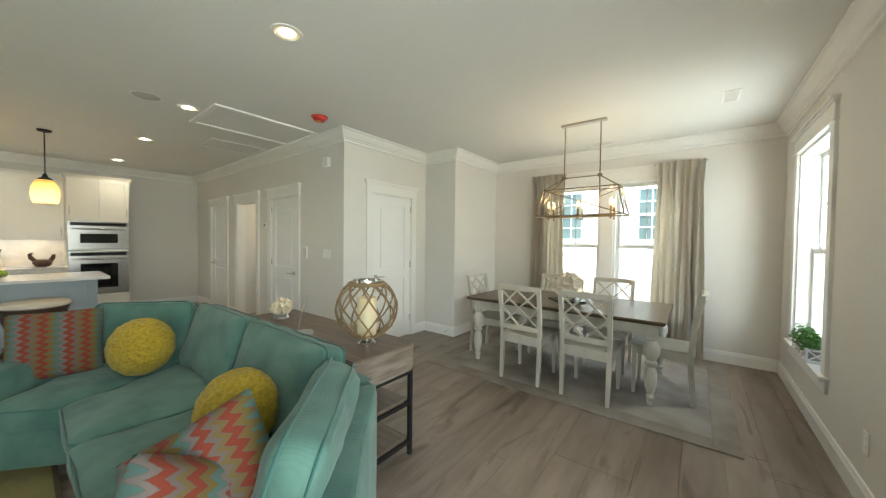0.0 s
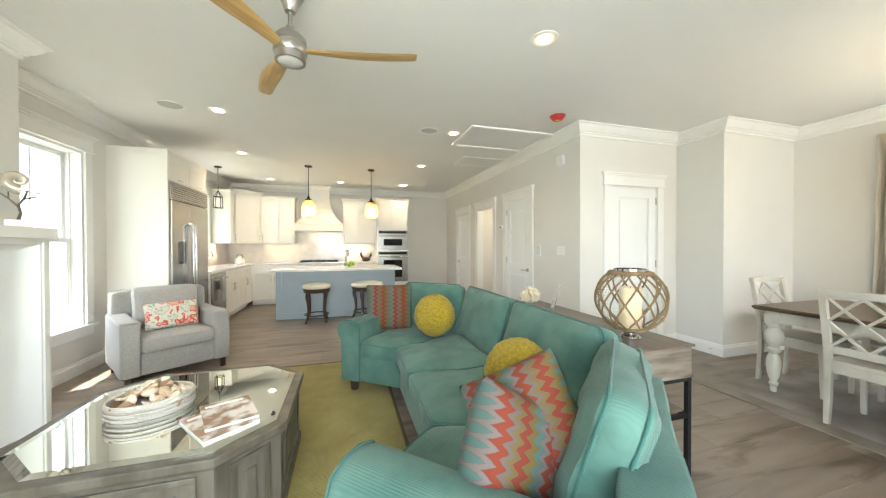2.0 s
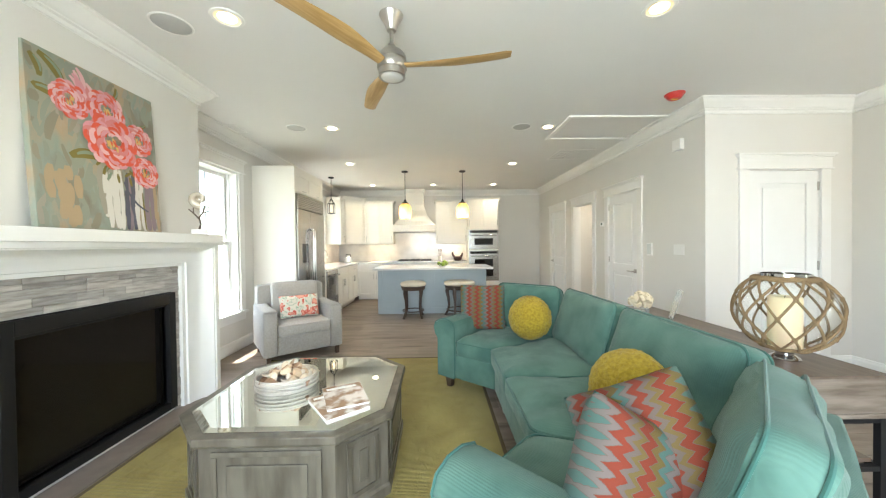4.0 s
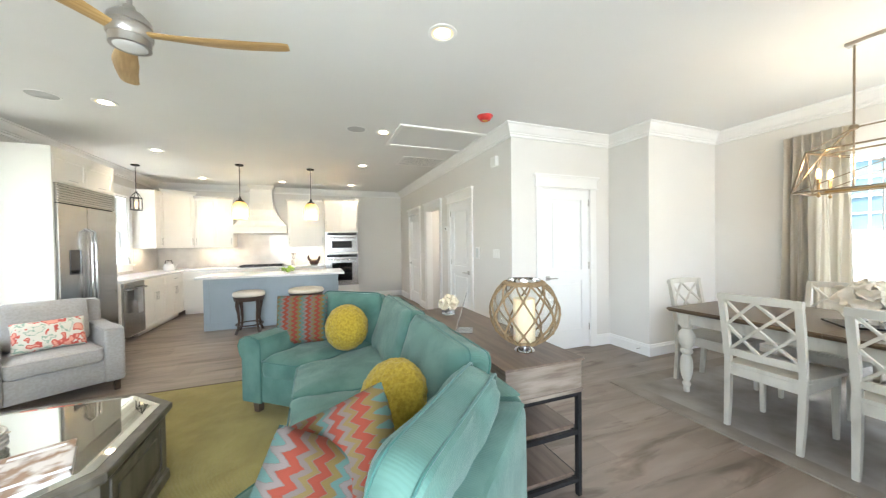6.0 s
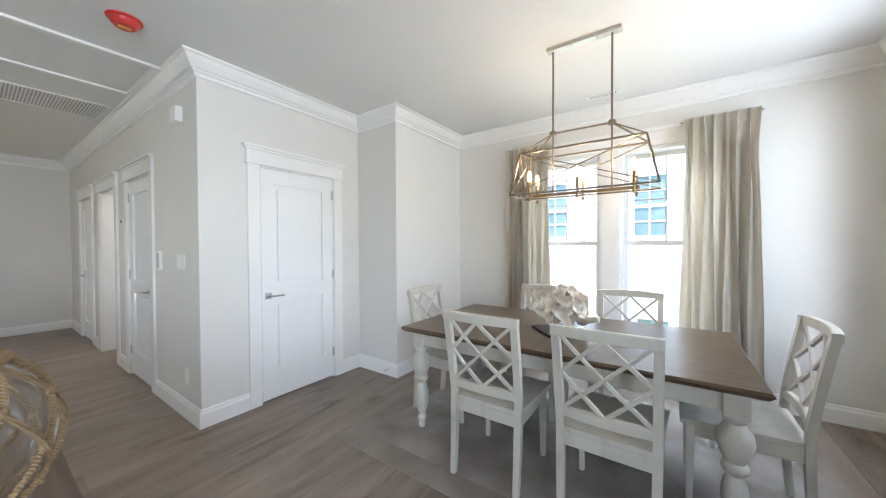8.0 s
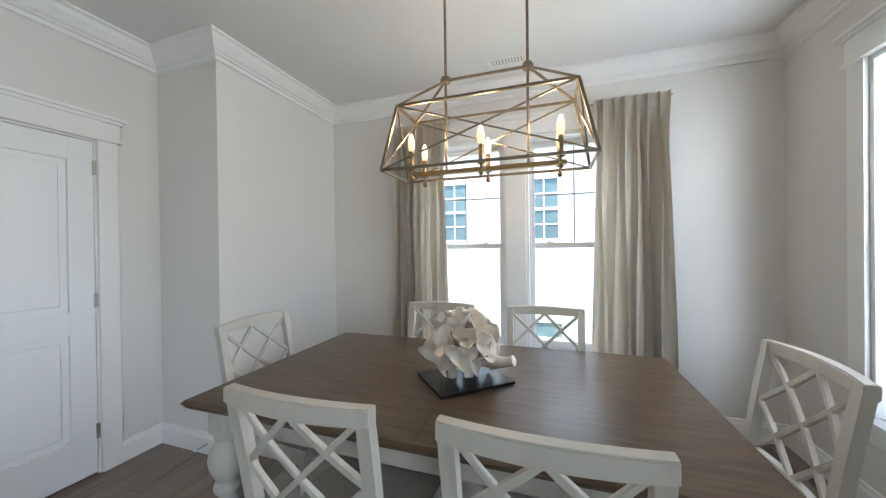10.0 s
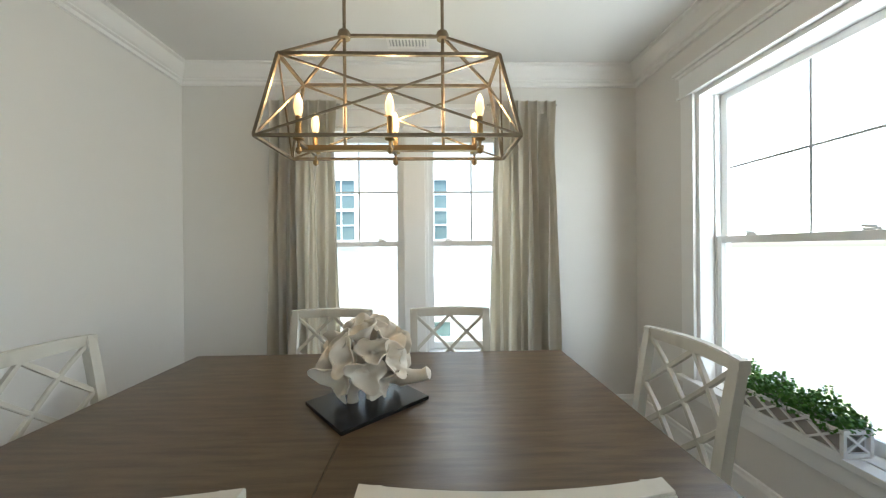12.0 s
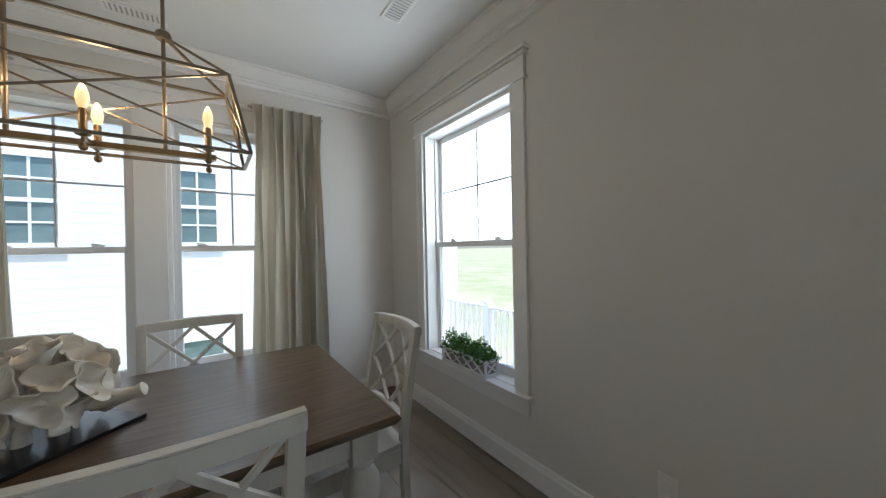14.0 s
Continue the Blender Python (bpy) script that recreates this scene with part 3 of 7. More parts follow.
leg_prof = [(0.02, 0), (0.024, 0.008), (0.026, 0.03), (0.021, 0.045), (0.03, 0.06), (0.034, 0.075), (0.026, 0.09), (0.022, 0.1), (0.033, 0.125), (0.044, 0.17), (0.05, 0.22), (0.049, 0.27),
            (0.041, 0.31), (0.03, 0.335), (0.033, 0.345), (0.046, 0.355), (0.05, 0.37), (0.046, 0.385), (0.036, 0.395), (0.048, 0.42), (0.063, 0.455), (0.068, 0.49), (0.062, 0.525), (0.045, 0.555),
            (0.036, 0.57), (0.044, 0.578), (0.047, 0.588), (0.042, 0.6)]
for x in (ax0 + 0.02, ax1 - 0.02):
    for y in (ay0 + 0.02, ay1 - 0.02):
        bm = lathe(leg_prof, 28)
        box(bm, -0.046, 0.046, -0.046, 0.046, 0.598, tz - 0.041, 0.004)
        part("leg", bm, CHAIRP, table, "cream turned leg", True, pose(x, y, 0))

# sculpture on its plate
scu = thing("coral_sculpture", pose(4.605, 1.385, TZ + 0.001, 0, 0, -48), "white ruffled coral sculpture on a black square plate", "sculpture")
part("base_plate", boxes((-0.175, 0.175, -0.14, 0.14, 0, 0.014), bevel=0.002), PLATE, scu, "black lacquered plate")
rs = random.Random(11)


def frill(at, axis, size, waves, phase, deep):
    """One thick-walled, wavy-lipped cup of the coral."""
    bm = bmesh.new()
    q = Vector((0, 0, 1)).rotation_difference(Vector(axis)) @ Matrix.Rotation(phase, 3, "Z").to_quaternion()
    na = 44
    # out along the outer wall, over the rounded lip, back down the inner wall
    prof = [(0.20, -0.75), (0.34, -0.4), (0.5, 0.0), (0.66, 0.35), (0.84, 0.62), (1.06, 0.86), (1.22, 0.98), (1.22, 1.05), (1.14, 1.05), (0.98, 0.92), (0.76, 0.62), (0.55, 0.36), (0.38, 0.08), (0.18, -0.1)]
    rings = []
    for r, h in prof:
        lip = max(0.0, h) ** 1.5
        ring = []
        for k in range(na):
            a = 2 * math.pi * k / na
            wav = math.sin(waves * a + phase) + 0.35 * math.sin((waves + 2) * a + 2.3 * phase)
            rad = size * r * (1 + 0.22 * lip * wav)
            p = Vector((rad * math.cos(a) * 1.12, rad * math.sin(a) * 0.84, size * (deep * h + 0.34 * lip * math.sin((waves - 1) * a + 1.7 * phase))))
            w = Vector(at) + q @ p
            w += Vector((noise.noise(w * 28), noise.noise(w * 28 + Vector((9, 0, 0))), noise.noise(w * 28 + Vector((0, 7, 0))))) * 0.009
            ring.append(bm.verts.new(w))
        rings.append(ring)
    for a, b in zip(rings, rings[1:]):
        for k in range(na):
            bm.faces.new((a[k], a[(k + 1) % na], b[(k + 1) % na], b[k]))
    bm.faces.new(rings[0][::-1]), bm.faces.new(rings[-1])
    return bm


body = bmesh.new()
bmesh.ops.create_icosphere(body, subdivisions=4, radius=1.0)
for v in body.verts:
    v.co = Vector((v.co.x * 0.07, v.co.y * 0.062, 0.15 + v.co.z * 0.06)) * (1 + 0.12 * noise.noise(v.co * 2.5))
tube(body, [(0.02, 0.0, 0.0142), (0.02, 0, 0.05), (0.01, 0, 0.12)], [0.026, 0.02, 0.045], 12)
tube(body, [(-0.05, 0.02, 0.0142), (-0.05, 0.02, 0.05), (-0.02, 0, 0.12)], [0.022, 0.018, 0.03], 12)
tube(body, [(0.05, -0.06, 0.11), (0.10, -0.12, 0.1), (0.13, -0.155, 0.108), (0.145, -0.172, 0.116), (0.15, -0.178, 0.118)], [0.034, 0.026, 0.02, 0.024, 0.012], 12)
part("stem", body, CORAL, scu, "knobbly white coral stem", True)
for k in range(22):
    th = math.pi * (1 + 5 ** 0.5) * k
    ph = math.acos(1 - 1.68 * (k + 0.5) / 22)
    d = Vector((math.sin(ph) * math.cos(th), math.sin(ph) * math.sin(th), math.cos(ph)))
    at = Vector((d.x * 0.104, d.y * 0.096, 0.160 + d.z * 0.090))
    d = (d + Vector((rs.uniform(-0.4, 0.4), rs.uniform(-0.4, 0.4), rs.uniform(0.0, 0.5)))).normalized()
    part("frill", frill(at, d, rs.uniform(0.039, 0.053), rs.choice((2, 3, 3, 4)), rs.uniform(0, 6), rs.uniform(0.8, 1.2)), CORAL, scu, smooth=True)

# lantern over the table
LX, LY = 4.66, 1.287
lan = thing("lantern_chandelier", pose(LX, LY, 1.717), "aged nickel open-frame linear chandelier with six candle bulbs", "chandelier")
W1, L1, W2, L2, Z2, Z3 = 0.15, 0.452, 0.112, 0.387, 0.297, 0.432
part("canopy", boxes((-0.03, 0.03, -0.245, 0.225, H - 1.717 - 0.026, H - 1.717 - 0.0005), bevel=0.003), NICKEL, lan, "brushed nickel ceiling canopy")
for y in (-0.1, 0.06):
    part("screw", tube(bmesh.new(), [(-0.01, y, H - 1.717 - 0.034), (-0.01, y, H - 1.717 - 0.025)], 0.006, 8), NICKEL, lan)
for y in (-0.189, 0.187):
    part("rod", tube(bmesh.new(), [(0, y, 0.0), (0, y, H - 1.717 - 0.02)], 0.0065, 10), BRONZE, lan, smooth=True)
    part("hub", lathe([(0.0, Z3 - 0.012), (0.022, Z3 - 0.012), (0.026, Z3 + 0.002), (0.02, Z3 + 0.016), (0.009, Z3 + 0.022)], 16), BRONZE, lan, smooth=True, m=pose(0, y, 0))
lo = [(-W1, -L1, 0), (W1, -L1, 0), (W1, L1, 0), (-W1, L1, 0)]
hi = [(-W2, -L2, Z2), (W2, -L2, Z2), (W2, L2, Z2), (-W2, L2, Z2)]
for a, b in [(lo[k], lo[(k + 1) % 4]) for k in range(4)] + [(hi[k], hi[(k + 1) % 4]) for k in range(4)] + list(zip(lo, hi)):
    part("frame_bar", bar(bmesh.new(), a, b, 0.0115), BRONZE, lan)
part("frame_bar", bar(bmesh.new(), (0, -0.189, Z3), (0, 0.187, Z3), 0.01), BRONZE, lan)
for s, y in ((0, -0.189), (2, 0.187)):
    for k in (0, 1):
        part("frame_bar", bar(bmesh.new(), (0, y, Z3), hi[s + k], 0.009), BRONZE, lan)
for k in range(4):
    a, b = k, (k + 1) % 4
    part("brace", bar(bmesh.new(), lo[a], hi[b], 0.0065), BRONZE, lan)
    part("brace", bar(bmesh.new(), lo[b], hi[a], 0.0065), BRONZE, lan)
part("light_bar", bar(bmesh.new(), (0, -0.345, 0.0), (0, 0.355, 0.0), 0.026, 0.02), BRASS, lan, "champagne light bar")
for y in (-0.32, 0.005, 0.33):
    part("cross_arm", bar(bmesh.new(), (-0.087, y, 0), (0.087, y, 0), 0.011), BRONZE, lan)
    for x in (-0.085, 0.085):
        part("candle", lathe([(0.004, -0.045), (0.011, -0.038), (0.011, -0.026), (0.005, -0.02), (0.005, 0), (0.019, 0.006), (0.019, 0.01), (0.0105, 0.014), (0.0105, 0.085), (0.008, 0.09)], 14), BRASS, lan, smooth=True, m=pose(x, y, 0))
        part("bulb", lathe([(0.007, 0.09), (0.013, 0.1), (0.0165, 0.118), (0.0155, 0.138), (0.01, 0.158), (0.003, 0.17)], 14), BULB, lan, "lit flame-shaped bulb", True, m=pose(x, y, 0))
        lamp = new("bulb_light", bpy.data.lights.new("bulb_light", "POINT"))
        lamp.data.energy, lamp.data.color, lamp.data.shadow_soft_size = 0.6, (1.0, 0.68, 0.36), 0.03
        lamp.location = (LX + x, LY + y, 1.717 + 0.2)


# curtains
def curtain(y0, y1, name_seed, label):
    rg = random.Random(name_seed)
    c = thing("curtain", pose(5.905, 0, 0), label, "curtain", "curtains beside the dining windows")
    zt, zb = 2.46, 0.02
    nx, nz = 120, 36
    pleats = 7
    ph = [rg.uniform(-0.5, 0.5) for _ in range(8)]
    bm = bmesh.new()
    grid = []
    for j in range(nz + 1):
        v = j / nz
        z = zt + (zb - zt) * v
        row = []
        for i in range(nx + 1):
            u = i / nx
            s = 2 * math.pi * pleats * u
            amp = 0.03 + 0.012 * min(1, v * 4)
            k = min(1, v * 9)
            pinch = 0.022 * max(0, math.cos(s)) ** 3 * (0.7 + 0.3 * math.cos(5 * s)) - 0.004
            full = amp * ((1.1 - 2.2 * abs(math.sin(s / 2 + ph[0] * v)) ** 0.9) * (0.75 + 0.35 * math.sin(0.37 * s + ph[5] * 5)) + 0.3 * math.cos(0.43 * s + ph[1] * 3 * v + ph[2]) + 0.12 * math.sin(2.3 * s + ph[3] * 4 * v))
            fold = pinch * (1 - k) + full * k
            wd = 1 + 0.06 * v + 0.10 * max(0, v - 0.6) - 0.05 * math.exp(-((v - 0.14) / 0.1) ** 2)
            y = (y0 + y1) / 2 + (u - 0.5) * (y1 - y0) * wd + 0.01 * math.sin(s * 0.5 + 6 * v + ph[4])
            row.append(bm.verts.new((-fold, y, z)))
        grid.append(row)
    fs = []
    for a, b in zip(grid, grid[1:]):
        for i in range(nx):
            fs.append(bm.faces.new((a[i], a[i + 1], b[i + 1], b[i])))
    bmesh.ops.solidify(bm, geom=fs, thickness=0.003)
    part("fabric", bm, SATIN, c, smooth=True)
    part("header_tape", sweep([(0.012, y1 - 0.01), (0.012, y0 + 0.01)], [(0, zt - 0.09), (0.004, zt - 0.09), (0.004, zt - 0.01), (0, zt - 0.01)]), SATIN, c)
    return c


curtain(0.19, 0.70, 3, "taupe satin pinch-pleat curtain hanging to the floor")
curtain(1.865, 2.365, 8, "taupe satin pinch-pleat curtain hanging to the floor")
for y0, y1 in ((0.17, 0.72), (1.845, 2.385)):
    rod = thing("curtain_rod", pose(5.93, 0, 2.44), "slim curtain rod on wall brackets behind the curtain top", "rod", "curtain rods")
    part("bar", tube(bmesh.new(), [(0, y0, 0), (0, y1, 0)], 0.008, 10), NICKEL, rod, smooth=True)
    for y in (y0 + 0.03, y1 - 0.03):
        part("bracket", boxes((0.0, 0.069, y - 0.008, y + 0.008, -0.012, 0.012)), NICKEL, rod)

# plant box on the sill
SILL_Z = WIN_Z0 + 0.022
WHITEWOOD = mat("white_wood", (0.78, 0.77, 0.75), 0.5, bump=0.05)
LEAF = mat("boxwood_leaf", (0.035, 0.115, 0.012), 0.45, color2=(0.085, 0.22, 0.03), scale=30, spec=0.4)
pb = thing("planter_box", pose(4.86, -0.505, SILL_Z + 0.001), "white lattice planter box with clipped green boxwood on the sill", "planter")
pw, pd, phh = 0.235, 0.06, 0.115
part("liner", boxes((-pw + 0.012, pw - 0.012, -pd + 0.012, pd - 0.012, 0.008, phh - 0.012)), mat("planter_liner", (0.33, 0.31, 0.28), 0.8), pb, "grey liner behind the lattice")
part("base", boxes((-pw, pw, -pd, pd, 0, 0.01), bevel=0.002), WHITEWOOD, pb)
for s in (-1, 1):
    bm = boxes((-pw, pw, s * pd - 0.006, s * pd + 0.006, phh - 0.016, phh), (-pw, pw, s * pd - 0.006, s * pd + 0.006, 0.0105, 0.024), bevel=0.002)
    nX = 4
    for k in range(nX):
        x0, x1 = -pw + 0.012 + k * (2 * pw - 0.024) / nX, -pw + 0.012 + (k + 1) * (2 * pw - 0.024) / nX
        bar(bm, (x0, s * pd, 0.022), (x1, s * pd, phh - 0.014), 0.009, 0.009)
        bar(bm, (x1, s * (pd - 0.001), 0.022), (x0, s * (pd - 0.001), phh - 0.014), 0.009, 0.009)
    part("lattice", bm, WHITEWOOD, pb)
    bm = boxes((s * pw - 0.006, s * pw + 0.006, -pd, pd, phh - 0.0165, phh - 0.0005), (s * pw - 0.006, s * pw + 0.006, -pd, pd, 0.0105, 0.0235),
               (s * pw - 0.007, s * pw + 0.007, -pd - 0.001, -pd + 0.012, 0.01, phh), (s * pw - 0.007, s * pw + 0.007, pd - 0.012, pd + 0.001, 0.01, phh))
    bar(bm, (s * pw, -pd + 0.01, 0.022), (s * pw, pd - 0.01, phh - 0.014), 0.009, 0.009)
    bar(bm, (s * pw, pd - 0.01, 0.022), (s * pw, -pd + 0.01, phh - 0.014), 0.008, 0.008)
    part("lattice", bm, WHITEWOOD, pb)
rl = random.Random(5)
bm = bmesh.new()
for k in range(2600):
    u = rl.uniform(-1, 1)
    lump = 0.03 * math.sin(u * 9) + 0.02 * math.sin(u * 23 + 1)
    r = rl.random() ** 0.4
    a = rl.uniform(0, math.pi)
    p = Vector((u * (pw + 0.01), (pd + 0.02) * r * math.cos(a), phh - 0.02 + (0.105 + lump) * r * math.sin(a)))
    d = Vector((rl.gauss(0, 1), rl.gauss(0, 1), rl.gauss(0.5, 1))).normalized()
    t = d.orthogonal().normalized()
    l, w = rl.uniform(0.012, 0.02), rl.uniform(0.005, 0.008)
    q = [p, p + d * l * 0.5 + t * w, p + d * l, p + d * l * 0.5 - t * w]
    bm.faces.new([bm.verts.new(v) for v in q])
part("foliage", bm, LEAF, pb, "dense small green leaves")

# ---- living area ----
def rounded(poly, rc, step=0.03):
    """A polygon in plan with rounded corners, evenly sampled."""
    pts = [Vector(p) for p in poly]
    out = []
    n = len(pts)
    for i, p in enumerate(pts):
        a, b = (pts[i - 1] - p), (pts[(i + 1) % n] - p)
        r = min(rc, a.length * 0.45, b.length * 0.45)
        p0, p1 = p + a.normalized() * r, p + b.normalized() * r
        if out:
            q = out[-1]
            k = max(1, int((p0 - q).length / step))
            out += [q + (p0 - q) * j / k for j in range(1, k)]
        for j in range(6):
            t = j / 5
            out.append(p0 * (1 - t) ** 2 + p * 2 * t * (1 - t) + p1 * t * t)
    q, p0 = out[-1], out[0]
    k = max(1, int((p0 - q).length / step))
    out += [q + (p0 - q) * j / k for j in range(1, k)]
    return out


def cushion(poly, z0, z1, r=0.04, crown=0.02, rc=0.05, both=False, seed=1, lump=0.004):
    """A stuffed cushion on a plan polygon; crown: how far its top swells."""
    base = rounded(poly, rc)
    c = sum(base, Vector((0, 0))) / len(base)
    big = min((p - c).length for p in base)
    prof = [(big * 0.55, z0 - (crown * 0.8 if both else 0)), (big * 0.25, z0 - (crown * 0.4 if both else 0)), (r, z0), (r * 0.3, z0 + r * 0.3), (0, z0 + r), (-0.004 * (crown > 0), (z0 + z1) / 2), (0, z1 - r), (r * 0.3, z1 - r * 0.3), (r, z1),
            (big * 0.25, z1 + crown * 0.55), (big * 0.55, z1 + crown * 0.9), (big * 0.8, z1 + crown)]
    bm = bmesh.new()
    rings = []
    for d, z in prof:
        ring = []
        for p in base:
            v = p - c
            q = c + v * max(0.05, 1 - d / v.length)
            w = noise.noise(Vector((q.x * 7 + seed * 3.1, q.y * 7, z * 7))) * lump
            ring.append(bm.verts.new((q.x + w, q.y + w, z + w)))
        rings.append(ring)
    m = len(base)
    for a, b in zip(rings, rings[1:]):
        for k in range(m):
            bm.faces.new((a[k], a[(k + 1) % m], b[(k + 1) % m], b[k]))
    bm.faces.new(rings[0][::-1]), bm.faces.new(rings[-1])
    return bm


def piping(poly, z, rc=0.05, r=0.005):
    return tube(bmesh.new(), [(p.x, p.y, z) for p in rounded(poly, rc)], r, 6, closed=True)


def ribbed(name, color, color2, scale, direction="X", strength=0.5, rough=0.85, sheen=0.12, groove_shade=0.75):
    m = mat(name, color, rough, color2=color2, scale=5, sheen=sheen, detail=6)
    n, l = m.node_tree.nodes, m.node_tree.links
    w = n.new("ShaderNodeTexWave")
    w.bands_direction = direction
    w.inputs["Scale"].default_value, w.inputs["Distortion"].default_value = scale, 0.3
    b = n.new("ShaderNodeBump")
    b.inputs["Strength"].default_value, b.inputs["Distance"].default_value = strength, 0.003
    tc = n.new("ShaderNodeTexCoord")
    l.new(tc.outputs["Object"], w.inputs[0])
    cr, ad = n.new("ShaderNodeTexNoise"), n.new("ShaderNodeMath")
    cr.inputs["Scale"].default_value, cr.inputs["Detail"].default_value, cr.inputs["Distortion"].default_value = 16, 6, 0.6
    ad.operation = "MULTIPLY_ADD"
    ad.inputs[1].default_value = 5.0
    l.new(tc.outputs["Object"], cr.inputs[0])
    l.new(cr.outputs[0], ad.inputs[0]), l.new(w.outputs["Fac"], ad.inputs[2])
    l.new(ad.outputs[0], b.inputs["Height"])
    l.new(b.outputs[0], n["Principled BSDF"].inputs["Normal"])
    # shade between the ribs is painted in: colour darkens where the wave dips
    gr, mx = n.new("ShaderNodeValToRGB"), n.new("ShaderNodeMix")
    gr.color_ramp.elements[0].position, gr.color_ramp.elements[0].color = 0.05, (groove_shade, groove_shade, groove_shade, 1)
    gr.color_ramp.elements[1].position, gr.color_ramp.elements[1].color = 0.5, (1, 1, 1, 1)
    mx.data_type, mx.blend_type = "RGBA", "MULTIPLY"
    mx.inputs["Factor"].default_value = 1.0
    base = n["Principled BSDF"].inputs["Base Color"]
    l.new(base.links[0].from_socket, mx.inputs["A"])
    l.new(w.outputs["Fac"], gr.inputs[0]), l.new(gr.outputs[0], mx.inputs["B"])
    l.new(mx.outputs["Result"], base)
    return m


TEAL = ribbed("teal_corduroy", (0.043, 0.112, 0.087), (0.086, 0.175, 0.139), 40, "X", 0.22, groove_shade=0.93)
TEALP = mat("teal_piping", (0.025, 0.10, 0.08), 0.8, sheen=0.2)
DARKWOOD = mat("dark_wood", (0.045, 0.028, 0.02), 0.4, color2=(0.07, 0.045, 0.03), scale=8, stretch=(6, 6, 1))

sofa = thing("sectional_sofa", pose(0, 0, 0), "teal corduroy angled sectional sofa with loose cushions", "sofa")
D, CN, CS = 0.93, Vector((1.89, 3.47)), Vector((1.89, 1.46))
AN, AS = 50, 45
LM = CN.y - CS.y
# each section: origin, heading of its back line, so that local x runs along the back and y to the seat's front
SECN = Matrix.Translation((CN.x, CN.y, 0)) @ Matrix.Rotation(radians(90 + AN), 4, "Z")
SECM = Matrix.Translation((CS.x, CS.y, 0)) @ Matrix.Rotation(radians(90), 4, "Z")
SECS = Matrix.Translation((CS.x, CS.y, 0)) @ Matrix.Rotation(radians(90 - AS), 4, "Z")
LN, LS = 1.01, 1.0
tn, ts = math.tan(radians(AN / 2)), math.tan(radians(AS / 2))


def section(m, x0, x1, k0, k1, seats, arm):
    """x0, x1: the section along its back; k0, k1: how far its ends are mitred per metre of depth."""
    def quad(a, b, v0, v1, ka=0.0, kb=0.0):
        return [(a + ka * v0, v0), (b - kb * v0, v0), (b - kb * v1, v1), (a + ka * v1, v1)]
    part("base", cushion(quad(x0, x1, 0.03, D - 0.025, k0, k1), 0.12, 0.34, 0.012, 0.0, 0.02, lump=0.0), TEAL, sofa, smooth=True, m=m)
    part("back_frame", cushion(quad(x0, x1, 0.0, 0.17, k0, k1), 0.12, 0.73, 0.05, 0.012, 0.04, lump=0.002), TEAL, sofa, smooth=True, m=m)
    for j, (a, b, ka, kb) in enumerate(seats):
        q = quad(a, b, 0.2, D + 0.01, ka, kb)
        s = part("seat_cushion", cushion(q, 0.335, 0.475, 0.03, 0.03, 0.05, seed=j + x0, lump=0.009), TEAL, sofa, smooth=True, m=m)
        part("piping", piping(q, 0.462), TEALP, s, smooth=True)
        # back cushion, leaning on the frame
        lo, hi = a + ka * 0.22 + 0.015, b - kb * 0.22 - 0.015
        q = [(lo, 0), (hi, 0), (hi - 0.012, 0.47), (lo + 0.012, 0.47)]
        mm = m @ Matrix.Translation((0, 0.345, 0.475)) @ Matrix.Rotation(radians(90 + 17), 4, "X")
        s = part("back_cushion", cushion(q, 0.0, 0.15, 0.04, 0.028, 0.07, True, seed=j + 5 + x0, lump=0.014), TEAL, sofa, smooth=True, m=mm)
        part("piping", piping(q, 0.026, 0.07), TEALP, s, smooth=True)
        part("piping", piping(q, 0.124, 0.07), TEALP, s, smooth=True)
    if arm is not None:
        a0, s = arm
        pr = [(0, 0.12), (0, 0.46), (-0.03, 0.50), (-0.045, 0.56), (-0.025, 0.61), (0.03, 0.64), (0.10, 0.645), (0.165, 0.625), (0.19, 0.58), (0.19, 0.12)]
        bm = bmesh.new()
        rings = []
        ys = [0.03, 0.06, 0.25, 0.5, 0.75, D - 0.04, D - 0.005]
        for i, y in enumerate(ys):
            sh = 0.96 if i in (0, len(ys) - 1) else 1.0
            rings.append([bm.verts.new((a0 + s * (0.095 + (0.19 - p - 0.095) * sh), y, 0.12 + (z - 0.12) * (0.985 if sh < 1 else 1))) for p, z in pr])
        for a, b in zip(rings, rings[1:]):
            for k in range(len(pr)):
                bm.faces.new((a[k], a[(k + 1) % len(pr)], b[(k + 1) % len(pr)], b[k]))
        bm.faces.new(rings[0][::-1]), bm.faces.new(rings[-1])
        am = part("arm", bm, TEAL, sofa, smooth=True, m=m)
        part("piping", tube(bmesh.new(), [(a0 + s * (0.19 - p), D - 0.012, z) for p, z in pr], 0.005, 6), TEALP, am, smooth=True)
    ends = [x1 - 0.08 if m is not SECS else x0 + 0.08] if arm is not None else [x0 + 0.55, x1 - 0.55]
    for x in ends:
        for y in (0.08, D - 0.09):
            bm = bmesh.new()
            lo = [bm.verts.new((x + i * 0.022, y + j * 0.022, 0.0)) for i, j in ((-1, -1), (1, -1), (1, 1), (-1, 1))]
            hi = [bm.verts.new((x + i * 0.033, y + j * 0.033, 0.122)) for i, j in ((-1, -1), (1, -1), (1, 1), (-1, 1))]
            for k in range(4):
                bm.faces.new((lo[k], lo[(k + 1) % 4], hi[(k + 1) % 4], hi[k]))
            bm.faces.new(lo[::-1]), bm.faces.new(hi)
            part("foot", bm, DARKWOOD, sofa, "dark tapered wooden foot", m=m)


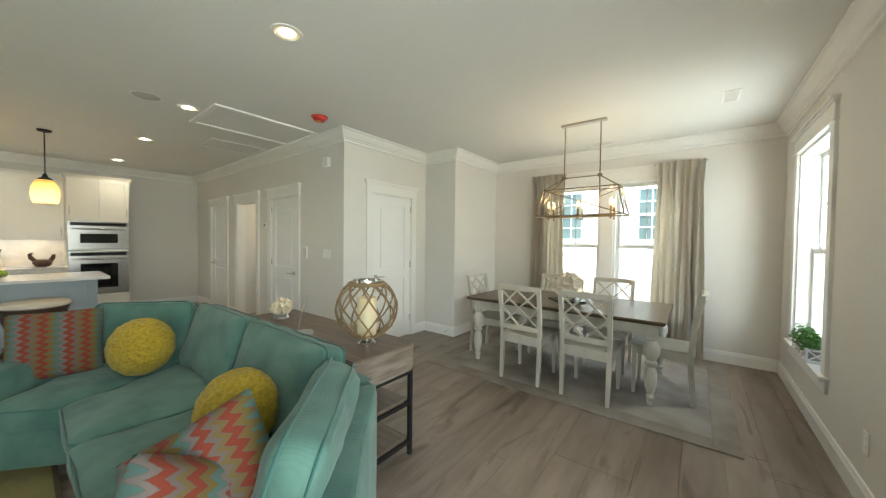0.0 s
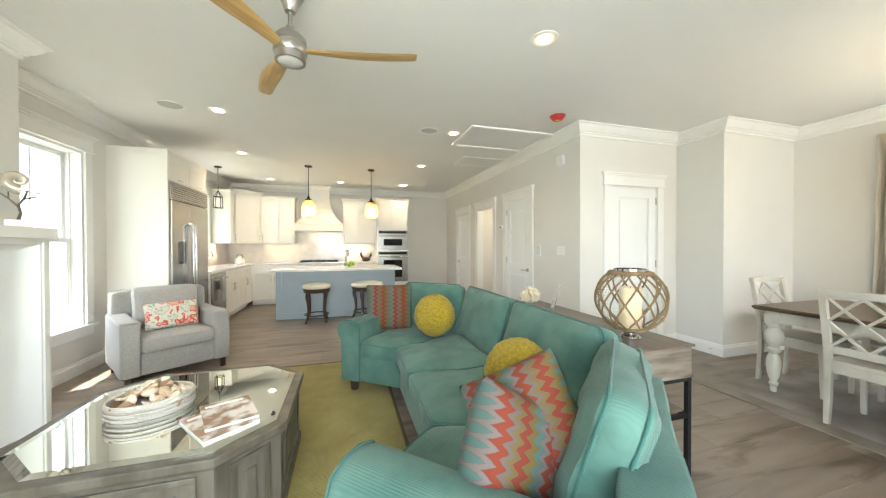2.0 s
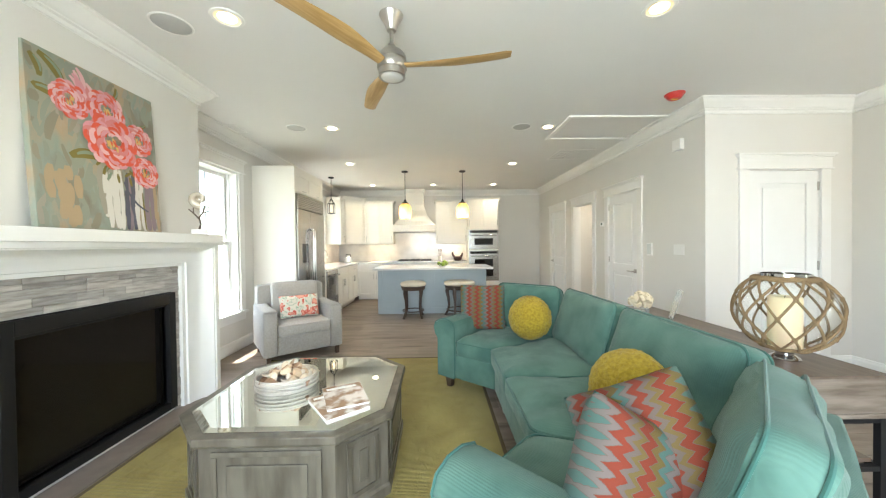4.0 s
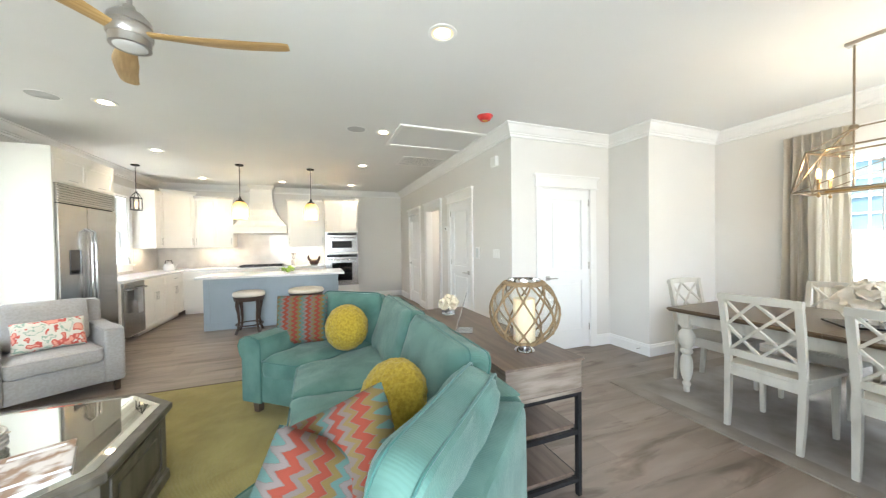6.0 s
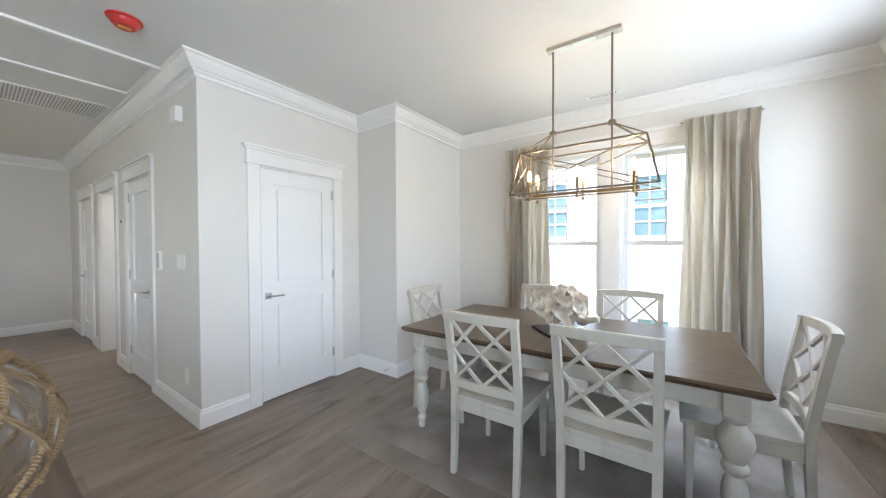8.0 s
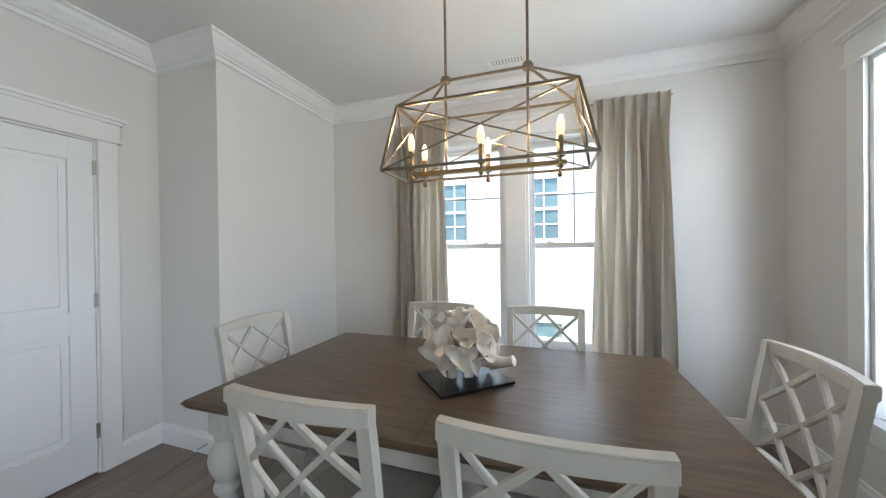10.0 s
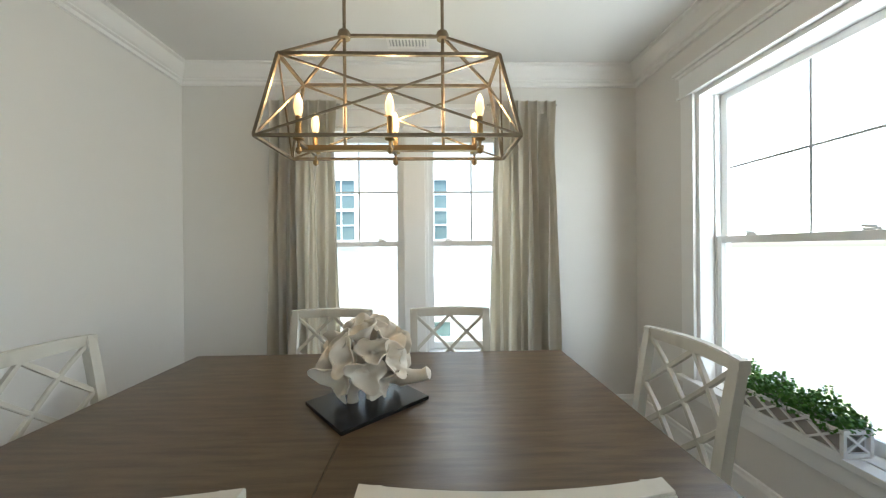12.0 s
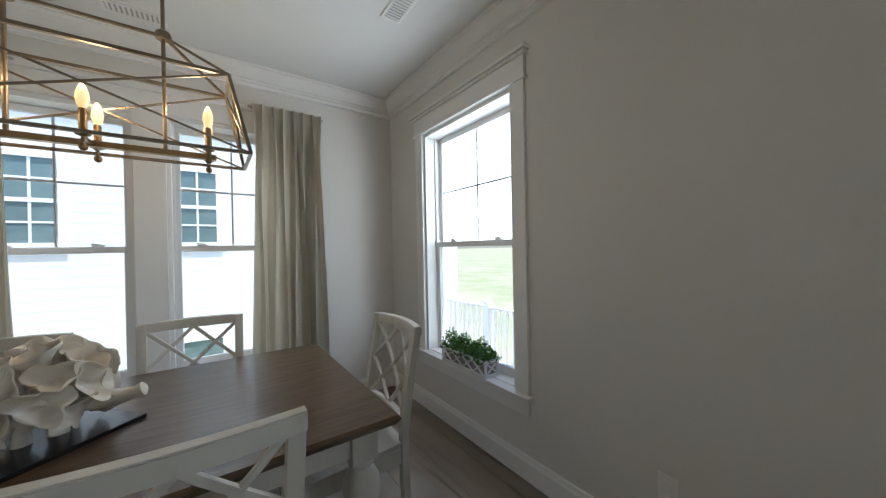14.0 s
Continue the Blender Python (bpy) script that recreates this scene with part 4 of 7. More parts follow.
section(SECN, 0.004, LN, tn, 0, [(0.004, LN - 0.2, tn, 0)], (LN - 0.19, 1))
section(SECM, 0.004, LM - 0.004, ts, tn, [(0.004, LM / 2 - 0.003, ts, 0), (LM / 2 + 0.003, LM - 0.004, 0, tn)], None)
section(SECS, -LS, -0.004, 0, ts, [(-LS + 0.2, -0.004, 0, ts)], (-LS + 0.19, -1))


# throw pillows
def chevron_material():
    m = mat("chevron_weave", (0.6, 0.2, 0.12), 0.9, bump=0.3, bump_scale=350)
    n, l = m.node_tree.nodes, m.node_tree.links
    tc = n.new("ShaderNodeTexCoord")
    sp = n.new("ShaderNodeSeparateXYZ")
    l.new(tc.outputs["Object"], sp.inputs[0])

    def math_node(op, a, b=None):
        k = n.new("ShaderNodeMath")
        k.operation = op
        for i, v in enumerate((a, b)):
            if v is None:
                continue
            if isinstance(v, (int, float)):
                k.inputs[i].default_value = v
            else:
                l.new(v, k.inputs[i])
        return k.outputs[0]
    zig = math_node("PINGPONG", sp.outputs["Y"], 0.02)
    val = math_node("ADD", sp.outputs["X"], math_node("MULTIPLY", zig, 1.5))
    nz = n.new("ShaderNodeTexNoise")
    nz.inputs["Scale"].default_value = 60
    l.new(tc.outputs["Object"], nz.inputs[0])
    val = math_node("ADD", val, math_node("MULTIPLY", nz.outputs[0], 0.012))
    val = math_node("FRACT", math_node("DIVIDE", math_node("ADD", val, 1.0), 0.19))
    r = n.new("ShaderNodeValToRGB")
    r.color_ramp.interpolation = "CONSTANT"
    tones = [(0.0, (0.155, 0.023, 0.008)), (0.19, (0.11, 0.076, 0.016)), (0.34, (0.055, 0.108, 0.092)), (0.48, (0.125, 0.1, 0.088)), (0.60, (0.155, 0.023, 0.008)), (0.78, (0.1, 0.076, 0.064)), (0.88, (0.11, 0.076, 0.02))]
    cols = []
    for p, c in tones:
        cols += [(p, (0.10, 0.075, 0.06)), (p + 0.016, c)]
    e = r.color_ramp.elements
    e[0].position, e[0].color = cols[0][0], (*cols[0][1], 1)
    e[1].position, e[1].color = cols[1][0], (*cols[1][1], 1)
    for p, c in cols[2:]:
        e.new(p).color = (*c, 1)
    l.new(val, r.inputs[0])
    l.new(r.outputs[0], n["Principled BSDF"].inputs["Base Color"])
    return m


CHEVRON = chevron_material()
MUSTARD = mat("mustard_plush", (0.25, 0.17, 0.008), 0.95, color2=(0.36, 0.255, 0.02), scale=55, sheen=0.1, bump=1.0, bump_scale=160, detail=6)


def square_pillow(name, m, w, h, t, material, label, group=""):
    p = thing(name, m, label, "pillow", group)
    n = 24
    bm = bmesh.new()
    front, back = [], []
    for j in range(n + 1):
        fr, bk = [], []
        for i in range(n + 1):
            u, v = i / n * 2 - 1, j / n * 2 - 1
            pin = 1 - 0.07 * (1 - u * u) * abs(v) ** 3
            pin2 = 1 - 0.07 * (1 - v * v) * abs(u) ** 3
            k = ((1 - u ** 4) * (1 - v ** 4)) ** 0.55 * t / 2
            k += 0.01 * noise.noise(Vector((u * 2.2 + w * 9, v * 2.2, h * 5))) * (1 - u * u) * (1 - v * v)
            soft = 1 - (0.13 if t > 0.22 else 0.05) * (u * v) ** 4
            x, y = u * w / 2 * pin2 * soft, v * h / 2 * pin * soft
            edge = i in (0, n) or j in (0, n)
            a = bm.verts.new((x, y, 0 if edge else k))
            fr.append(a)
            bk.append(a if edge else bm.verts.new((x, y, -k)))
        front.append(fr), back.append(bk)
    for j in range(n):
        for i in range(n):
            bm.faces.new((front[j][i], front[j][i + 1], front[j + 1][i + 1], front[j + 1][i]))
            f = (back[j][i], back[j + 1][i], back[j + 1][i + 1], back[j][i + 1])
            bm.faces.new(f)
    part("cover", bm, material, p, smooth=True)
    return p


def facing(x, y, z, heading, tilt, spin=0):
    """A cushion's pose: its face looks along heading (degrees from east, anticlockwise), tilted back."""
    return Matrix.Translation((x, y, z)) @ Matrix.Rotation(radians(heading - 90), 4, "Z") @ Matrix.Rotation(radians(-90 + tilt), 4, "X") @ Matrix.Rotation(radians(180 + spin), 4, "Z")


square_pillow("throw_pillow", facing(0.97, 3.62, 0.70, 262, 16, 0), 0.46, 0.46, 0.15, CHEVRON, "coral, grey and aqua chevron throw pillow on the sofa", "chevron pillows")
square_pillow("throw_pillow", facing(1.165, 1.385, 0.685, 225, 25, 31), 0.41, 0.40, 0.17, CHEVRON, "coral, grey and aqua chevron pillow leaning on the sofa back", "chevron pillows")
square_pillow("throw_pillow", facing(1.075, 1.305, 0.625, 286, 16, -30), 0.38, 0.41, 0.20, CHEVRON, "coral and aqua chevron pillow leaning on another pillow", "chevron pillows")


def round_pillow(m, r, t, label):
    p = thing("round_pillow", m, label, "pillow", "mustard round pillows")
    prof = [(r * math.sin(math.pi * k / 48), -t / 2 * math.cos(math.pi * k / 48)) for k in range(49)]
    prof[0], prof[-1] = (0.004, -t / 2), (0.004, t / 2)
    bm = lathe(prof, 96)
    for v in bm.verts:
        v.co += v.co.normalized() * (0.007 * noise.noise(v.co * 30) + 0.007 * noise.noise(v.co * 95))
    part("cover", bm, MUSTARD, p, smooth=True)


round_pillow(facing(1.33, 3.23, 0.675, 225, 12), 0.19, 0.30, "mustard plush ball pillow on the sofa seat")
round_pillow(facing(1.44, 1.93, 0.615, 215, 25), 0.19, 0.23, "mustard plush round pillow behind the chevron pillows")

# rug under the coffee table
YELLOW = ribbed("yellow_flatweave", (0.25, 0.20, 0.052), (0.32, 0.265, 0.08), 30, "Y", 0.8, 0.95, 0.1)
yr = thing("area_rug", pose(0, 0, 0.001), "yellow-green flatweave rug with a dark bound edge", "rug")
part("field", boxes((-1.38, 0.93, 0.55, 4.18, 0, 0.008)), YELLOW, yr)
part("binding", boxes((0.93, 0.955, 0.55, 4.18, 0, 0.0085), (-1.405, -1.38, 0.55, 4.18, 0, 0.0085), (-1.405, 0.955, 4.18, 4.205, 0, 0.0085), (-1.405, 0.955, 0.525, 0.55, 0, 0.0085)), mat("rug_binding", (0.10, 0.075, 0.04), 0.9), yr, "dark brown bound edge")

# coffee table
GREYWOOD = mat("weathered_silver_wood", (0.075, 0.064, 0.047), 0.4, color2=(0.145, 0.128, 0.10), scale=5, stretch=(3, 3, 0.6), detail=8, bump=0.1, bump_scale=60)
MIRROR = mat("antiqued_mirror", (0.80, 0.82, 0.78), 0.03, 1.0)
cx, cy, R0, CUT = -0.27, 2.42, 0.555, 0.235
ct = thing("coffee_table", pose(cx, cy, 0.0095), "octagonal weathered grey wood coffee table with a mirror top", "coffee table")


def octagon(r, z, cut=CUT):
    k = r - (R0 - cut)
    pts = [(cut + k * 0.414, r), (r, cut + k * 0.414), (r, -cut - k * 0.414), (cut + k * 0.414, -r), (-cut - k * 0.414, -r), (-r, -cut - k * 0.414), (-r, cut + k * 0.414), (-cut - k * 0.414, r)]
    return [(x, y, z) for x, y in pts]


def oct_solid(rows):
    bm = bmesh.new()
    rings = [[bm.verts.new(p) for p in octagon(r, z, R0 * 0.414 + 0.0)] for r, z in rows]
    for a, b in zip(rings, rings[1:]):
        for k in range(8):
            bm.faces.new((a[k], a[(k + 1) % 8], b[(k + 1) % 8], b[k]))
    bm.faces.new(rings[0][::-1]), bm.faces.new(rings[-1])
    return bm


part("body", oct_solid([(R0 - 0.03, 0), (R0 - 0.018, 0.0), (R0 - 0.018, 0.05), (R0 - 0.03, 0.06), (R0 - 0.03, 0.385), (R0 - 0.01, 0.395), (R0, 0.41), (R0, 0.438), (R0 - 0.004, 0.443)]), GREYWOOD, ct)
part("mirror_top", oct_solid([(R0 - 0.05, 0.443), (R0 - 0.05, 0.447), (R0 - 0.085, 0.452)]), MIRROR, ct, "bevelled mirror glass")
for k in range(8):
    a, b = octagon(R0 - 0.03, 0, R0 * 0.414)[k], octagon(R0 - 0.03, 0, R0 * 0.414)[(k + 1) % 8]
    mid = ((a[0] + b[0]) / 2, (a[1] + b[1]) / 2)
    ang = math.degrees(math.atan2(mid[1], mid[0])) - 90
    hw = (Vector(a) - Vector(b)).length / 2
    m = Matrix.Translation((mid[0], mid[1], 0)) @ Matrix.Rotation(radians(ang), 4, "Z")
    bm = boxes((-hw + 0.06, hw - 0.06, 0, 0.01, 0.345, 0.37), (-hw + 0.06, hw - 0.06, 0, 0.01, 0.085, 0.11), (-hw + 0.06, -hw + 0.085, 0, 0.0095, 0.11, 0.345), (hw - 0.085, hw - 0.06, 0, 0.0095, 0.11, 0.345), bevel=0.004)
    box(bm, -hw + 0.125, hw - 0.125, 0, 0.008, 0.15, 0.305, 0.006)
    part("side_panel", bm, GREYWOOD, ct, m=m)

# shell tray
WICKER = ribbed("whitewashed_wicker", (0.62, 0.55, 0.47), (0.75, 0.70, 0.62), 60, "Z", 1.0, 0.7, 0)
TRZ = 0.0095 + 0.4525
tray = thing("shell_tray", pose(-0.40, 2.40, TRZ, 0, 0, 20), "oval whitewashed wicker tray filled with seashells", "tray")
bm = lathe([(0.97, 0), (1.0, 0.004), (1.03, 0.065), (1.06, 0.07), (1.04, 0.075), (0.98, 0.07), (0.95, 0.012)], 48)
for v in bm.verts:
    v.co.x *= 0.168
    v.co.y *= 0.137
    v.co.z *= 1.12
part("basket", bm, WICKER, tray, smooth=True)
for k in range(3):
    part("rim_coil", tube(bmesh.new(), [(0.176 * math.cos(a * math.pi / 24), 0.144 * math.sin(a * math.pi / 24), 0.02 + 0.022 * k) for a in range(48)], 0.006, 6, True), WICKER, tray, smooth=True)
rsh = random.Random(3)
SHELLS = [mat("shell_white", (0.78, 0.72, 0.64), 0.4, color2=(0.66, 0.56, 0.45), scale=20), mat("shell_tan", (0.48, 0.33, 0.2), 0.4, color2=(0.62, 0.48, 0.34), scale=25),
          mat("shell_brown", (0.22, 0.12, 0.07), 0.4, color2=(0.42, 0.27, 0.16), scale=30), mat("shell_cream", (0.7, 0.6, 0.46), 0.4, color2=(0.55, 0.43, 0.3), scale=30)]
trm = pose(-0.40, 2.40, TRZ, 0, 0, 20)
for k in range(64):
    a, r = rsh.uniform(0, 6.28), rsh.random() ** 0.5
    px, py = 0.148 * r * math.cos(a), 0.116 * r * math.sin(a)
    pz = 0.045 + 0.06 * (1 - r * r) + rsh.uniform(-0.01, 0.02)
    sz = rsh.uniform(0.022, 0.042)
    kind = rsh.random()
    bm = bmesh.new()
    if kind < 0.45:
        bm = lathe([(0.05, -1.2), (0.35, -0.7), (0.62, -0.1), (0.5, 0.1), (0.42, 0.28), (0.36, 0.34), (0.28, 0.55), (0.2, 0.62), (0.15, 0.85), (0.03, 1.1)], 14)
    elif kind < 0.8:
        bm = lathe([(0.05, -0.55), (0.55, -0.42), (0.85, 0.0), (0.7, 0.35), (0.35, 0.55), (0.04, 0.62)], 18)
        for v in bm.verts:
            v.co.x *= 1.25
    else:
        nr = 12
        c0 = bm.verts.new((0, 0, 0.35))
        ring = [bm.verts.new((math.cos(i * math.pi / nr) * (1.1 + 0.08 * (i % 2)), math.sin(i * math.pi / nr) * (1.15 + 0.08 * (i % 2)) - 0.3, 0.08 * (i % 2))) for i in range(nr + 1)]
        fs = [bm.faces.new((c0, ring[i], ring[i + 1])) for i in range(nr)]
        bmesh.ops.solidify(bm, geom=fs, thickness=0.12)
    m = trm @ Matrix.Translation((px, py, pz)) @ Euler((rsh.uniform(-1.4, 1.4), rsh.uniform(-1.4, 1.4), rsh.uniform(0, 6))).to_matrix().to_4x4() @ Matrix.Scale(sz, 4)
    o = part("seashell", bm, SHELLS[k % 4], None, smooth=True, m=m)
    tagged(o, ("white seashell piled in the wicker tray", "tan seashell piled in the wicker tray", "brown seashell piled in the wicker tray", "cream seashell piled in the wicker tray")[k % 4], "shell", "seashells in the tray")

# magazines
PAPER = mat("paper", (0.75, 0.73, 0.7), 0.5)
for j, (mx, my, mz, ang, w, h) in enumerate(((-0.02, 2.16, 0, 38, 0.23, 0.30), (0.0, 2.22, 0.0125, 24, 0.215, 0.28))):
    mg = thing("magazine", pose(mx, my, TRZ + mz, 0, 0, ang), "glossy magazine with a photo cover lying on the table", "magazine", "magazines on the coffee table")
    part("page_block", boxes((-w / 2, w / 2, -h / 2, h / 2, 0, 0.01), bevel=0.001), PAPER, mg)
    part("cover", boxes((-w / 2 - 0.001, w / 2 + 0.001, -h / 2 - 0.001, h / 2 + 0.001, 0.0102, 0.0112)), mat("magazine_cover", (0.30, 0.19, 0.12), 0.2, color2=(0.72, 0.66, 0.6), scale=13, detail=6, ramp=(0.42, 0.58)), mg, "photo cover")
    part("title_bar", boxes((-w / 2 + 0.02, w / 2 - 0.03, h / 2 - 0.05, h / 2 - 0.025, 0.0113, 0.0117)), PAPER, mg)


# armchair
LINEN = mat("grey_linen", (0.33, 0.312, 0.285), 0.9, color2=(0.385, 0.365, 0.335), scale=60, bump=0.4, bump_scale=420, sheen=0.2)
ac = thing("armchair", pose(-1.24, 4.52, 0, 0, 0, 36), "light grey linen armchair with welted cushions", "armchair")
part("base", cushion([(-0.30, -0.36), (0.30, -0.36), (0.30, 0.38), (-0.30, 0.38)], 0.1, 0.31, 0.012, 0, 0.02, lump=0), LINEN, ac, smooth=True)
for s in (-1, 1):
    q = [(s * 0.29, -0.40), (s * 0.435, -0.40), (s * 0.435, 0.40), (s * 0.29, 0.40)]
    am = part("arm", cushion(q if s > 0 else q[::-1], 0.1, 0.60, 0.03, 0.008, 0.035, lump=0.001), LINEN, ac, smooth=True)
    part("piping", piping(q if s > 0 else q[::-1], 0.588, 0.035, 0.004), LINEN, am, smooth=True)
    for y in (-0.34, 0.34):
        part("foot", boxes((s * 0.38 - 0.022, s * 0.38 + 0.022, y - 0.022, y + 0.022, 0, 0.102), bevel=0.003), DARKWOOD, ac, "dark wooden foot")
part("back_frame", cushion([(-0.40, 0.27), (0.40, 0.27), (0.41, 0.44), (-0.41, 0.44)], 0.3, 0.83, 0.03, 0.01, 0.03, lump=0.002), LINEN, ac, smooth=True)
q = [(-0.285, -0.42), (0.285, -0.42), (0.285, 0.26), (-0.285, 0.26)]
s = part("seat_cushion", cushion(q, 0.312, 0.445, 0.03, 0.03, 0.05), LINEN, ac, smooth=True)
part("piping", piping(q, 0.432, 0.05, 0.004), LINEN, s, smooth=True)
mm = Matrix.Translation((0, 0.11, 0.45)) @ Matrix.Rotation(radians(90 - 14), 4, "X") @ Matrix.Rotation(radians(180), 4, "Y")
q = [(-0.275, 0), (0.275, 0), (0.27, 0.42), (-0.27, 0.42)]
part("back_cushion", cushion(q, -0.13, 0.0, 0.04, 0.03, 0.06, True, lump=0.005), LINEN, ac, smooth=True, m=mm)
FLORAL = mat("floral_print", (0.62, 0.58, 0.48), 0.85, color2=(0.55, 0.10, 0.07), scale=12, detail=2, ramp=(0.52, 0.56), bump=0.2, bump_scale=300)
_f = FLORAL.node_tree
_r = [x for x in _f.nodes if x.type == "VALTORGB"][0].color_ramp
_r.interpolation = "CONSTANT"
_r.elements[0].position, _r.elements[1].position = 0.0, 0.55
_r.elements.new(0.40).color = (0.30, 0.40, 0.30, 1)
_r.elements.new(0.44).color = (0.64, 0.60, 0.50, 1)
_r.elements.new(0.61).color = (0.72, 0.33, 0.24, 1)
square_pillow("lumbar_pillow", facing(-1.15, 4.375, 0.605, 306, 22), 0.46, 0.28, 0.14, FLORAL, "coral floral lumbar pillow on the grey armchair")

# console table behind the sofa
RUSTIC = mat("rustic_greige_wood", (0.12, 0.088, 0.064), 0.55, color2=(0.225, 0.187, 0.15), scale=4, stretch=(1.2, 1.2, 10), detail=9, bump=0.15, bump_scale=40)
CTOP = mat("console_top_wood", (0.095, 0.065, 0.048), 0.4, color2=(0.15, 0.108, 0.08), scale=3.5, stretch=(9, 0.8, 9), detail=8, bump=0.1, bump_scale=30)
con = thing("console_table", pose(0, 0, 0), "rustic wooden console table with a black metal frame", "console table")
kx0, kx1, ky0, ky1, kz = 1.95, 2.42, 1.72, 3.27, 0.752
part("tabletop", boxes((kx0 - 0.01, kx1 + 0.01, ky0 - 0.012, ky1 + 0.012, kz - 0.012, kz), bevel=0.002), CTOP, con, "dark brown wooden top")
part("case", boxes((kx0, kx1, ky0, ky1, kz - 0.165, kz - 0.0125), bevel=0.003), RUSTIC, con, "rustic knotty wooden case")
part("moulding", boxes((kx0 - 0.006, kx1 + 0.006, ky0 - 0.006, ky1 + 0.006, kz - 0.185, kz - 0.1655), bevel=0.003), RUSTIC, con)
for x in (kx0 + 0.013, kx1 - 0.013):
    for y in (ky0 + 0.013, ky1 - 0.013):
        part("leg", boxes((x - 0.013, x + 0.013, y - 0.013, y + 0.013, 0.0, kz - 0.186), bevel=0.002), BLACK, con, "black metal leg")
for z in (0.10, 0.36):
    part("shelf", boxes((kx0 + 0.027, kx1 - 0.027, ky0 + 0.03, ky1 - 0.03, z, z + 0.018), bevel=0.002), CTOP, con, "dark wooden shelf")
    for x in (kx0 + 0.013, kx1 - 0.013):
        part("rail", boxes((x - 0.011, x + 0.011, ky0 + 0.026, ky1 - 0.026, z - 0.022, z - 0.0005)), BLACK, con, "black metal rail")
    for y in (ky0 + 0.013, ky1 - 0.013):
        part("rail", boxes((kx0 + 0.026, kx1 - 0.026, y - 0.011, y + 0.011, z - 0.022, z - 0.0005)), BLACK, con, "black metal rail")
for y in (ky0 + 0.013, ky1 - 0.013):
    part("rail", boxes((kx0 + 0.026, kx1 - 0.026, y - 0.011, y + 0.011, kz - 0.208, kz - 0.1865)), BLACK, con, "black metal rail")

# glass lantern in a rope net
OX, OY, OZ, OR = 2.205, 1.93, kz + 0.001, 0.188
CLEAR = bpy.data.materials.new("clear_glass")
CLEAR.use_nodes = True
_n, _l = CLEAR.node_tree.nodes, CLEAR.node_tree.links
_t, _s, _f, _x = _n.new("ShaderNodeBsdfTransparent"), _n.new("ShaderNodeBsdfGlossy"), _n.new("ShaderNodeLayerWeight"), _n.new("ShaderNodeMixShader")
_t.inputs[0].default_value = (0.97, 0.975, 0.965, 1)
_s.inputs["Roughness"].default_value = 0.02
_f.inputs["Blend"].default_value = 0.12
_l.new(_f.outputs["Facing"], _x.inputs[0]), _l.new(_t.outputs[0], _x.inputs[1]), _l.new(_s.outputs[0], _x.inputs[2])
_l.new(_x.outputs[0], _n["Material Output"].inputs[0])
ROPE = ribbed("jute_rope", (0.20, 0.13, 0.062), (0.30, 0.205, 0.105), 60, "DIAGONAL", 1.0, 0.9, 0)
WAX = mat("cream_wax", (0.72, 0.60, 0.40), 0.5, spec=0.3)
WAX.node_tree.nodes["Principled BSDF"].inputs["Subsurface Weight"].default_value = 0.2
orb = thing("candle_lantern", pose(OX, OY, OZ), "round glass candle lantern wrapped in a rope net", "lantern")
zc = 0.045 + OR * 0.985
prof = [(OR * math.sin(math.radians(a)), zc - OR * 1.0 * math.cos(math.radians(a))) for a in range(18, 153, 6)]
bm = lathe(prof, 48, False)
g = part("glass_globe", bm, CLEAR, orb, "clear glass globe", True)
g.visible_shadow = False
part("foot", lathe([(0.055, 0), (0.058, 0.004), (0.05, 0.012), (0.034, 0.022), (0.034, 0.032), (0.058, 0.046), (0.06, 0.052)], 32), CHROME, orb, "polished chrome foot", True)
zt = prof[-1][1]
part("rim", lathe([(0.088, zt - 0.012), (0.094, zt - 0.012), (0.094, zt + 0.018), (0.088, zt + 0.018), (0.088, zt - 0.012)], 40, False), CHROME, orb, "polished chrome rim", True)
part("candle", lathe([(0.001, 0.055), (0.062, 0.055), (0.062, 0.295), (0.058, 0.3), (0.035, 0.296), (0.001, 0.292)], 28), WAX, orb, "cream pillar candle", True)
part("wick", tube(bmesh.new(), [(0, 0, 0.29), (0.002, 0, 0.306)], 0.0015, 6), BLACK, orb)
rr = OR + 0.006
nk = 10
for k in range(nk):
    for s in (-1, 1):
        pts = []
        for j in range(25):
            a = 28 + (142 - 28) * j / 24
            th = 2 * math.pi * (k + s * 2.0 * j / 24) / nk
            pts.append((rr * math.sin(radians(a)) * math.cos(th), rr * math.sin(radians(a)) * math.sin(th), zc - rr * math.cos(radians(a))))
        part("rope", tube(bmesh.new(), pts, 0.0055, 6), ROPE, orb, smooth=True)
    for j in (6, 12, 18):
        a, th = radians(28 + 114 * j / 24), 2 * math.pi * (k + j / 12) / nk
        bm = bmesh.new()
        bmesh.ops.create_icosphere(bm, subdivisions=2, radius=0.0105)
        part("knot", bm, ROPE, orb, smooth=True, m=Matrix.Translation((rr * math.sin(a) * math.cos(th), rr * math.sin(a) * math.sin(th), zc - rr * math.cos(a))) @ Matrix.Rotation(th, 4, "Z") @ Matrix.Diagonal((0.75, 1.0, 1.25, 1)))
for a, wd in ((27, 0.008), (143, 0.009), (146, 0.008)):
    pts = [(rr * math.sin(radians(a)) * math.cos(t * math.pi / 20), rr * math.sin(radians(a)) * math.sin(t * math.pi / 20), zc - rr * math.cos(radians(a)) + 0.002 * math.sin(t)) for t in range(40)]
    part("rope", tube(bmesh.new(), pts, wd, 8, True), ROPE, orb, smooth=True)

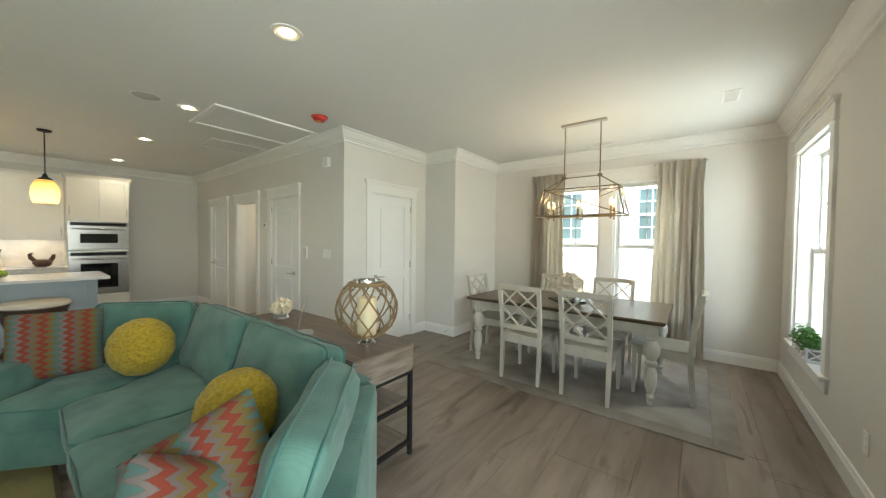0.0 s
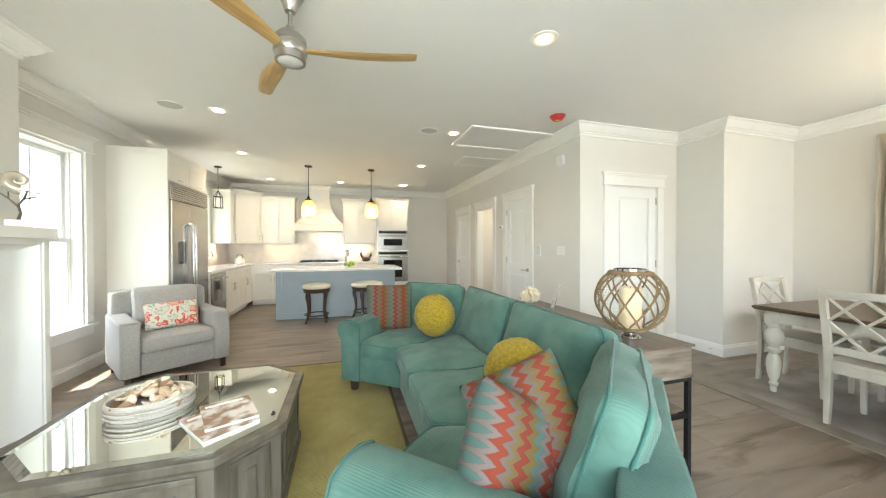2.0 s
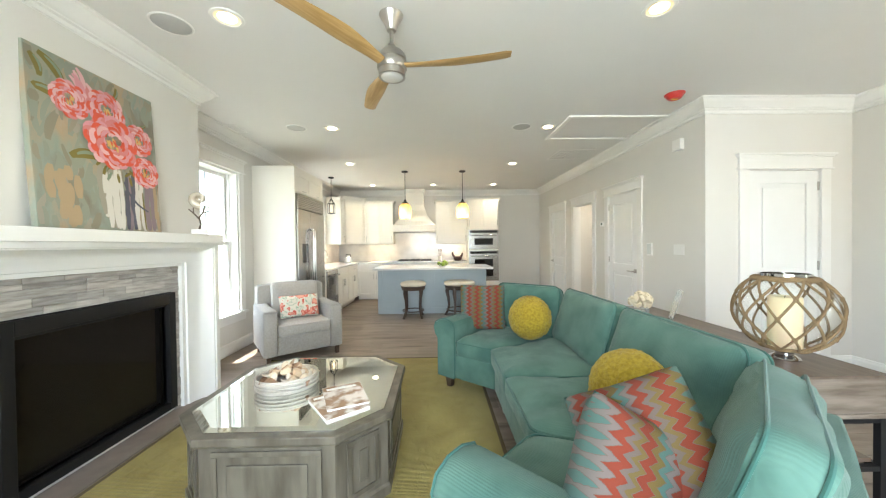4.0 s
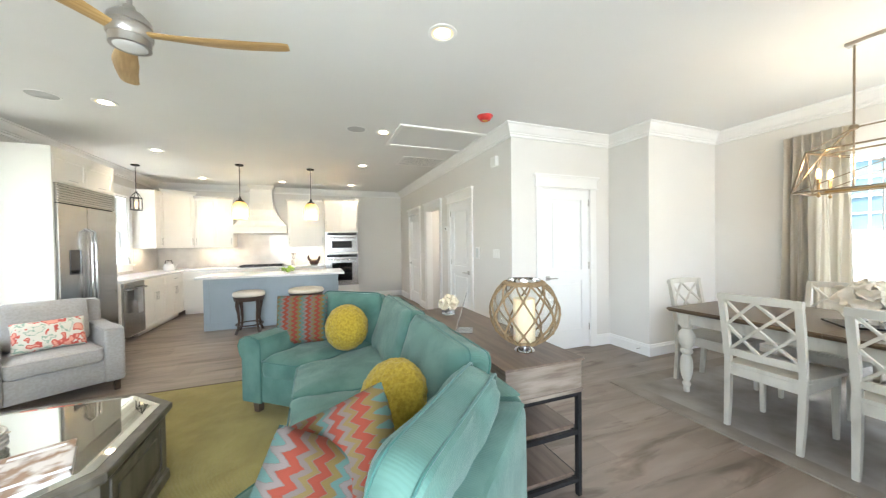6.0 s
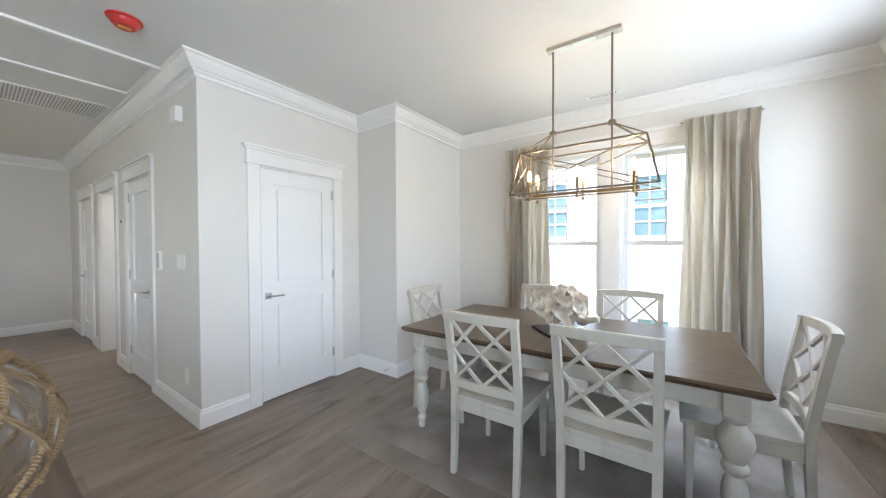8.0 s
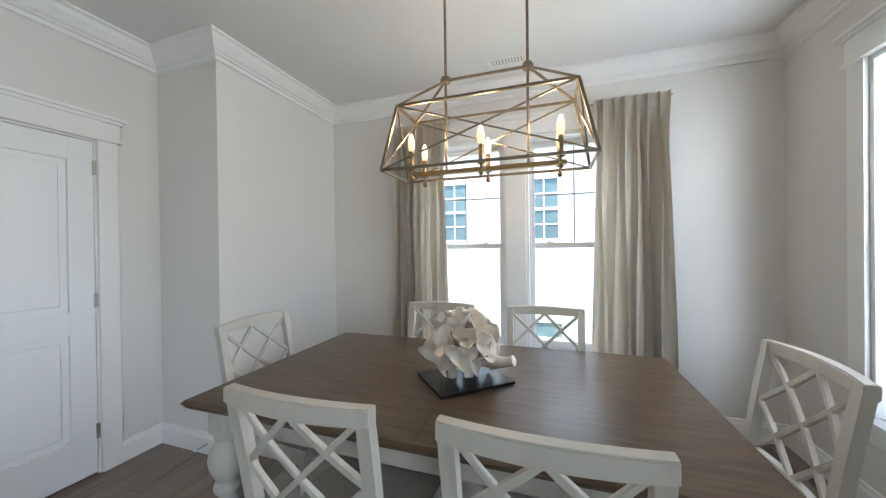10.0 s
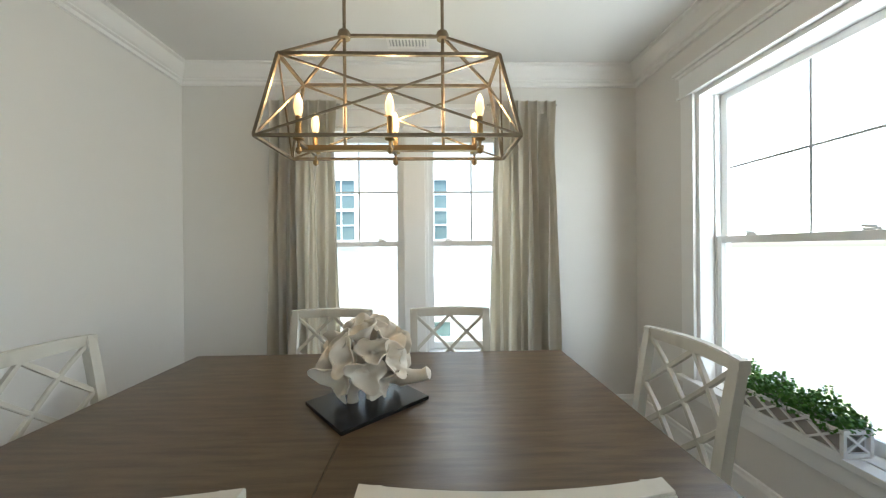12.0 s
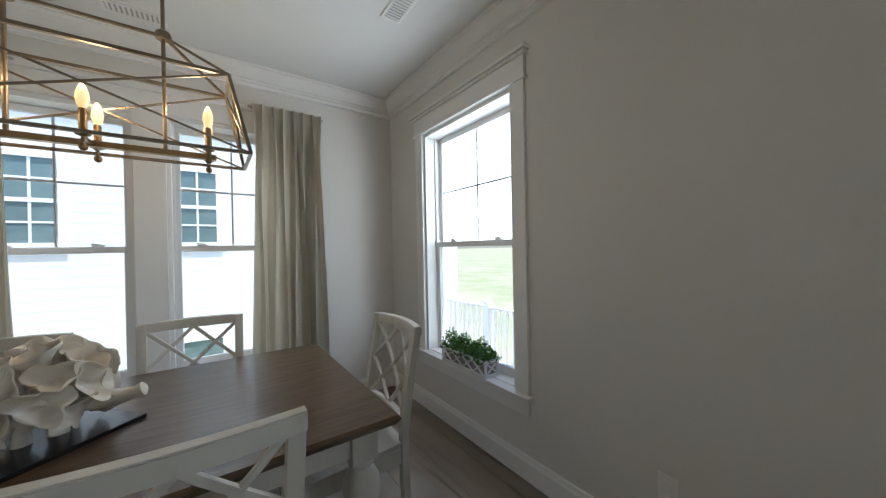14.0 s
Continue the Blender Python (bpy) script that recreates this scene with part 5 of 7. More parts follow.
# acrylic stand and cream coral on the console
ACR = thing("acrylic_sign_holder", pose(2.07, 2.46, kz + 0.001, 0, 0, 62), "clear acrylic slanted sign holder on the console", "sign holder")
ac_mat = mat("frosted_acrylic", (0.86, 0.88, 0.88), 0.15, trans=0.75)
bm = bmesh.new()
bar(bm, (0, -0.06, 0.002), (0, 0.06, 0.002), 0.15, 0.004)
part("foot_plate", bm, ac_mat, ACR)
part("back_plate", boxes((-0.075, 0.075, -0.002, 0.002, 0, 0.265), bevel=0.001), ac_mat, ACR, m=pose(0, 0.055, 0.004, 16, 0, 0))
flo = thing("coral_ornament", pose(2.17, 3.0, kz + 0.001) @ Matrix.Scale(1.25, 4), "cream coral ornament on a small clear base", "ornament")
part("base", boxes((-0.035, 0.035, -0.035, 0.035, 0, 0.03), bevel=0.003), ac_mat, flo, "clear block base")
bm = bmesh.new()
rc = random.Random(21)
for k in range(70):
    th, ph = rc.uniform(0, 6.28), math.acos(rc.uniform(-0.3, 1))
    d = Vector((math.sin(ph) * math.cos(th), math.sin(ph) * math.sin(th), math.cos(ph)))
    p0 = Vector((0, 0, 0.07))
    tube(bm, [p0, p0 + d * 0.045, p0 + d * rc.uniform(0.062, 0.075)], [0.009, 0.008, 0.012], 6)
part("coral", bm, mat("cream_coral", (0.66, 0.58, 0.42), 0.7), flo, "cream knobbly coral", True)

# ---- fireplace ----
fp = thing("fireplace", pose(0, 0, 0), "gas fireplace with white mantel and grey stacked-stone surround", "fireplace")
FX = CH_X + 0.001
part("firebox", boxes((W_X + 0.02, W_X + 0.04, 1.98, 3.06, 0.04, 0.97), (W_X + 0.04, CH_X - 0.001, 1.982, 2.0, 0.042, 0.968), (W_X + 0.04, CH_X - 0.001, 3.04, 3.058, 0.042, 0.968),
                      (W_X + 0.04, CH_X - 0.001, 2.0, 3.04, 0.042, 0.06), (W_X + 0.04, CH_X - 0.001, 2.0, 3.04, 0.95, 0.968)), BLACK, fp, "black metal firebox")
part("frame", boxes((FX, FX + 0.035, 1.985, 2.045, 0.045, 0.965), (FX, FX + 0.035, 2.995, 3.055, 0.045, 0.965), (FX, FX + 0.035, 2.045, 2.995, 0.885, 0.965), (FX, FX + 0.035, 2.045, 2.995, 0.045, 0.10),
                    (FX - 0.006, FX + 0.02, 2.047, 2.993, 0.865, 0.883), bevel=0.004), BLACK, fp, "black metal frame")
part("glass", boxes((CH_X - 0.03, CH_X - 0.024, 2.046, 2.994, 0.1, 0.885)), mat("dark_fire_glass", (0.008, 0.007, 0.006), 0.06, spec=0.25), fp, "dark reflecting glass")
part("mantel_shelf", boxes((CH_X, -1.41, 1.545, 3.395, 1.36, 1.432), bevel=0.004), TRIM, fp, "white painted mantel shelf")
# one coved moulding runs up both sides and across under the shelf
COVE = [(0, CH_X), (0, -1.578), (0.13, -1.578), (0.15, -1.566), (0.2, -1.562), (0.35, -1.556), (0.5, -1.54), (0.64, -1.512), (0.74, -1.478), (0.78, -1.46), (0.82, -1.458), (0.83, -1.448), (1, -1.448), (1, CH_X)]
bm = bmesh.new()
rings = [[bm.verts.new(p) for p in ((x, 3.1125 + 0.262 * w, 0), (x, 3.1125 + 0.262 * w, 1.176 + 0.1835 * w), (x, 1.927 - 0.355 * w, 1.176 + 0.1835 * w), (x, 1.927 - 0.355 * w, 0))] for w, x in COVE]
for a, b in zip(rings, rings[1:]):
    for k in range(3):
        bm.faces.new((a[k], a[k + 1], b[k + 1], b[k]))
for k in range(3):
    bm.faces.new((rings[-1][k], rings[-1][k + 1], rings[0][k + 1], rings[0][k]))
for k in (0, 3):
    bm.faces.new([r[k] for r in rings])
part("surround_moulding", bm, TRIM, fp, "white coved surround moulding", True)
STONE = mat("grey_travertine", (0.33, 0.30, 0.275), 0.5, color2=(0.50, 0.47, 0.44), scale=7, stretch=(1, 1.2, 9), detail=6, bump=0.2, bump_scale=40, varied=0.28)
rst = random.Random(9)
zrow = 0.972
while zrow < 1.165:
    hrow = rst.choice((0.03, 0.042, 0.05))
    hrow = min(hrow, 1.174 - zrow)
    y = 1.93
    while y < 3.105:
        l = rst.uniform(0.12, 0.34)
        y2 = min(y + l, 3.112)
        part("stone", boxes((FX, FX + rst.uniform(0.012, 0.02), y, y2 - 0.0015, zrow, zrow + hrow - 0.0015), bevel=0.0012), STONE, fp)
        y = y2
    zrow += hrow
for y0, y1 in ((3.062, 3.112), (1.928, 1.978)):
    z = 0.0
    while z < 0.97:
        h2 = min(rst.choice((0.03, 0.042, 0.055)), 0.9715 - z)
        if h2 < 0.004:
            break
        part("stone", boxes((FX, FX + rst.uniform(0.012, 0.018), y0, y1, z, z + h2 - 0.0015), bevel=0.0012), STONE, fp)
        z += h2
hearth = part("hearth", boxes((CH_X + 0.0, -1.42, 1.55, 3.40, 0.001, 0.012), bevel=0.002), mat("hearth_stone", (0.16, 0.13, 0.115), 0.5, color2=(0.22, 0.185, 0.16), scale=5, bump=0.1), fp, "dark flush hearth")

# ---- painting ----
pm = Matrix.Translation((-1.545, 2.505, 1.434)) @ Matrix.Rotation(radians(90), 4, "Z") @ Matrix.Rotation(radians(-3.5), 4, "X")
art = thing("canvas_painting", pm, "unframed canvas of coral roses in a vase, leaning on the mantel", "painting")
PW2, PH2 = 0.385, 0.985
bgm = mat("painted_ground", (0.22, 0.205, 0.16), 0.6, color2=(0.40, 0.38, 0.32), scale=3, stretch=(1.5, 1, 0.7), detail=5, bump=0.3, bump_scale=60)
_r = [x for x in bgm.node_tree.nodes if x.type == "VALTORGB"][0].color_ramp
_r.elements.new(0.46).color = (0.28, 0.32, 0.27, 1)
_r.elements.new(0.58).color = (0.42, 0.31, 0.20, 1)
part("canvas", boxes((-PW2, PW2, 0.0, 0.035, 0, PH2), bevel=0.003), bgm, art, "taupe and green painted canvas")
PINKS = [mat("paint_pink", (0.62, 0.22, 0.22), 0.5), mat("paint_coral", (0.68, 0.10, 0.05), 0.5), mat("paint_blush", (0.72, 0.42, 0.44), 0.5), mat("paint_rose", (0.66, 0.30, 0.34), 0.5), mat("paint_yellow", (0.65, 0.42, 0.14), 0.5)]
PGREEN = [mat("paint_olive", (0.20, 0.16, 0.03), 0.5), mat("paint_sage", (0.22, 0.28, 0.2), 0.5)]
PGREY = [mat("paint_white", (0.66, 0.63, 0.58), 0.5), mat("paint_slate", (0.10, 0.10, 0.13), 0.5), mat("paint_mauve", (0.26, 0.2, 0.22), 0.5), mat("paint_peach", (0.42, 0.31, 0.19), 0.5)]
layer = 0
PAINT, TUBES = bmesh.new(), []


def stroke(name, pts, width, material):
    """A flat brush stroke along points on the canvas (x, z)."""
    global layer
    layer += 1
    y = -0.0006 - 0.00002 * layer
    bm = PAINT
    if material not in TUBES:
        TUBES.append(material)
    n = len(pts)
    l, r = [], []
    for i, p in enumerate(pts):
        a, b = Vector(pts[max(0, i - 1)]), Vector(pts[min(n - 1, i + 1)])
        d = (b - a).normalized()
        s = Vector((-d.y, d.x)) * width * (0.35 + 0.65 * math.sin(math.pi * (i + 0.6) / (n + 0.2)))
        l.append(bm.verts.new((p[0] + s.x, y, p[1] + s.y))), r.append(bm.verts.new((p[0] - s.x, y, p[1] - s.y)))
    for i in range(n - 1):
        bm.faces.new((l[i], l[i + 1], r[i + 1], r[i])).material_index = TUBES.index(material)


rp = random.Random(17)
def daub(x, z, ang, l, w, material, bend=0.0):
    """One stroke by its middle, kept on the canvas."""
    pts = []
    for j in range(7):
        t = j / 6 - 0.5
        d = radians(ang) + bend * t
        pts.append((min(PW2 - w - 0.002, max(w + 0.002 - PW2, x + math.cos(d) * l * t)), min(PH2 - w - 0.002, max(w + 0.002, z + math.sin(d) * l * t))))
    stroke("brush_stroke", pts, w, material)


GROUNDS = [mat("paint_taupe", (0.255, 0.235, 0.175), 0.6), mat("paint_khaki", (0.30, 0.275, 0.205), 0.6), mat("paint_pale_sage", (0.275, 0.295, 0.235), 0.6), mat("paint_sand", (0.34, 0.31, 0.25), 0.6)]
for k in range(150):
    x, z = rp.uniform(-PW2, PW2), rp.uniform(0, PH2)
    tone = GROUNDS[2] if (x < 0 and rp.random() < 0.55) else rp.choice(GROUNDS)
    daub(x, z, 90 + rp.uniform(-25, 25), rp.uniform(0.06, 0.2), rp.uniform(0.008, 0.028), tone, rp.uniform(-0.5, 0.5))
for k in range(16):
    daub(rp.uniform(-0.33, -0.16), rp.uniform(0.05, 0.34), 90 + rp.uniform(-12, 12), rp.uniform(0.08, 0.16), 0.024, PGREY[3])
for k in range(12):
    daub(rp.uniform(-0.08, 0.06), rp.uniform(0.03, 0.36), 90 + rp.uniform(-8, 8), 0.16, 0.018, rp.choice((GROUNDS[3], PGREY[0])))
for x, w, c in ((0.06, 0.02, 0), (0.09, 0.018, 0), (0.13, 0.022, 1), (0.15, 0.016, 2), (0.17, 0.02, 1), (0.20, 0.018, 0), (0.23, 0.016, 0), (0.275, 0.022, 2), (0.32, 0.02, 2), (0.35, 0.014, 3)):
    for k in range(3):
        daub(x + rp.uniform(-0.008, 0.008), 0.07 + 0.12 * k, 90 + rp.uniform(-6, 6), rp.uniform(0.16, 0.22), w * rp.uniform(0.7, 1), PGREY[c], rp.uniform(-0.3, 0.3))
daub(0.245, 0.15, 92, 0.26, 0.006, PGREEN[0])
daub(0.17, 0.22, -48, 0.26, 0.008, PGREY[1], 0.5)
for x, z, ang, l, w in ((-0.30, 0.76, 170, 0.15, 0.026), (-0.25, 0.90, 130, 0.18, 0.026), (-0.33, 0.88, 110, 0.12, 0.02), (-0.12, 0.46, 188, 0.18, 0.03), (0.10, 0.90, 70, 0.10, 0.014), (0.0, 0.40, 230, 0.1, 0.014), (0.27, 0.75, 20, 0.10, 0.012)):
    daub(x, z, ang, l, w, PGREEN[0], 0.5)
    daub(x + 0.01, z + 0.008, ang, l * 0.7, w * 0.35, PGREEN[1], 0.5)
for k in range(10):
    daub(rp.uniform(-0.05, 0.3), rp.uniform(0.34, 0.46), rp.uniform(0, 180), 0.06, 0.01, rp.choice(PGREEN))
for k in range(9):
    daub(-0.09 + 0.016 * rp.uniform(-3, 3), 0.86 + rp.uniform(-0.05, 0.05), 105 + rp.uniform(-25, 25), 0.14, 0.014, PINKS[rp.choice((0, 3, 2))], 0.6)


def rose(x, z, r):
    """Crescent strokes, wide and coral outside, narrow and pale towards a gold eye."""
    for k in range(16):
        a = 2 * math.pi * k / 16
        daub(x + 0.62 * r * math.cos(a), z + 0.62 * r * math.sin(a), math.degrees(a) + 90, r * 0.8, r * 0.26, PINKS[1 if math.sin(a) < 0.1 else 0], 1.1)
    for f, n, w in ((0.88, 17, 0.085), (0.7, 15, 0.08), (0.52, 12, 0.075), (0.36, 9, 0.06)):
        for k in range(n):
            a = 2 * math.pi * (k + rp.uniform(-0.4, 0.4)) / n
            c = rp.choice((2, 2, 3, 0, 3)) if k % 3 else 1
            daub(x + f * r * math.cos(a), z + f * r * math.sin(a), math.degrees(a) + 90 + rp.uniform(-25, 25), r * rp.uniform(0.4, 0.66), r * w * rp.uniform(0.6, 1.2), PINKS[c], 1.3)
    for k in range(9):
        daub(x + rp.uniform(-0.16, 0.16) * r, z + rp.uniform(-0.2, 0.12) * r, 90 + rp.uniform(-40, 40), r * 0.24, r * 0.045, PINKS[4] if k % 3 else PINKS[1])


for x, z, r in ((-0.18, 0.755, 0.115), (0.03, 0.775, 0.13), (0.24, 0.645, 0.115), (0.275, 0.425, 0.115), (0.045, 0.575, 0.185)):
    rose(x, z, r)
paint = tagged(part("brushwork", PAINT, TUBES[0], art, "loose painted brush strokes"), kind="stuff")
for m in TUBES[1:]:
    paint.data.materials.append(m)

# shell on a stand
MANT = 1.4325
sh = thing("shell_ornament", pose(-1.50, 3.22, MANT, 0, 0, 38) @ Matrix.Scale(1.3, 4), "pearly nautilus shell on a twig stand with a white block", "ornament")
part("block", boxes((-0.045, 0.045, -0.03, 0.03, 0, 0.035), bevel=0.002), TRIM, sh, "white block base")
TWIG = mat("bronze_twig", (0.13, 0.10, 0.075), 0.5, 0.5)
bm = tube(bmesh.new(), [(0, 0, 0.034), (0.008, 0, 0.07), (0.0, 0, 0.11), (0.02, 0, 0.15), (0.03, 0, 0.19)], [0.008, 0.006, 0.006, 0.005, 0.004], 8)
tube(bm, [(0.002, 0, 0.1), (-0.03, 0.01, 0.14), (-0.055, 0.01, 0.165)], [0.005, 0.004, 0.003], 6)
tube(bm, [(0.015, 0, 0.14), (0.05, 0.0, 0.155), (0.065, 0, 0.16)], [0.004, 0.004, 0.003], 6)
tube(bm, [(-0.03, 0.01, 0.14), (-0.03, 0.01, 0.175)], 0.003, 6)
part("twig_stand", bm, TWIG, sh, "bronze twig stand", True)
pts, rad = [], []
for k in range(44):
    a = k * 0.26
    r = 0.008 * math.exp(0.155 * a)
    pts.append((r * math.cos(a), 0, 0.235 + r * math.sin(a)))
    rad.append(0.005 * math.exp(0.155 * a))
part("shell", tube(bmesh.new(), pts, rad, 14), mat("pearl_shell", (0.62, 0.58, 0.50), 0.2, 0.3, color2=(0.50, 0.44, 0.36), scale=25), sh, "pearly silver nautilus shell", True)

# ---- ceiling fan ----
FANX, FANY = 0.26, 2.44
fan = thing("ceiling_fan", pose(FANX, FANY, 2.38), "brushed nickel ceiling fan with three carved wooden blades", "ceiling fan")
part("canopy", lathe([(0.02, H - 2.38 - 0.1), (0.03, H - 2.38 - 0.095), (0.045, H - 2.38 - 0.05), (0.072, H - 2.38 - 0.01), (0.075, H - 2.38 - 0.0005)], 32), NICKEL, fan, "brushed nickel canopy", True)
part("downrod", tube(bmesh.new(), [(0, 0, 0.16), (0, 0, H - 2.38 - 0.09)], 0.012, 12), NICKEL, fan, smooth=True)
part("motor", lathe([(0.085, 0.03), (0.092, 0.04), (0.09, 0.075), (0.084, 0.08), (0.084, 0.088), (0.09, 0.092), (0.086, 0.12), (0.06, 0.15), (0.03, 0.165), (0.022, 0.19)], 36), NICKEL, fan, "brushed nickel motor housing", True)
part("light_ring", lathe([(0.074, -0.012), (0.083, -0.012), (0.083, 0.03), (0.074, 0.03)], 36), NICKEL, fan, smooth=True)
part("lens", lathe([(0.001, -0.022), (0.03, -0.021), (0.06, -0.016), (0.074, -0.008), (0.074, 0.0)], 36), mat("frosted_lens", (0.62, 0.62, 0.6), 0.3), fan, "frosted lens, switched off", True)
BLADE = mat("pale_carved_wood", (0.38, 0.235, 0.085), 0.4, color2=(0.50, 0.33, 0.14), scale=5, stretch=(1, 14, 6), detail=6)
for ang in (-7, 113, 233):
    bm = bmesh.new()
    rings = []
    for k in range(25):
        t = k / 24
        x = 0.03 + 0.70 * t
        w = 0.031 + 0.030 * math.sin(min(1, t / 0.6) * math.pi / 2) ** 2 - 0.03 * max(0, t - 0.5)
        if t > 0.97:
            w *= 0.8
        off = 0.025 * math.sin(math.pi * t) - 0.01
        tw = radians(16 - 12 * t)
        th = 0.013 * (1 - 0.55 * t)
        ring = []
        for a in range(12):
            u, v = math.cos(a * math.pi / 6), math.sin(a * math.pi / 6)
            y, z = u * w, v * th
            ring.append(bm.verts.new((x, off + y * math.cos(tw) - z * math.sin(tw), 0.055 + y * math.sin(tw) + z * math.cos(tw) + 0.02 * t)))
        rings.append(ring)
    for a, b in zip(rings, rings[1:]):
        for k in range(12):
            bm.faces.new((a[k], a[(k + 1) % 12], b[(k + 1) % 12], b[k]))
    bm.faces.new(rings[0][::-1]), bm.faces.new(rings[-1])
    part("blade", bm, BLADE, fan, "pale carved wooden blade", True, pose(0, 0, 0, 0, 0, ang))

# ---- kitchen ----
WARM = (1.0, 0.74, 0.46)
TILE = mat("glossy_splash_tile", (0.62, 0.60, 0.57), 0.12, color2=(0.72, 0.70, 0.67), scale=5, detail=4)
_n, _l = TILE.node_tree.nodes, TILE.node_tree.links
_b = _n.new("ShaderNodeTexBrick")
_b.inputs["Scale"].default_value, _b.inputs["Brick Width"].default_value, _b.inputs["Row Height"].default_value = 1.0, 0.15, 0.05
_b.inputs["Mortar Size"].default_value = 0.004
_c = _n.new("ShaderNodeTexCoord")
_m = _n.new("ShaderNodeMapping")
_m.inputs["Rotation"].default_value = (radians(-90), 0, 0)
_l.new(_c.outputs["Object"], _m.inputs[0]), _l.new(_m.outputs[0], _b.inputs[0])
_bp = _n.new("ShaderNodeBump")
_bp.inputs["Strength"].default_value, _bp.inputs["Distance"].default_value, _bp.invert = 0.5, 0.003, True
_nz = _n.new("ShaderNodeTexNoise")
_nz.inputs["Scale"].default_value = 18
_l.new(_m.outputs[0], _nz.inputs[0])
_ad = _n.new("ShaderNodeMath")
_ad.operation = "MULTIPLY_ADD"
_ad.inputs[1].default_value = -0.6
_l.new(_nz.outputs[0], _ad.inputs[0]), _l.new(_b.outputs["Fac"], _ad.inputs[2])
_l.new(_ad.outputs[0], _bp.inputs["Height"]), _l.new(_bp.outputs[0], _n["Principled BSDF"].inputs["Normal"])


def shaker(w, h, rail=0.06):
    """A shaker door or drawer front, local x along it, y out, from the lower left corner."""
    bm = boxes((0, rail, 0, 0.02, 0, h), (w - rail, w, 0, 0.02, 0, h), (rail, w - rail, 0, 0.0198, 0, rail), (rail, w - rail, 0, 0.0198, h - rail, h), bevel=0.0015)
    box(bm, rail - 0.002, w - rail + 0.002, 0, 0.01, rail - 0.002, h - rail + 0.002)
    return bm


def cabinet(name, m, w, d, z0, z1, fronts, label, toe=False, crown=False, material=None, category="cabinet"):
    """A cabinet unit: local x along its front from the left, y out of the front, z up. fronts: rows of (x0, x1, za, zb, handle)."""
    material = material or CAB
    c = thing(name, m, label, category, "kitchen cabinets")
    part("body", boxes((0.001, w - 0.001, -d, 0, z0 + (0.1 if toe else 0), z1), *(((0.001, w - 0.001, -d, -0.07, z0, z0 + 0.1),) if toe else ()), bevel=0.0015), material, c)
    if crown:
        part("cornice", sweep([(-0.0, -d), (-0.0, 0.0), (w, 0.0), (w, -d)], [(0, z1 - 0.01), (0.012, z1 - 0.01), (0.02, z1 + 0.015), (0.042, z1 + 0.045), (0.042, z1 + 0.055), (0, z1 + 0.055)]), material, c)
    for x0, x1, za, zb, handle in fronts:
        f = part("drawer" if (zb - za) < 0.3 and handle == "h" else "door", shaker(x1 - x0 - 0.004, zb - za - 0.004, 0.055 if zb - za > 0.25 else 0.035), material, c, m=pose(x0 + 0.002, 0, za + 0.002))
        if handle:
            w2, h2 = x1 - x0, zb - za
            if handle == "h":
                a, b = (w2 / 2 - 0.07, 0.045, h2 / 2), (w2 / 2 + 0.07, 0.045, h2 / 2)
            else:
                x = w2 - 0.035 if handle in ("r", "R") else 0.035
                zz = 0.06 if handle in ("l", "r") else h2 - 0.06
                a, b = (x, 0.045, zz), (x, 0.045, zz + (0.14 if handle in ("l", "r") else -0.14))
            bm = tube(bmesh.new(), [a, b], 0.005, 8)
            av, bv = Vector(a), Vector(b)
            for t in (0.12, 0.88):
                q = av.lerp(bv, t)
                tube(bm, [(q.x, 0.018, q.z), (q.x, 0.045, q.z)], 0.004, 6)
            part("handle", bm, NICKEL, f, "satin nickel bar pull", True)
    return c


BY, WY = 8.43, -1.43       # fronts of the base units


def north_at(x, y):
    return Matrix.Translation((x, y, 0)) @ Matrix.Rotation(math.pi, 4, "Z")


def west_at(x, y):
    return Matrix.Translation((x, y, 0)) @ Matrix.Rotation(-math.pi / 2, 4, "Z")


# back wall: base units, uppers, hood, oven tower (local x runs towards the west here)
DB = N_Y - BY - 0.002
cabinet("base_cabinet", north_at(1.29, BY), 0.80, DB, 0, 0.875, [(0, 0.80, 0.70, 0.875, "h"), (0, 0.4, 0.1, 0.70, "R"), (0.4, 0.8, 0.1, 0.70, "L")], "cream shaker base cabinet under the worktop", True)
cabinet("base_cabinet", north_at(0.49, BY), 1.05, DB, 0, 0.875, [(0, 1.05, 0.70, 0.875, "h"), (0, 1.05, 0.40, 0.70, "h"), (0, 1.05, 0.1, 0.40, "h")], "cream shaker drawer cabinet under the cooktop", True)
cabinet("base_cabinet", north_at(-0.56, BY), 0.86, DB, 0, 0.875, [(0, 0.86, 0.70, 0.875, "h"), (0, 0.43, 0.1, 0.70, "R"), (0.43, 0.86, 0.1, 0.70, "L")], "cream shaker base cabinet in the corner run", True)
UP = 8.72
DU = N_Y - UP - 0.002
cabinet("wall_cabinet", north_at(1.289, UP), 0.79, DU, 1.36, 2.40, [(0, 0.395, 1.36, 2.40, "l"), (0.395, 0.79, 1.36, 2.40, "r")], "cream shaker wall cabinet with two doors", crown=True)
cabinet("wall_cabinet", north_at(-0.58, UP), 0.70, DU, 1.36, 2.40, [(0, 0.35, 1.36, 2.40, "l"), (0.35, 0.70, 1.36, 2.40, "r")], "cream shaker wall cabinet with two doors", crown=True)
cabinet("wall_cabinet", Matrix.Translation((-1.281, UP + 0.002, 0)) @ Matrix.Rotation(math.pi + math.atan2(0.40, 0.435), 4, "Z"), 0.59, 0.12, 1.36, 2.47, [(0.03, 0.56, 1.36, 2.47, "l")], "cream shaker diagonal corner wall cabinet", crown=True)
WU = -1.72
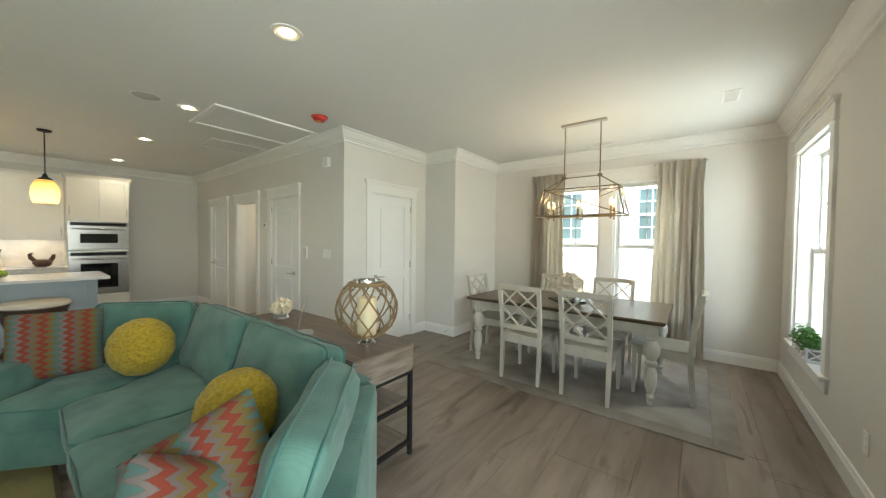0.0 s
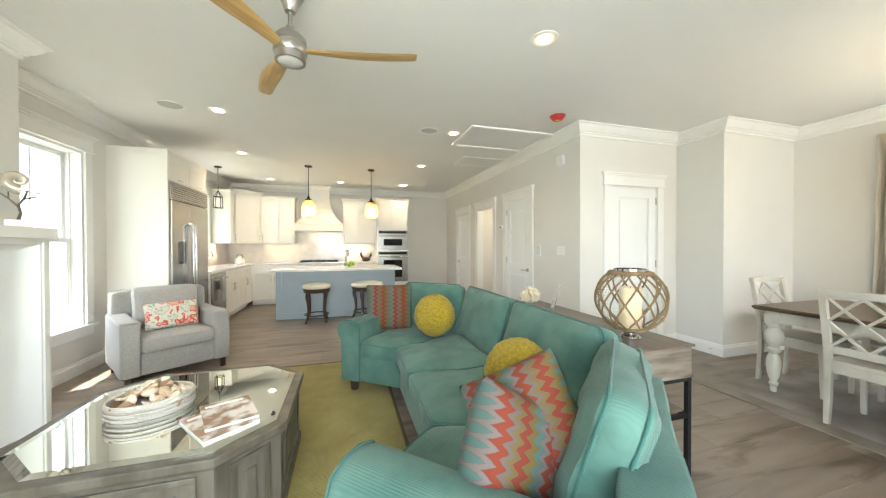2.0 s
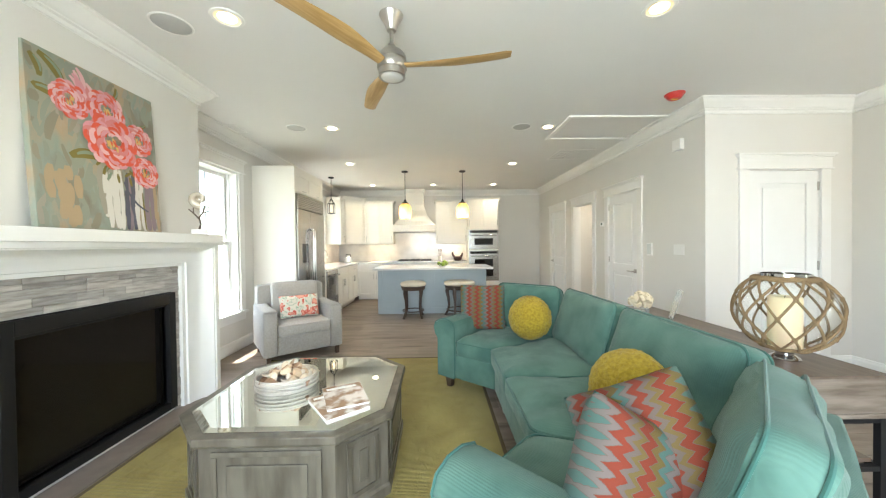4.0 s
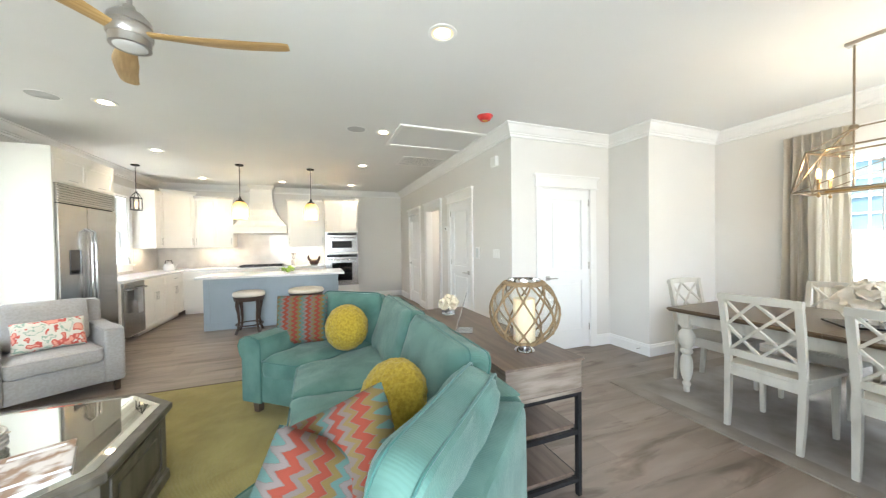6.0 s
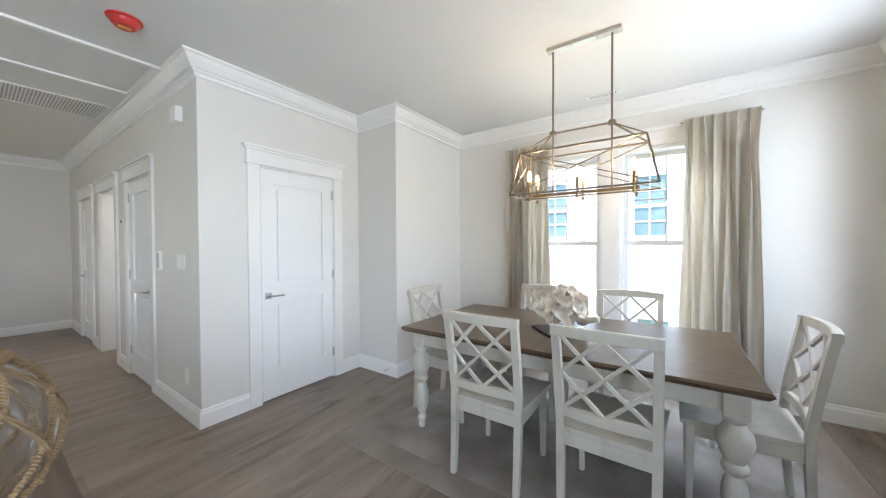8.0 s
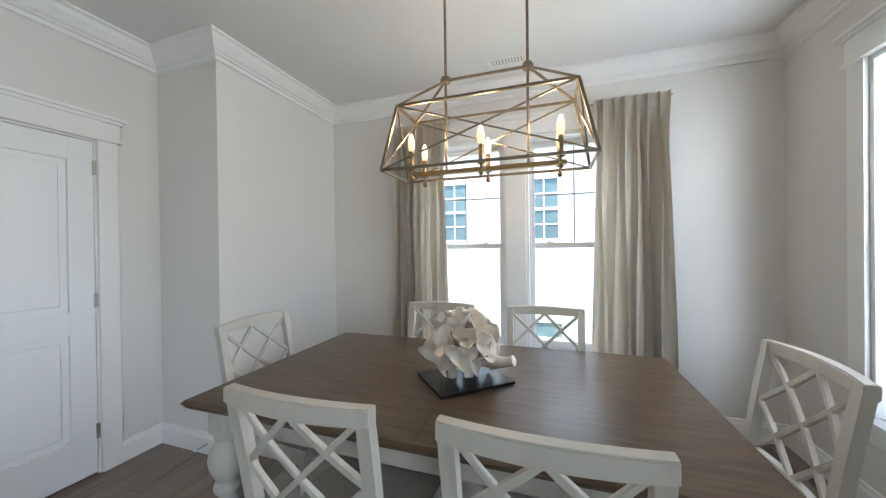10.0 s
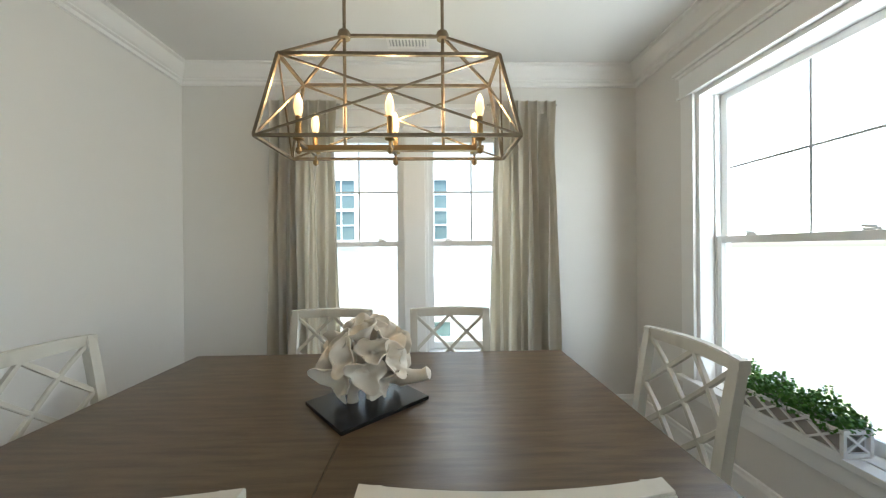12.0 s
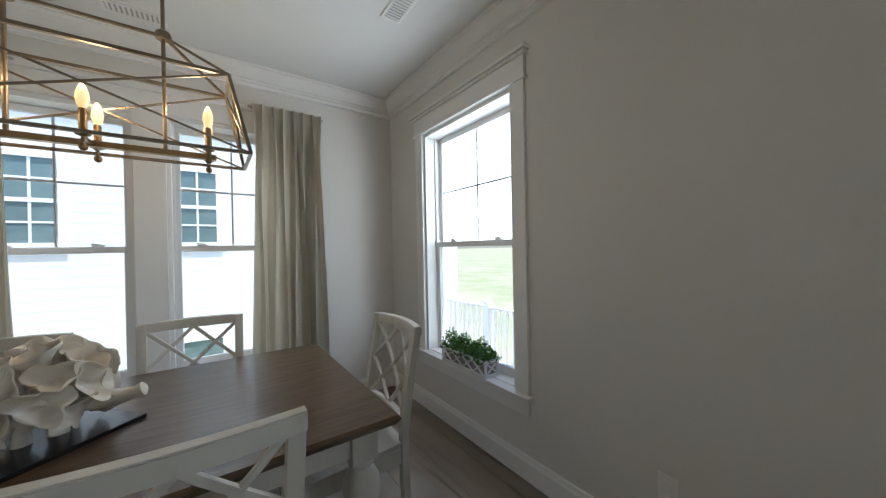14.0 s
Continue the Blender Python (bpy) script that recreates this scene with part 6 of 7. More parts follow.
cabinet("wall_cabinet", west_at(WU, 8.31), 0.27, WU - W_X - 0.002, 1.36, 2.40, [(0.0, 0.27, 1.36, 2.40, "l")], "narrow cream shaker wall cabinet beside the window", crown=True)
tower = cabinet("oven_cabinet", north_at(2.045, BY), 0.752, DB, 0, 2.41, [(0.0, 0.376, 1.72, 2.40, "l"), (0.376, 0.752, 1.72, 2.40, "r"), (0.0, 0.752, 0.1, 0.40, "h")], "cream tall cabinet holding two wall ovens", True, True)
for z0, z1, lab in ((1.20, 1.68, "stainless steel built-in microwave oven"), (0.43, 1.17, "stainless steel built-in wall oven")):
    ov = thing("wall_oven", north_at(2.035, BY - 0.001), lab, "oven", "ovens in the tall cabinet")
    w = 0.732
    part("body", boxes((0, w, 0, 0.022, z0, z1), bevel=0.003), STEEL, ov, "stainless steel front")
    part("control_panel", boxes((0.03, w - 0.03, 0.0222, 0.027, z1 - 0.075, z1 - 0.02)), BLACKGLASS, ov, "black glass control panel")
    part("window", boxes((0.14, w - 0.14, 0.0222, 0.027, z0 + 0.11, z1 - 0.21), bevel=0.002), BLACKGLASS, ov, "black glass window")
    bm = tube(bmesh.new(), [(0.05, 0.07, z1 - 0.13), (w - 0.05, 0.07, z1 - 0.13)], 0.012, 12)
    for x in (0.08, w - 0.08):
        tube(bm, [(x, 0.02, z1 - 0.13), (x, 0.07, z1 - 0.13)], 0.009, 8)
    part("handle", bm, STEEL, ov, "steel bar handle", True)

hood = thing("range_hood", pose(-0.035, N_Y - 0.002, 0), "cream painted tapered range hood", "range hood")
bm = bmesh.new()
rings = []
for hw, d, z in [(0.525, 0.56, 1.66), (0.525, 0.56, 1.82), (0.50, 0.54, 1.835), (0.42, 0.47, 1.93), (0.33, 0.40, 2.06), (0.27, 0.35, 2.19), (0.23, 0.32, 2.34), (0.22, 0.31, 2.5), (0.22, 0.31, 2.65), (0.26, 0.35, 2.72), (0.26, 0.35, H - 0.002)]:
    rings.append([bm.verts.new(p) for p in ((-hw, 0, z), (hw, 0, z), (hw, -d, z), (-hw, -d, z))])
for a, b in zip(rings, rings[1:]):
    for k in range(4):
        bm.faces.new((a[k], a[(k + 1) % 4], b[(k + 1) % 4], b[k]))
bm.faces.new(rings[0][::-1]), bm.faces.new(rings[-1])
part("body", bm, CAB, hood)
part("band", boxes((-0.535, 0.535, -0.57, 0, 1.80, 1.825), (-0.535, 0.535, -0.57, 0, 1.655, 1.68), bevel=0.003), CAB, hood)

# worktops
top = bmesh.new()
box(top, W_X + 0.002, 1.292, 8.405, N_Y - 0.002, 0.876, 0.912, 0.003)
box(top, W_X + 0.002, -1.405, 6.18, 8.404, 0.876, 0.912, 0.003)
wt = part("worktop", top, QUARTZ, None)
tagged(wt, "white quartz worktop along the kitchen walls", "worktop")
setting("backsplash_north", boxes((-2.04, 1.292, N_Y - 0.008, N_Y, 0.914, 1.40), (-0.575, 0.495, N_Y - 0.0085, N_Y, 1.40, 1.72)), TILE, "pale glossy tile backsplash")
setting("backsplash_west", boxes((W_X, W_X + 0.008, 6.2, 8.03, 0.914, 0.955), (W_X, W_X + 0.008, 8.03, N_Y - 0.009, 0.914, 1.40)), TILE, "pale glossy tile backsplash")
setting("trim_backsplash", boxes((-0.34, 0.30, N_Y - 0.016, N_Y - 0.008, 1.12, 1.135), (-0.34, 0.30, N_Y - 0.016, N_Y - 0.008, 1.42, 1.435), (-0.34, -0.325, N_Y - 0.016, N_Y - 0.008, 1.135, 1.42), (0.285, 0.30, N_Y - 0.016, N_Y - 0.008, 1.135, 1.42)), TILE, "framed tile panel over the cooktop")

# west wall: fridge in its surround, dishwasher, base units, sink
sur = thing("fridge_surround", pose(0, 0, 0), "tall cream panel cabinet round the refrigerator", "cabinet", "kitchen cabinets")
FX0, FXF = W_X + 0.002, -1.46
part("side_panel", boxes((FX0, FXF, 5.02, 5.045, 0, 2.40), bevel=0.002), CAB, sur)
part("side_panel", boxes((FX0, FXF, 6.135, 6.16, 0, 2.40), bevel=0.002), CAB, sur)
part("top_cabinet", boxes((FX0, FXF - 0.02, 5.046, 6.134, 2.09, 2.40), bevel=0.002), CAB, sur)
for y in (5.59, 6.134):
    f = part("door", shaker(0.54, 0.29, 0.05), CAB, sur, m=west_at(FXF - 0.02, y) @ pose(0, 0, 2.10))
    part("handle", tube(bmesh.new(), [(0.2, 0.04, 0.03), (0.34, 0.04, 0.03)], 0.005, 8), NICKEL, f, "satin nickel bar pull", True)
part("cornice", sweep([(FX0, 6.16), (FXF, 6.16), (FXF, 5.02), (FX0, 5.02)], [(0, 2.39), (-0.012, 2.39), (-0.02, 2.415), (-0.042, 2.445), (-0.042, 2.455), (0, 2.455)]), CAB, sur)
fr = thing("refrigerator", west_at(-1.47, 6.13), "stainless steel built-in side-by-side refrigerator", "refrigerator")
part("body", boxes((0.004, 1.08, -0.55, 0, 0.0, 2.08)), BLACK, fr, "dark body")
part("door", boxes((0.006, 0.60, 0, 0.035, 0.12, 1.86), bevel=0.004), STEEL, fr, "stainless steel door")
part("door", boxes((0.606, 1.078, 0, 0.035, 0.12, 1.86), bevel=0.004), STEEL, fr, "stainless steel door")
part("grille", boxes((0.006, 1.078, 0, 0.03, 1.87, 2.08), *[(0.02, 1.064, 0.03, 0.04, 1.885 + 0.027 * k, 1.9 + 0.027 * k) for k in range(7)], bevel=0.002), STEEL, fr, "louvred steel grille")
part("toe_plate", boxes((0.006, 1.078, 0, 0.01, 0.0, 0.11)), STEEL, fr)
part("dispenser", boxes((0.72, 0.92, 0.0352, 0.04, 1.08, 1.36), bevel=0.002), BLACKGLASS, fr, "black water dispenser")
for x in (0.565, 0.642):
    bm = tube(bmesh.new(), [(x, 0.035, 0.55), (x, 0.085, 0.58), (x, 0.09, 0.8), (x, 0.09, 1.4), (x, 0.085, 1.56), (x, 0.035, 1.6)], 0.013, 12)
    part("handle", bm, CHROME, fr, "steel bar handle", True)
dw = thing("dishwasher", west_at(WY, 6.80), "stainless steel dishwasher with a towel on its bar", "dishwasher")
part("body", boxes((0.004, 0.6, -0.55, 0, 0.1, 0.874)), BLACK, dw)
part("door", boxes((0.004, 0.6, 0.0, 0.025, 0.1, 0.874), bevel=0.003), STEEL, dw, "stainless steel door")
part("handle", tube(bmesh.new(), [(0.05, 0.02, 0.78), (0.05, 0.07, 0.78), (0.55, 0.07, 0.78), (0.55, 0.02, 0.78)], 0.011, 10), STEEL, dw, "steel bar handle", True)
tw = thing("dish_towel", west_at(WY, 6.80), "white and grey dish towel hanging from the dishwasher bar", "towel")
bm = bmesh.new()
fs = []
for sgn, zl in ((1, 0.42), (-1, 0.6)):
    prev = None
    for k in range(9):
        row = [bm.verts.new((0.22 + 0.16 * i / 8, 0.07 + sgn * (0.014 + 0.006 * math.sin(i * 1.6 + k * 0.3)), 0.793 - (0.793 - zl) * k / 8)) for i in range(9)]
        if prev:
            for i in range(8):
                fs.append(bm.faces.new((prev[i], prev[i + 1], row[i + 1], row[i])))
        else:
            if sgn > 0:
                keep = row
            else:
                for i in range(8):
                    fs.append(bm.faces.new((keep[i], keep[i + 1], row[i + 1], row[i])))
        prev = row
bmesh.ops.solidify(bm, geom=fs, thickness=0.002)
part("cloth", bm, mat("towel_cloth", (0.62, 0.61, 0.6), 0.9, color2=(0.25, 0.25, 0.26), scale=22, stretch=(1, 1, 0.02), ramp=(0.55, 0.6)), tw, smooth=True)
cabinet("base_cabinet", west_at(WY, 7.60), 0.80, WY - W_X - 0.002, 0, 0.875, [(0, 0.8, 0.70, 0.875, ""), (0, 0.4, 0.1, 0.70, "R"), (0.4, 0.8, 0.1, 0.70, "L")], "cream shaker sink cabinet", True)
cabinet("base_cabinet", west_at(WY, 8.40), 0.80, WY - W_X - 0.002, 0, 0.875, [(0, 0.8, 0.70, 0.875, "h"), (0, 0.4, 0.1, 0.70, "R"), (0.4, 0.8, 0.1, 0.70, "L")], "cream shaker base cabinet beside the sink", True)
cabinet("base_cabinet", west_at(WY, 6.195), 0.03, WY - W_X - 0.002, 0, 0.875, [], "narrow cream filler panel beside the refrigerator", True)
fau = thing("faucet", pose(-1.93, 7.2, 0.913), "chrome gooseneck kitchen faucet on the worktop", "faucet")
part("spout", tube(bmesh.new(), [(0, 0, 0), (0, 0, 0.25)] + [(0.09 - 0.09 * math.cos(a * math.pi / 8), 0, 0.25 + 0.09 * math.sin(a * math.pi / 8)) for a in range(1, 9)] + [(0.18, 0, 0.2)], 0.012, 10), CHROME, fau, smooth=True)
part("lever", tube(bmesh.new(), [(0, 0.02, 0.06), (0, 0.07, 0.1)], 0.007, 8), CHROME, fau, smooth=True)

# cooktop and worktop things
ck = thing("cooktop", pose(-0.03, 8.68, 0.913), "black gas cooktop with cast-iron grates and steel trim", "cooktop")
part("tray", boxes((-0.45, 0.45, -0.25, 0.25, 0, 0.02), bevel=0.004), STEEL, ck, "stainless steel tray")
for k in range(3):
    x = -0.28 + 0.28 * k
    bm = boxes((x - 0.13, x + 0.13, -0.22, -0.205, 0.0205, 0.05), (x - 0.13, x + 0.13, 0.205, 0.22, 0.0205, 0.05), (x - 0.13, x - 0.115, -0.205, 0.205, 0.0205, 0.05), (x + 0.115, x + 0.13, -0.205, 0.205, 0.0205, 0.05),
               (x - 0.115, x + 0.115, -0.008, 0.008, 0.035, 0.05), (x - 0.008, x + 0.008, -0.205, -0.008, 0.035, 0.05), (x - 0.008, x + 0.008, 0.008, 0.205, 0.035, 0.05))
    part("grate", bm, BLACK, ck, "black cast-iron grate")
roo = thing("rooster_figurine", pose(1.05, 8.78, 0.913), "dark rooster figurine bowl on the worktop", "figurine")
DARKC = mat("dark_ceramic", (0.03, 0.022, 0.02), 0.4, color2=(0.09, 0.03, 0.02), scale=20)
bm = lathe([(0.04, 0), (0.08, 0.01), (0.11, 0.06), (0.1, 0.1), (0.05, 0.12)], 18)
tube(bm, [(0.07, 0, 0.08), (0.11, 0, 0.14), (0.12, 0, 0.19), (0.14, 0, 0.2)], [0.035, 0.028, 0.022, 0.006], 10)
tube(bm, [(-0.07, 0, 0.09), (-0.12, 0, 0.15), (-0.13, 0, 0.21), (-0.10, 0, 0.23)], [0.03, 0.03, 0.022, 0.01], 10)
part("body", bm, DARKC, roo, smooth=True)
ute = thing("utensil_crock", pose(0.60, 8.85, 0.913), "small crock with dark wooden utensils", "crock")
part("crock", lathe([(0.04, 0), (0.05, 0.01), (0.05, 0.13), (0.044, 0.13), (0.044, 0.02), (0.001, 0.015)], 20), CAB, ute, smooth=True)
for k, (dx, dy) in enumerate(((0.02, 0.01), (-0.02, 0.015), (0.0, -0.02))):
    part("utensil", tube(bmesh.new(), [(dx * 0.4, dy * 0.4, 0.02), (dx * 1.5, dy * 1.5, 0.24), (dx * 1.8, dy * 1.8, 0.29)], [0.005, 0.006, 0.018], 8, flat=0.5), DARKWOOD, ute, smooth=True)
pot = thing("kettle", pose(-1.62, 8.35, 0.913), "white kettle with a dark handle on the worktop", "kettle")
part("body", lathe([(0.07, 0), (0.09, 0.01), (0.095, 0.07), (0.07, 0.13), (0.03, 0.15), (0.012, 0.17)], 24), mat("white_enamel", (0.7, 0.68, 0.64), 0.2), pot, smooth=True)
part("handle", tube(bmesh.new(), [(0.06, 0, 0.13), (0.05, 0, 0.2), (-0.05, 0, 0.2), (-0.06, 0, 0.13)], 0.008, 8), BLACK, pot, "dark handle", True)
part("spout", tube(bmesh.new(), [(0.08, 0, 0.06), (0.13, 0, 0.12), (0.15, 0, 0.13)], [0.02, 0.012, 0.009], 8), bpy.data.materials["white_enamel"], pot, smooth=True)
bo = thing("fruit_bowl", pose(0.62, 6.75, 0.901), "low glass bowl of green apples on the island", "bowl")
part("bowl", lathe([(0.05, 0), (0.06, 0.004), (0.11, 0.05), (0.13, 0.075), (0.125, 0.075), (0.105, 0.052), (0.055, 0.01), (0.001, 0.008)], 28), CLEAR, bo, "clear glass bowl", True)
GREENA = mat("green_apple", (0.24, 0.40, 0.03), 0.3, color2=(0.36, 0.48, 0.06), scale=8)
apple_prof = [(0.004, 0.008), (0.018, 0.0), (0.033, 0.014), (0.039, 0.036), (0.034, 0.058), (0.018, 0.068), (0.004, 0.06)]
for k, (dx, dy, dz) in enumerate(((0, 0, 0.012), (0.075, 0.01, 0.03), (-0.07, 0.02, 0.03), (0.01, 0.075, 0.03), (0.0, -0.075, 0.03), (0.03, 0.02, 0.075))):
    tagged(part("apple", lathe(apple_prof, 16), GREENA, None, smooth=True, m=pose(0.62 + dx, 6.75 + dy, 0.901 + dz, 12 * k, 9 * k, 0)), "green apple in the glass bowl", "apple", "apples in the bowl")

# island
isl = thing("kitchen_island", pose(0, 0, 0), "blue-grey panelled kitchen island", "island")
IX0, IX1, IY0, IY1, IZ = -0.62, 1.47, 6.70, 7.36, 0.862
part("body", boxes((IX0 + 0.02, IX1 - 0.02, IY0 + 0.015, IY1, 0, IZ)), ISLAND, isl)
part("base_trim", boxes((IX0, IX1, IY0, IY0 + 0.015, 0, 0.11), (IX0, IX0 + 0.02, IY0 + 0.015, IY1, 0, 0.11), (IX1 - 0.02, IX1, IY0 + 0.015, IY1, 0, 0.11), bevel=0.003), ISLAND, isl)
for x0, x1 in ((IX0, IX0 + 0.09), (0.38, 0.47), (IX1 - 0.09, IX1)):
    part("stile", boxes((x0, x1, IY0 - 0.001, IY0 + 0.015, 0.1105, IZ), bevel=0.002), ISLAND, isl)
part("top_rail", boxes((IX0 + 0.091, IX1 - 0.091, IY0, IY0 + 0.014, IZ - 0.09, IZ), bevel=0.002), ISLAND, isl)
part("end_panel", boxes((IX1 - 0.02, IX1, IY0 + 0.016, IY1, 0.111, IZ), bevel=0.002), ISLAND, isl)
part("end_panel", boxes((IX0, IX0 + 0.02, IY0 + 0.016, IY1, 0.111, IZ), bevel=0.002), ISLAND, isl)
wt = part("island_worktop", boxes((-0.66, 1.56, 6.42, 7.42, IZ + 0.0005, 0.9), bevel=0.003), QUARTZ, None)
tagged(wt, "white quartz worktop on the island", "worktop")


def bar_stool(m):
    s = thing("bar_stool", m, "dark wooden counter stool with a round cream cushion", "stool", "stools at the island")
    part("seat", lathe([(0.001, 0.58), (0.175, 0.58), (0.19, 0.595), (0.192, 0.62), (0.18, 0.645), (0.13, 0.66), (0.001, 0.665)], 32), mat("cream_upholstery", (0.66, 0.60, 0.50), 0.85, bump=0.2, bump_scale=200) if "cream_upholstery" not in bpy.data.materials else bpy.data.materials["cream_upholstery"], s, "cream upholstered round seat", True)
    part("seat_ring", lathe([(0.165, 0.51), (0.172, 0.51), (0.18, 0.55), (0.185, 0.579), (0.165, 0.579)], 32), DARKWOOD, s, "dark wooden apron", True)
    for k in range(4):
        a = math.pi / 4 + k * math.pi / 2
        c, sn = math.cos(a), math.sin(a)
        pts = [(0.155, 0.55), (0.168, 0.45), (0.15, 0.33), (0.142, 0.2), (0.155, 0.1), (0.185, 0.02), (0.192, 0.0)]
        part("leg", tube(bmesh.new(), [(r * c, r * sn, z) for r, z in pts], [0.022, 0.024, 0.018, 0.015, 0.015, 0.016, 0.017], 8), DARKWOOD, s, "dark curved wooden leg", True)
    part("foot_ring", tube(bmesh.new(), [(0.155 * math.cos(k * math.pi / 16), 0.155 * math.sin(k * math.pi / 16), 0.13) for k in range(32)], 0.011, 8, True), DARKWOOD, s, "dark wooden foot ring", True)
    return s


st = bar_stool(pose(0.08, 6.40, 0) @ Matrix.Diagonal((1.22, 1.22, 1, 1)))
copy_thing(st, pose(0.93, 6.44, 0, 0, 0, 20) @ Matrix.Diagonal((1.22, 1.22, 1, 1)))

# pendants over the island
AMBER = bpy.data.materials.new("amber_seeded_glass")
AMBER.use_nodes = True
_n, _l = AMBER.node_tree.nodes, AMBER.node_tree.links
_t, _s, _x = _n.new("ShaderNodeBsdfTransparent"), _n.new("ShaderNodeBsdfTranslucent"), _n.new("ShaderNodeMixShader")
_z, _q = _n.new("ShaderNodeTexVoronoi"), _n.new("ShaderNodeValToRGB")
_z.inputs["Scale"].default_value = 60
_l.new(_z.outputs["Distance"], _q.inputs[0])
_q.color_ramp.elements[0].color, _q.color_ramp.elements[1].color = (1.0, 0.80, 0.42, 1), (0.92, 0.58, 0.20, 1)
_l.new(_q.outputs[0], _s.inputs[0])
_t.inputs[0].default_value, _x.inputs[0].default_value = (0.98, 0.80, 0.48, 1), 0.6
_l.new(_t.outputs[0], _x.inputs[1]), _l.new(_s.outputs[0], _x.inputs[2]), _l.new(_x.outputs[0], _n["Material Output"].inputs[0])
for px in (-0.08, 1.03):
    pd = thing("pendant_light", pose(px, 6.75, 0), "lit amber glass jar pendant on a dark stem", "pendant light", "pendants over the island")
    part("canopy", lathe([(0.012, H - 0.03), (0.06, H - 0.022), (0.065, H - 0.0005)], 24), BLACK, pd, "dark metal canopy", True)
    part("stem", tube(bmesh.new(), [(0, 0, 2.15), (0, 0, H - 0.02)], 0.006, 8), BLACK, pd, smooth=True)
    part("cap", lathe([(0.07, 2.12), (0.06, 2.145), (0.03, 2.16), (0.015, 2.20), (0.006, 2.22)], 24), BLACK, pd, "dark metal cap", True)
    part("shade", lathe([(0.098, 1.83), (0.112, 1.86), (0.122, 1.95), (0.116, 2.04), (0.09, 2.10), (0.068, 2.125)], 32, False), AMBER, pd, "amber seeded glass shade, lit", True)
    part("bulb", lathe([(0.012, 2.08), (0.03, 2.04), (0.036, 2.0), (0.026, 1.965), (0.004, 1.95)], 16), BULB, pd, "lit bulb", True)
    lamp = new("pendant_bulb", bpy.data.lights.new("pendant_bulb", "POINT"))
    lamp.data.energy, lamp.data.color, lamp.data.shadow_soft_size = 1.1, WARM, 0.04
    lamp.location = (px, 6.75, 1.91)
sl = thing("lantern_pendant", pose(-1.66, 7.25, 0), "small black lantern pendant over the sink", "pendant light")
part("canopy", lathe([(0.012, H - 0.03), (0.055, H - 0.02), (0.06, H - 0.0005)], 20), BLACK, sl, smooth=True)
part("stem", tube(bmesh.new(), [(0, 0, 2.3), (0, 0, H - 0.02)], 0.005, 8), BLACK, sl, smooth=True)
bm = bmesh.new()
for i, j in ((-1, -1), (1, -1), (1, 1), (-1, 1)):
    bar(bm, (i * 0.055, j * 0.055, 2.0), (i * 0.055, j * 0.055, 2.2), 0.01)
    bar(bm, (i * 0.055, j * 0.055, 2.2), (0, 0, 2.31), 0.008)
for z in (2.0, 2.2):
    for a, b in (((-1, -1), (1, -1)), ((1, -1), (1, 1)), ((1, 1), (-1, 1)), ((-1, 1), (-1, -1))):
        bar(bm, (a[0] * 0.055, a[1] * 0.055, z), (b[0] * 0.055, b[1] * 0.055, z), 0.01)
part("cage", bm, BLACK, sl, "black metal cage")
part("bulb", lathe([(0.01, 2.03), (0.022, 2.07), (0.025, 2.1), (0.012, 2.15)], 14), BULB, sl, "lit bulb", True)

# under-cabinet and hood lights
for x, y, w in ((0.9, 8.86, 0.6), (-0.93, 8.86, 0.6), (-0.03, 8.75, 0.5)):
    area_lamp("under_cabinet_light", (x, y, 1.35 if abs(x) > 0.1 else 1.64), (x, y + 0.02, 0.9), w, 0.05, 0.36, WARM)
lampw = area_lamp("under_cabinet_light", (-1.9, 8.17, 1.35), (-1.91, 8.17, 0.9), 0.05, 0.24, 0.3, WARM)

# ---- ceiling fittings ----
# lamplight on the reflector is put in as warm colour and weak emission
BAFFLE = mat("self_glowing_reflector", (0.85, 0.74, 0.52), 0.35, emit=(1.0, 0.72, 0.36), strength=0.10)
CANGLOW = mat("downlight_lens", (1, 0.95, 0.85), 0.4, emit=(1.0, 0.86, 0.66), strength=3.2)
# the last one, in the passage, is unseen and added to brighten the opening
for x, y in ((1.90, 2.37), (1.90, 4.39), (1.88, 6.2), (1.88, 8.2), (-0.76, 2.46), (-0.73, 4.40), (-0.98, 6.15), (0.45, 8.2), (-0.98, 8.2), (3.95, 6.45)):
    d = thing("downlight", pose(x, y, H), "round recessed ceiling downlight, switched on", "downlight", "recessed downlights")
    part("trim_ring", lathe([(0.072, -0.001), (0.074, -0.006), (0.092, -0.006), (0.096, -0.0005)], 32, False), TRIM, d, smooth=True)
    part("baffle", lathe([(0.052, -0.002), (0.0725, -0.004)], 32, False), BAFFLE, d, "inner reflector with a warm glow of its own", True)
    part("lens", lathe([(0.001, -0.006), (0.03, -0.005), (0.052, -0.0022)], 32, False), CANGLOW, d, "glowing lens", True)
    lamp = new("downlight_lamp", bpy.data.lights.new("downlight_lamp", "AREA"))
    lamp.data.shape, lamp.data.size, lamp.data.energy, lamp.data.color = "DISK", 0.13, 0.75, (1.0, 0.85, 0.66)
    lamp.data.spread = radians(120)
    if y > 6:
        lamp.data.energy = 0.8
    # stronger for the added passage lamp
    if x > 3:
        lamp.data.energy = 1.6
    lamp.matrix_world = look((x, y, H - 0.012), (x, y + 0.001, 0))
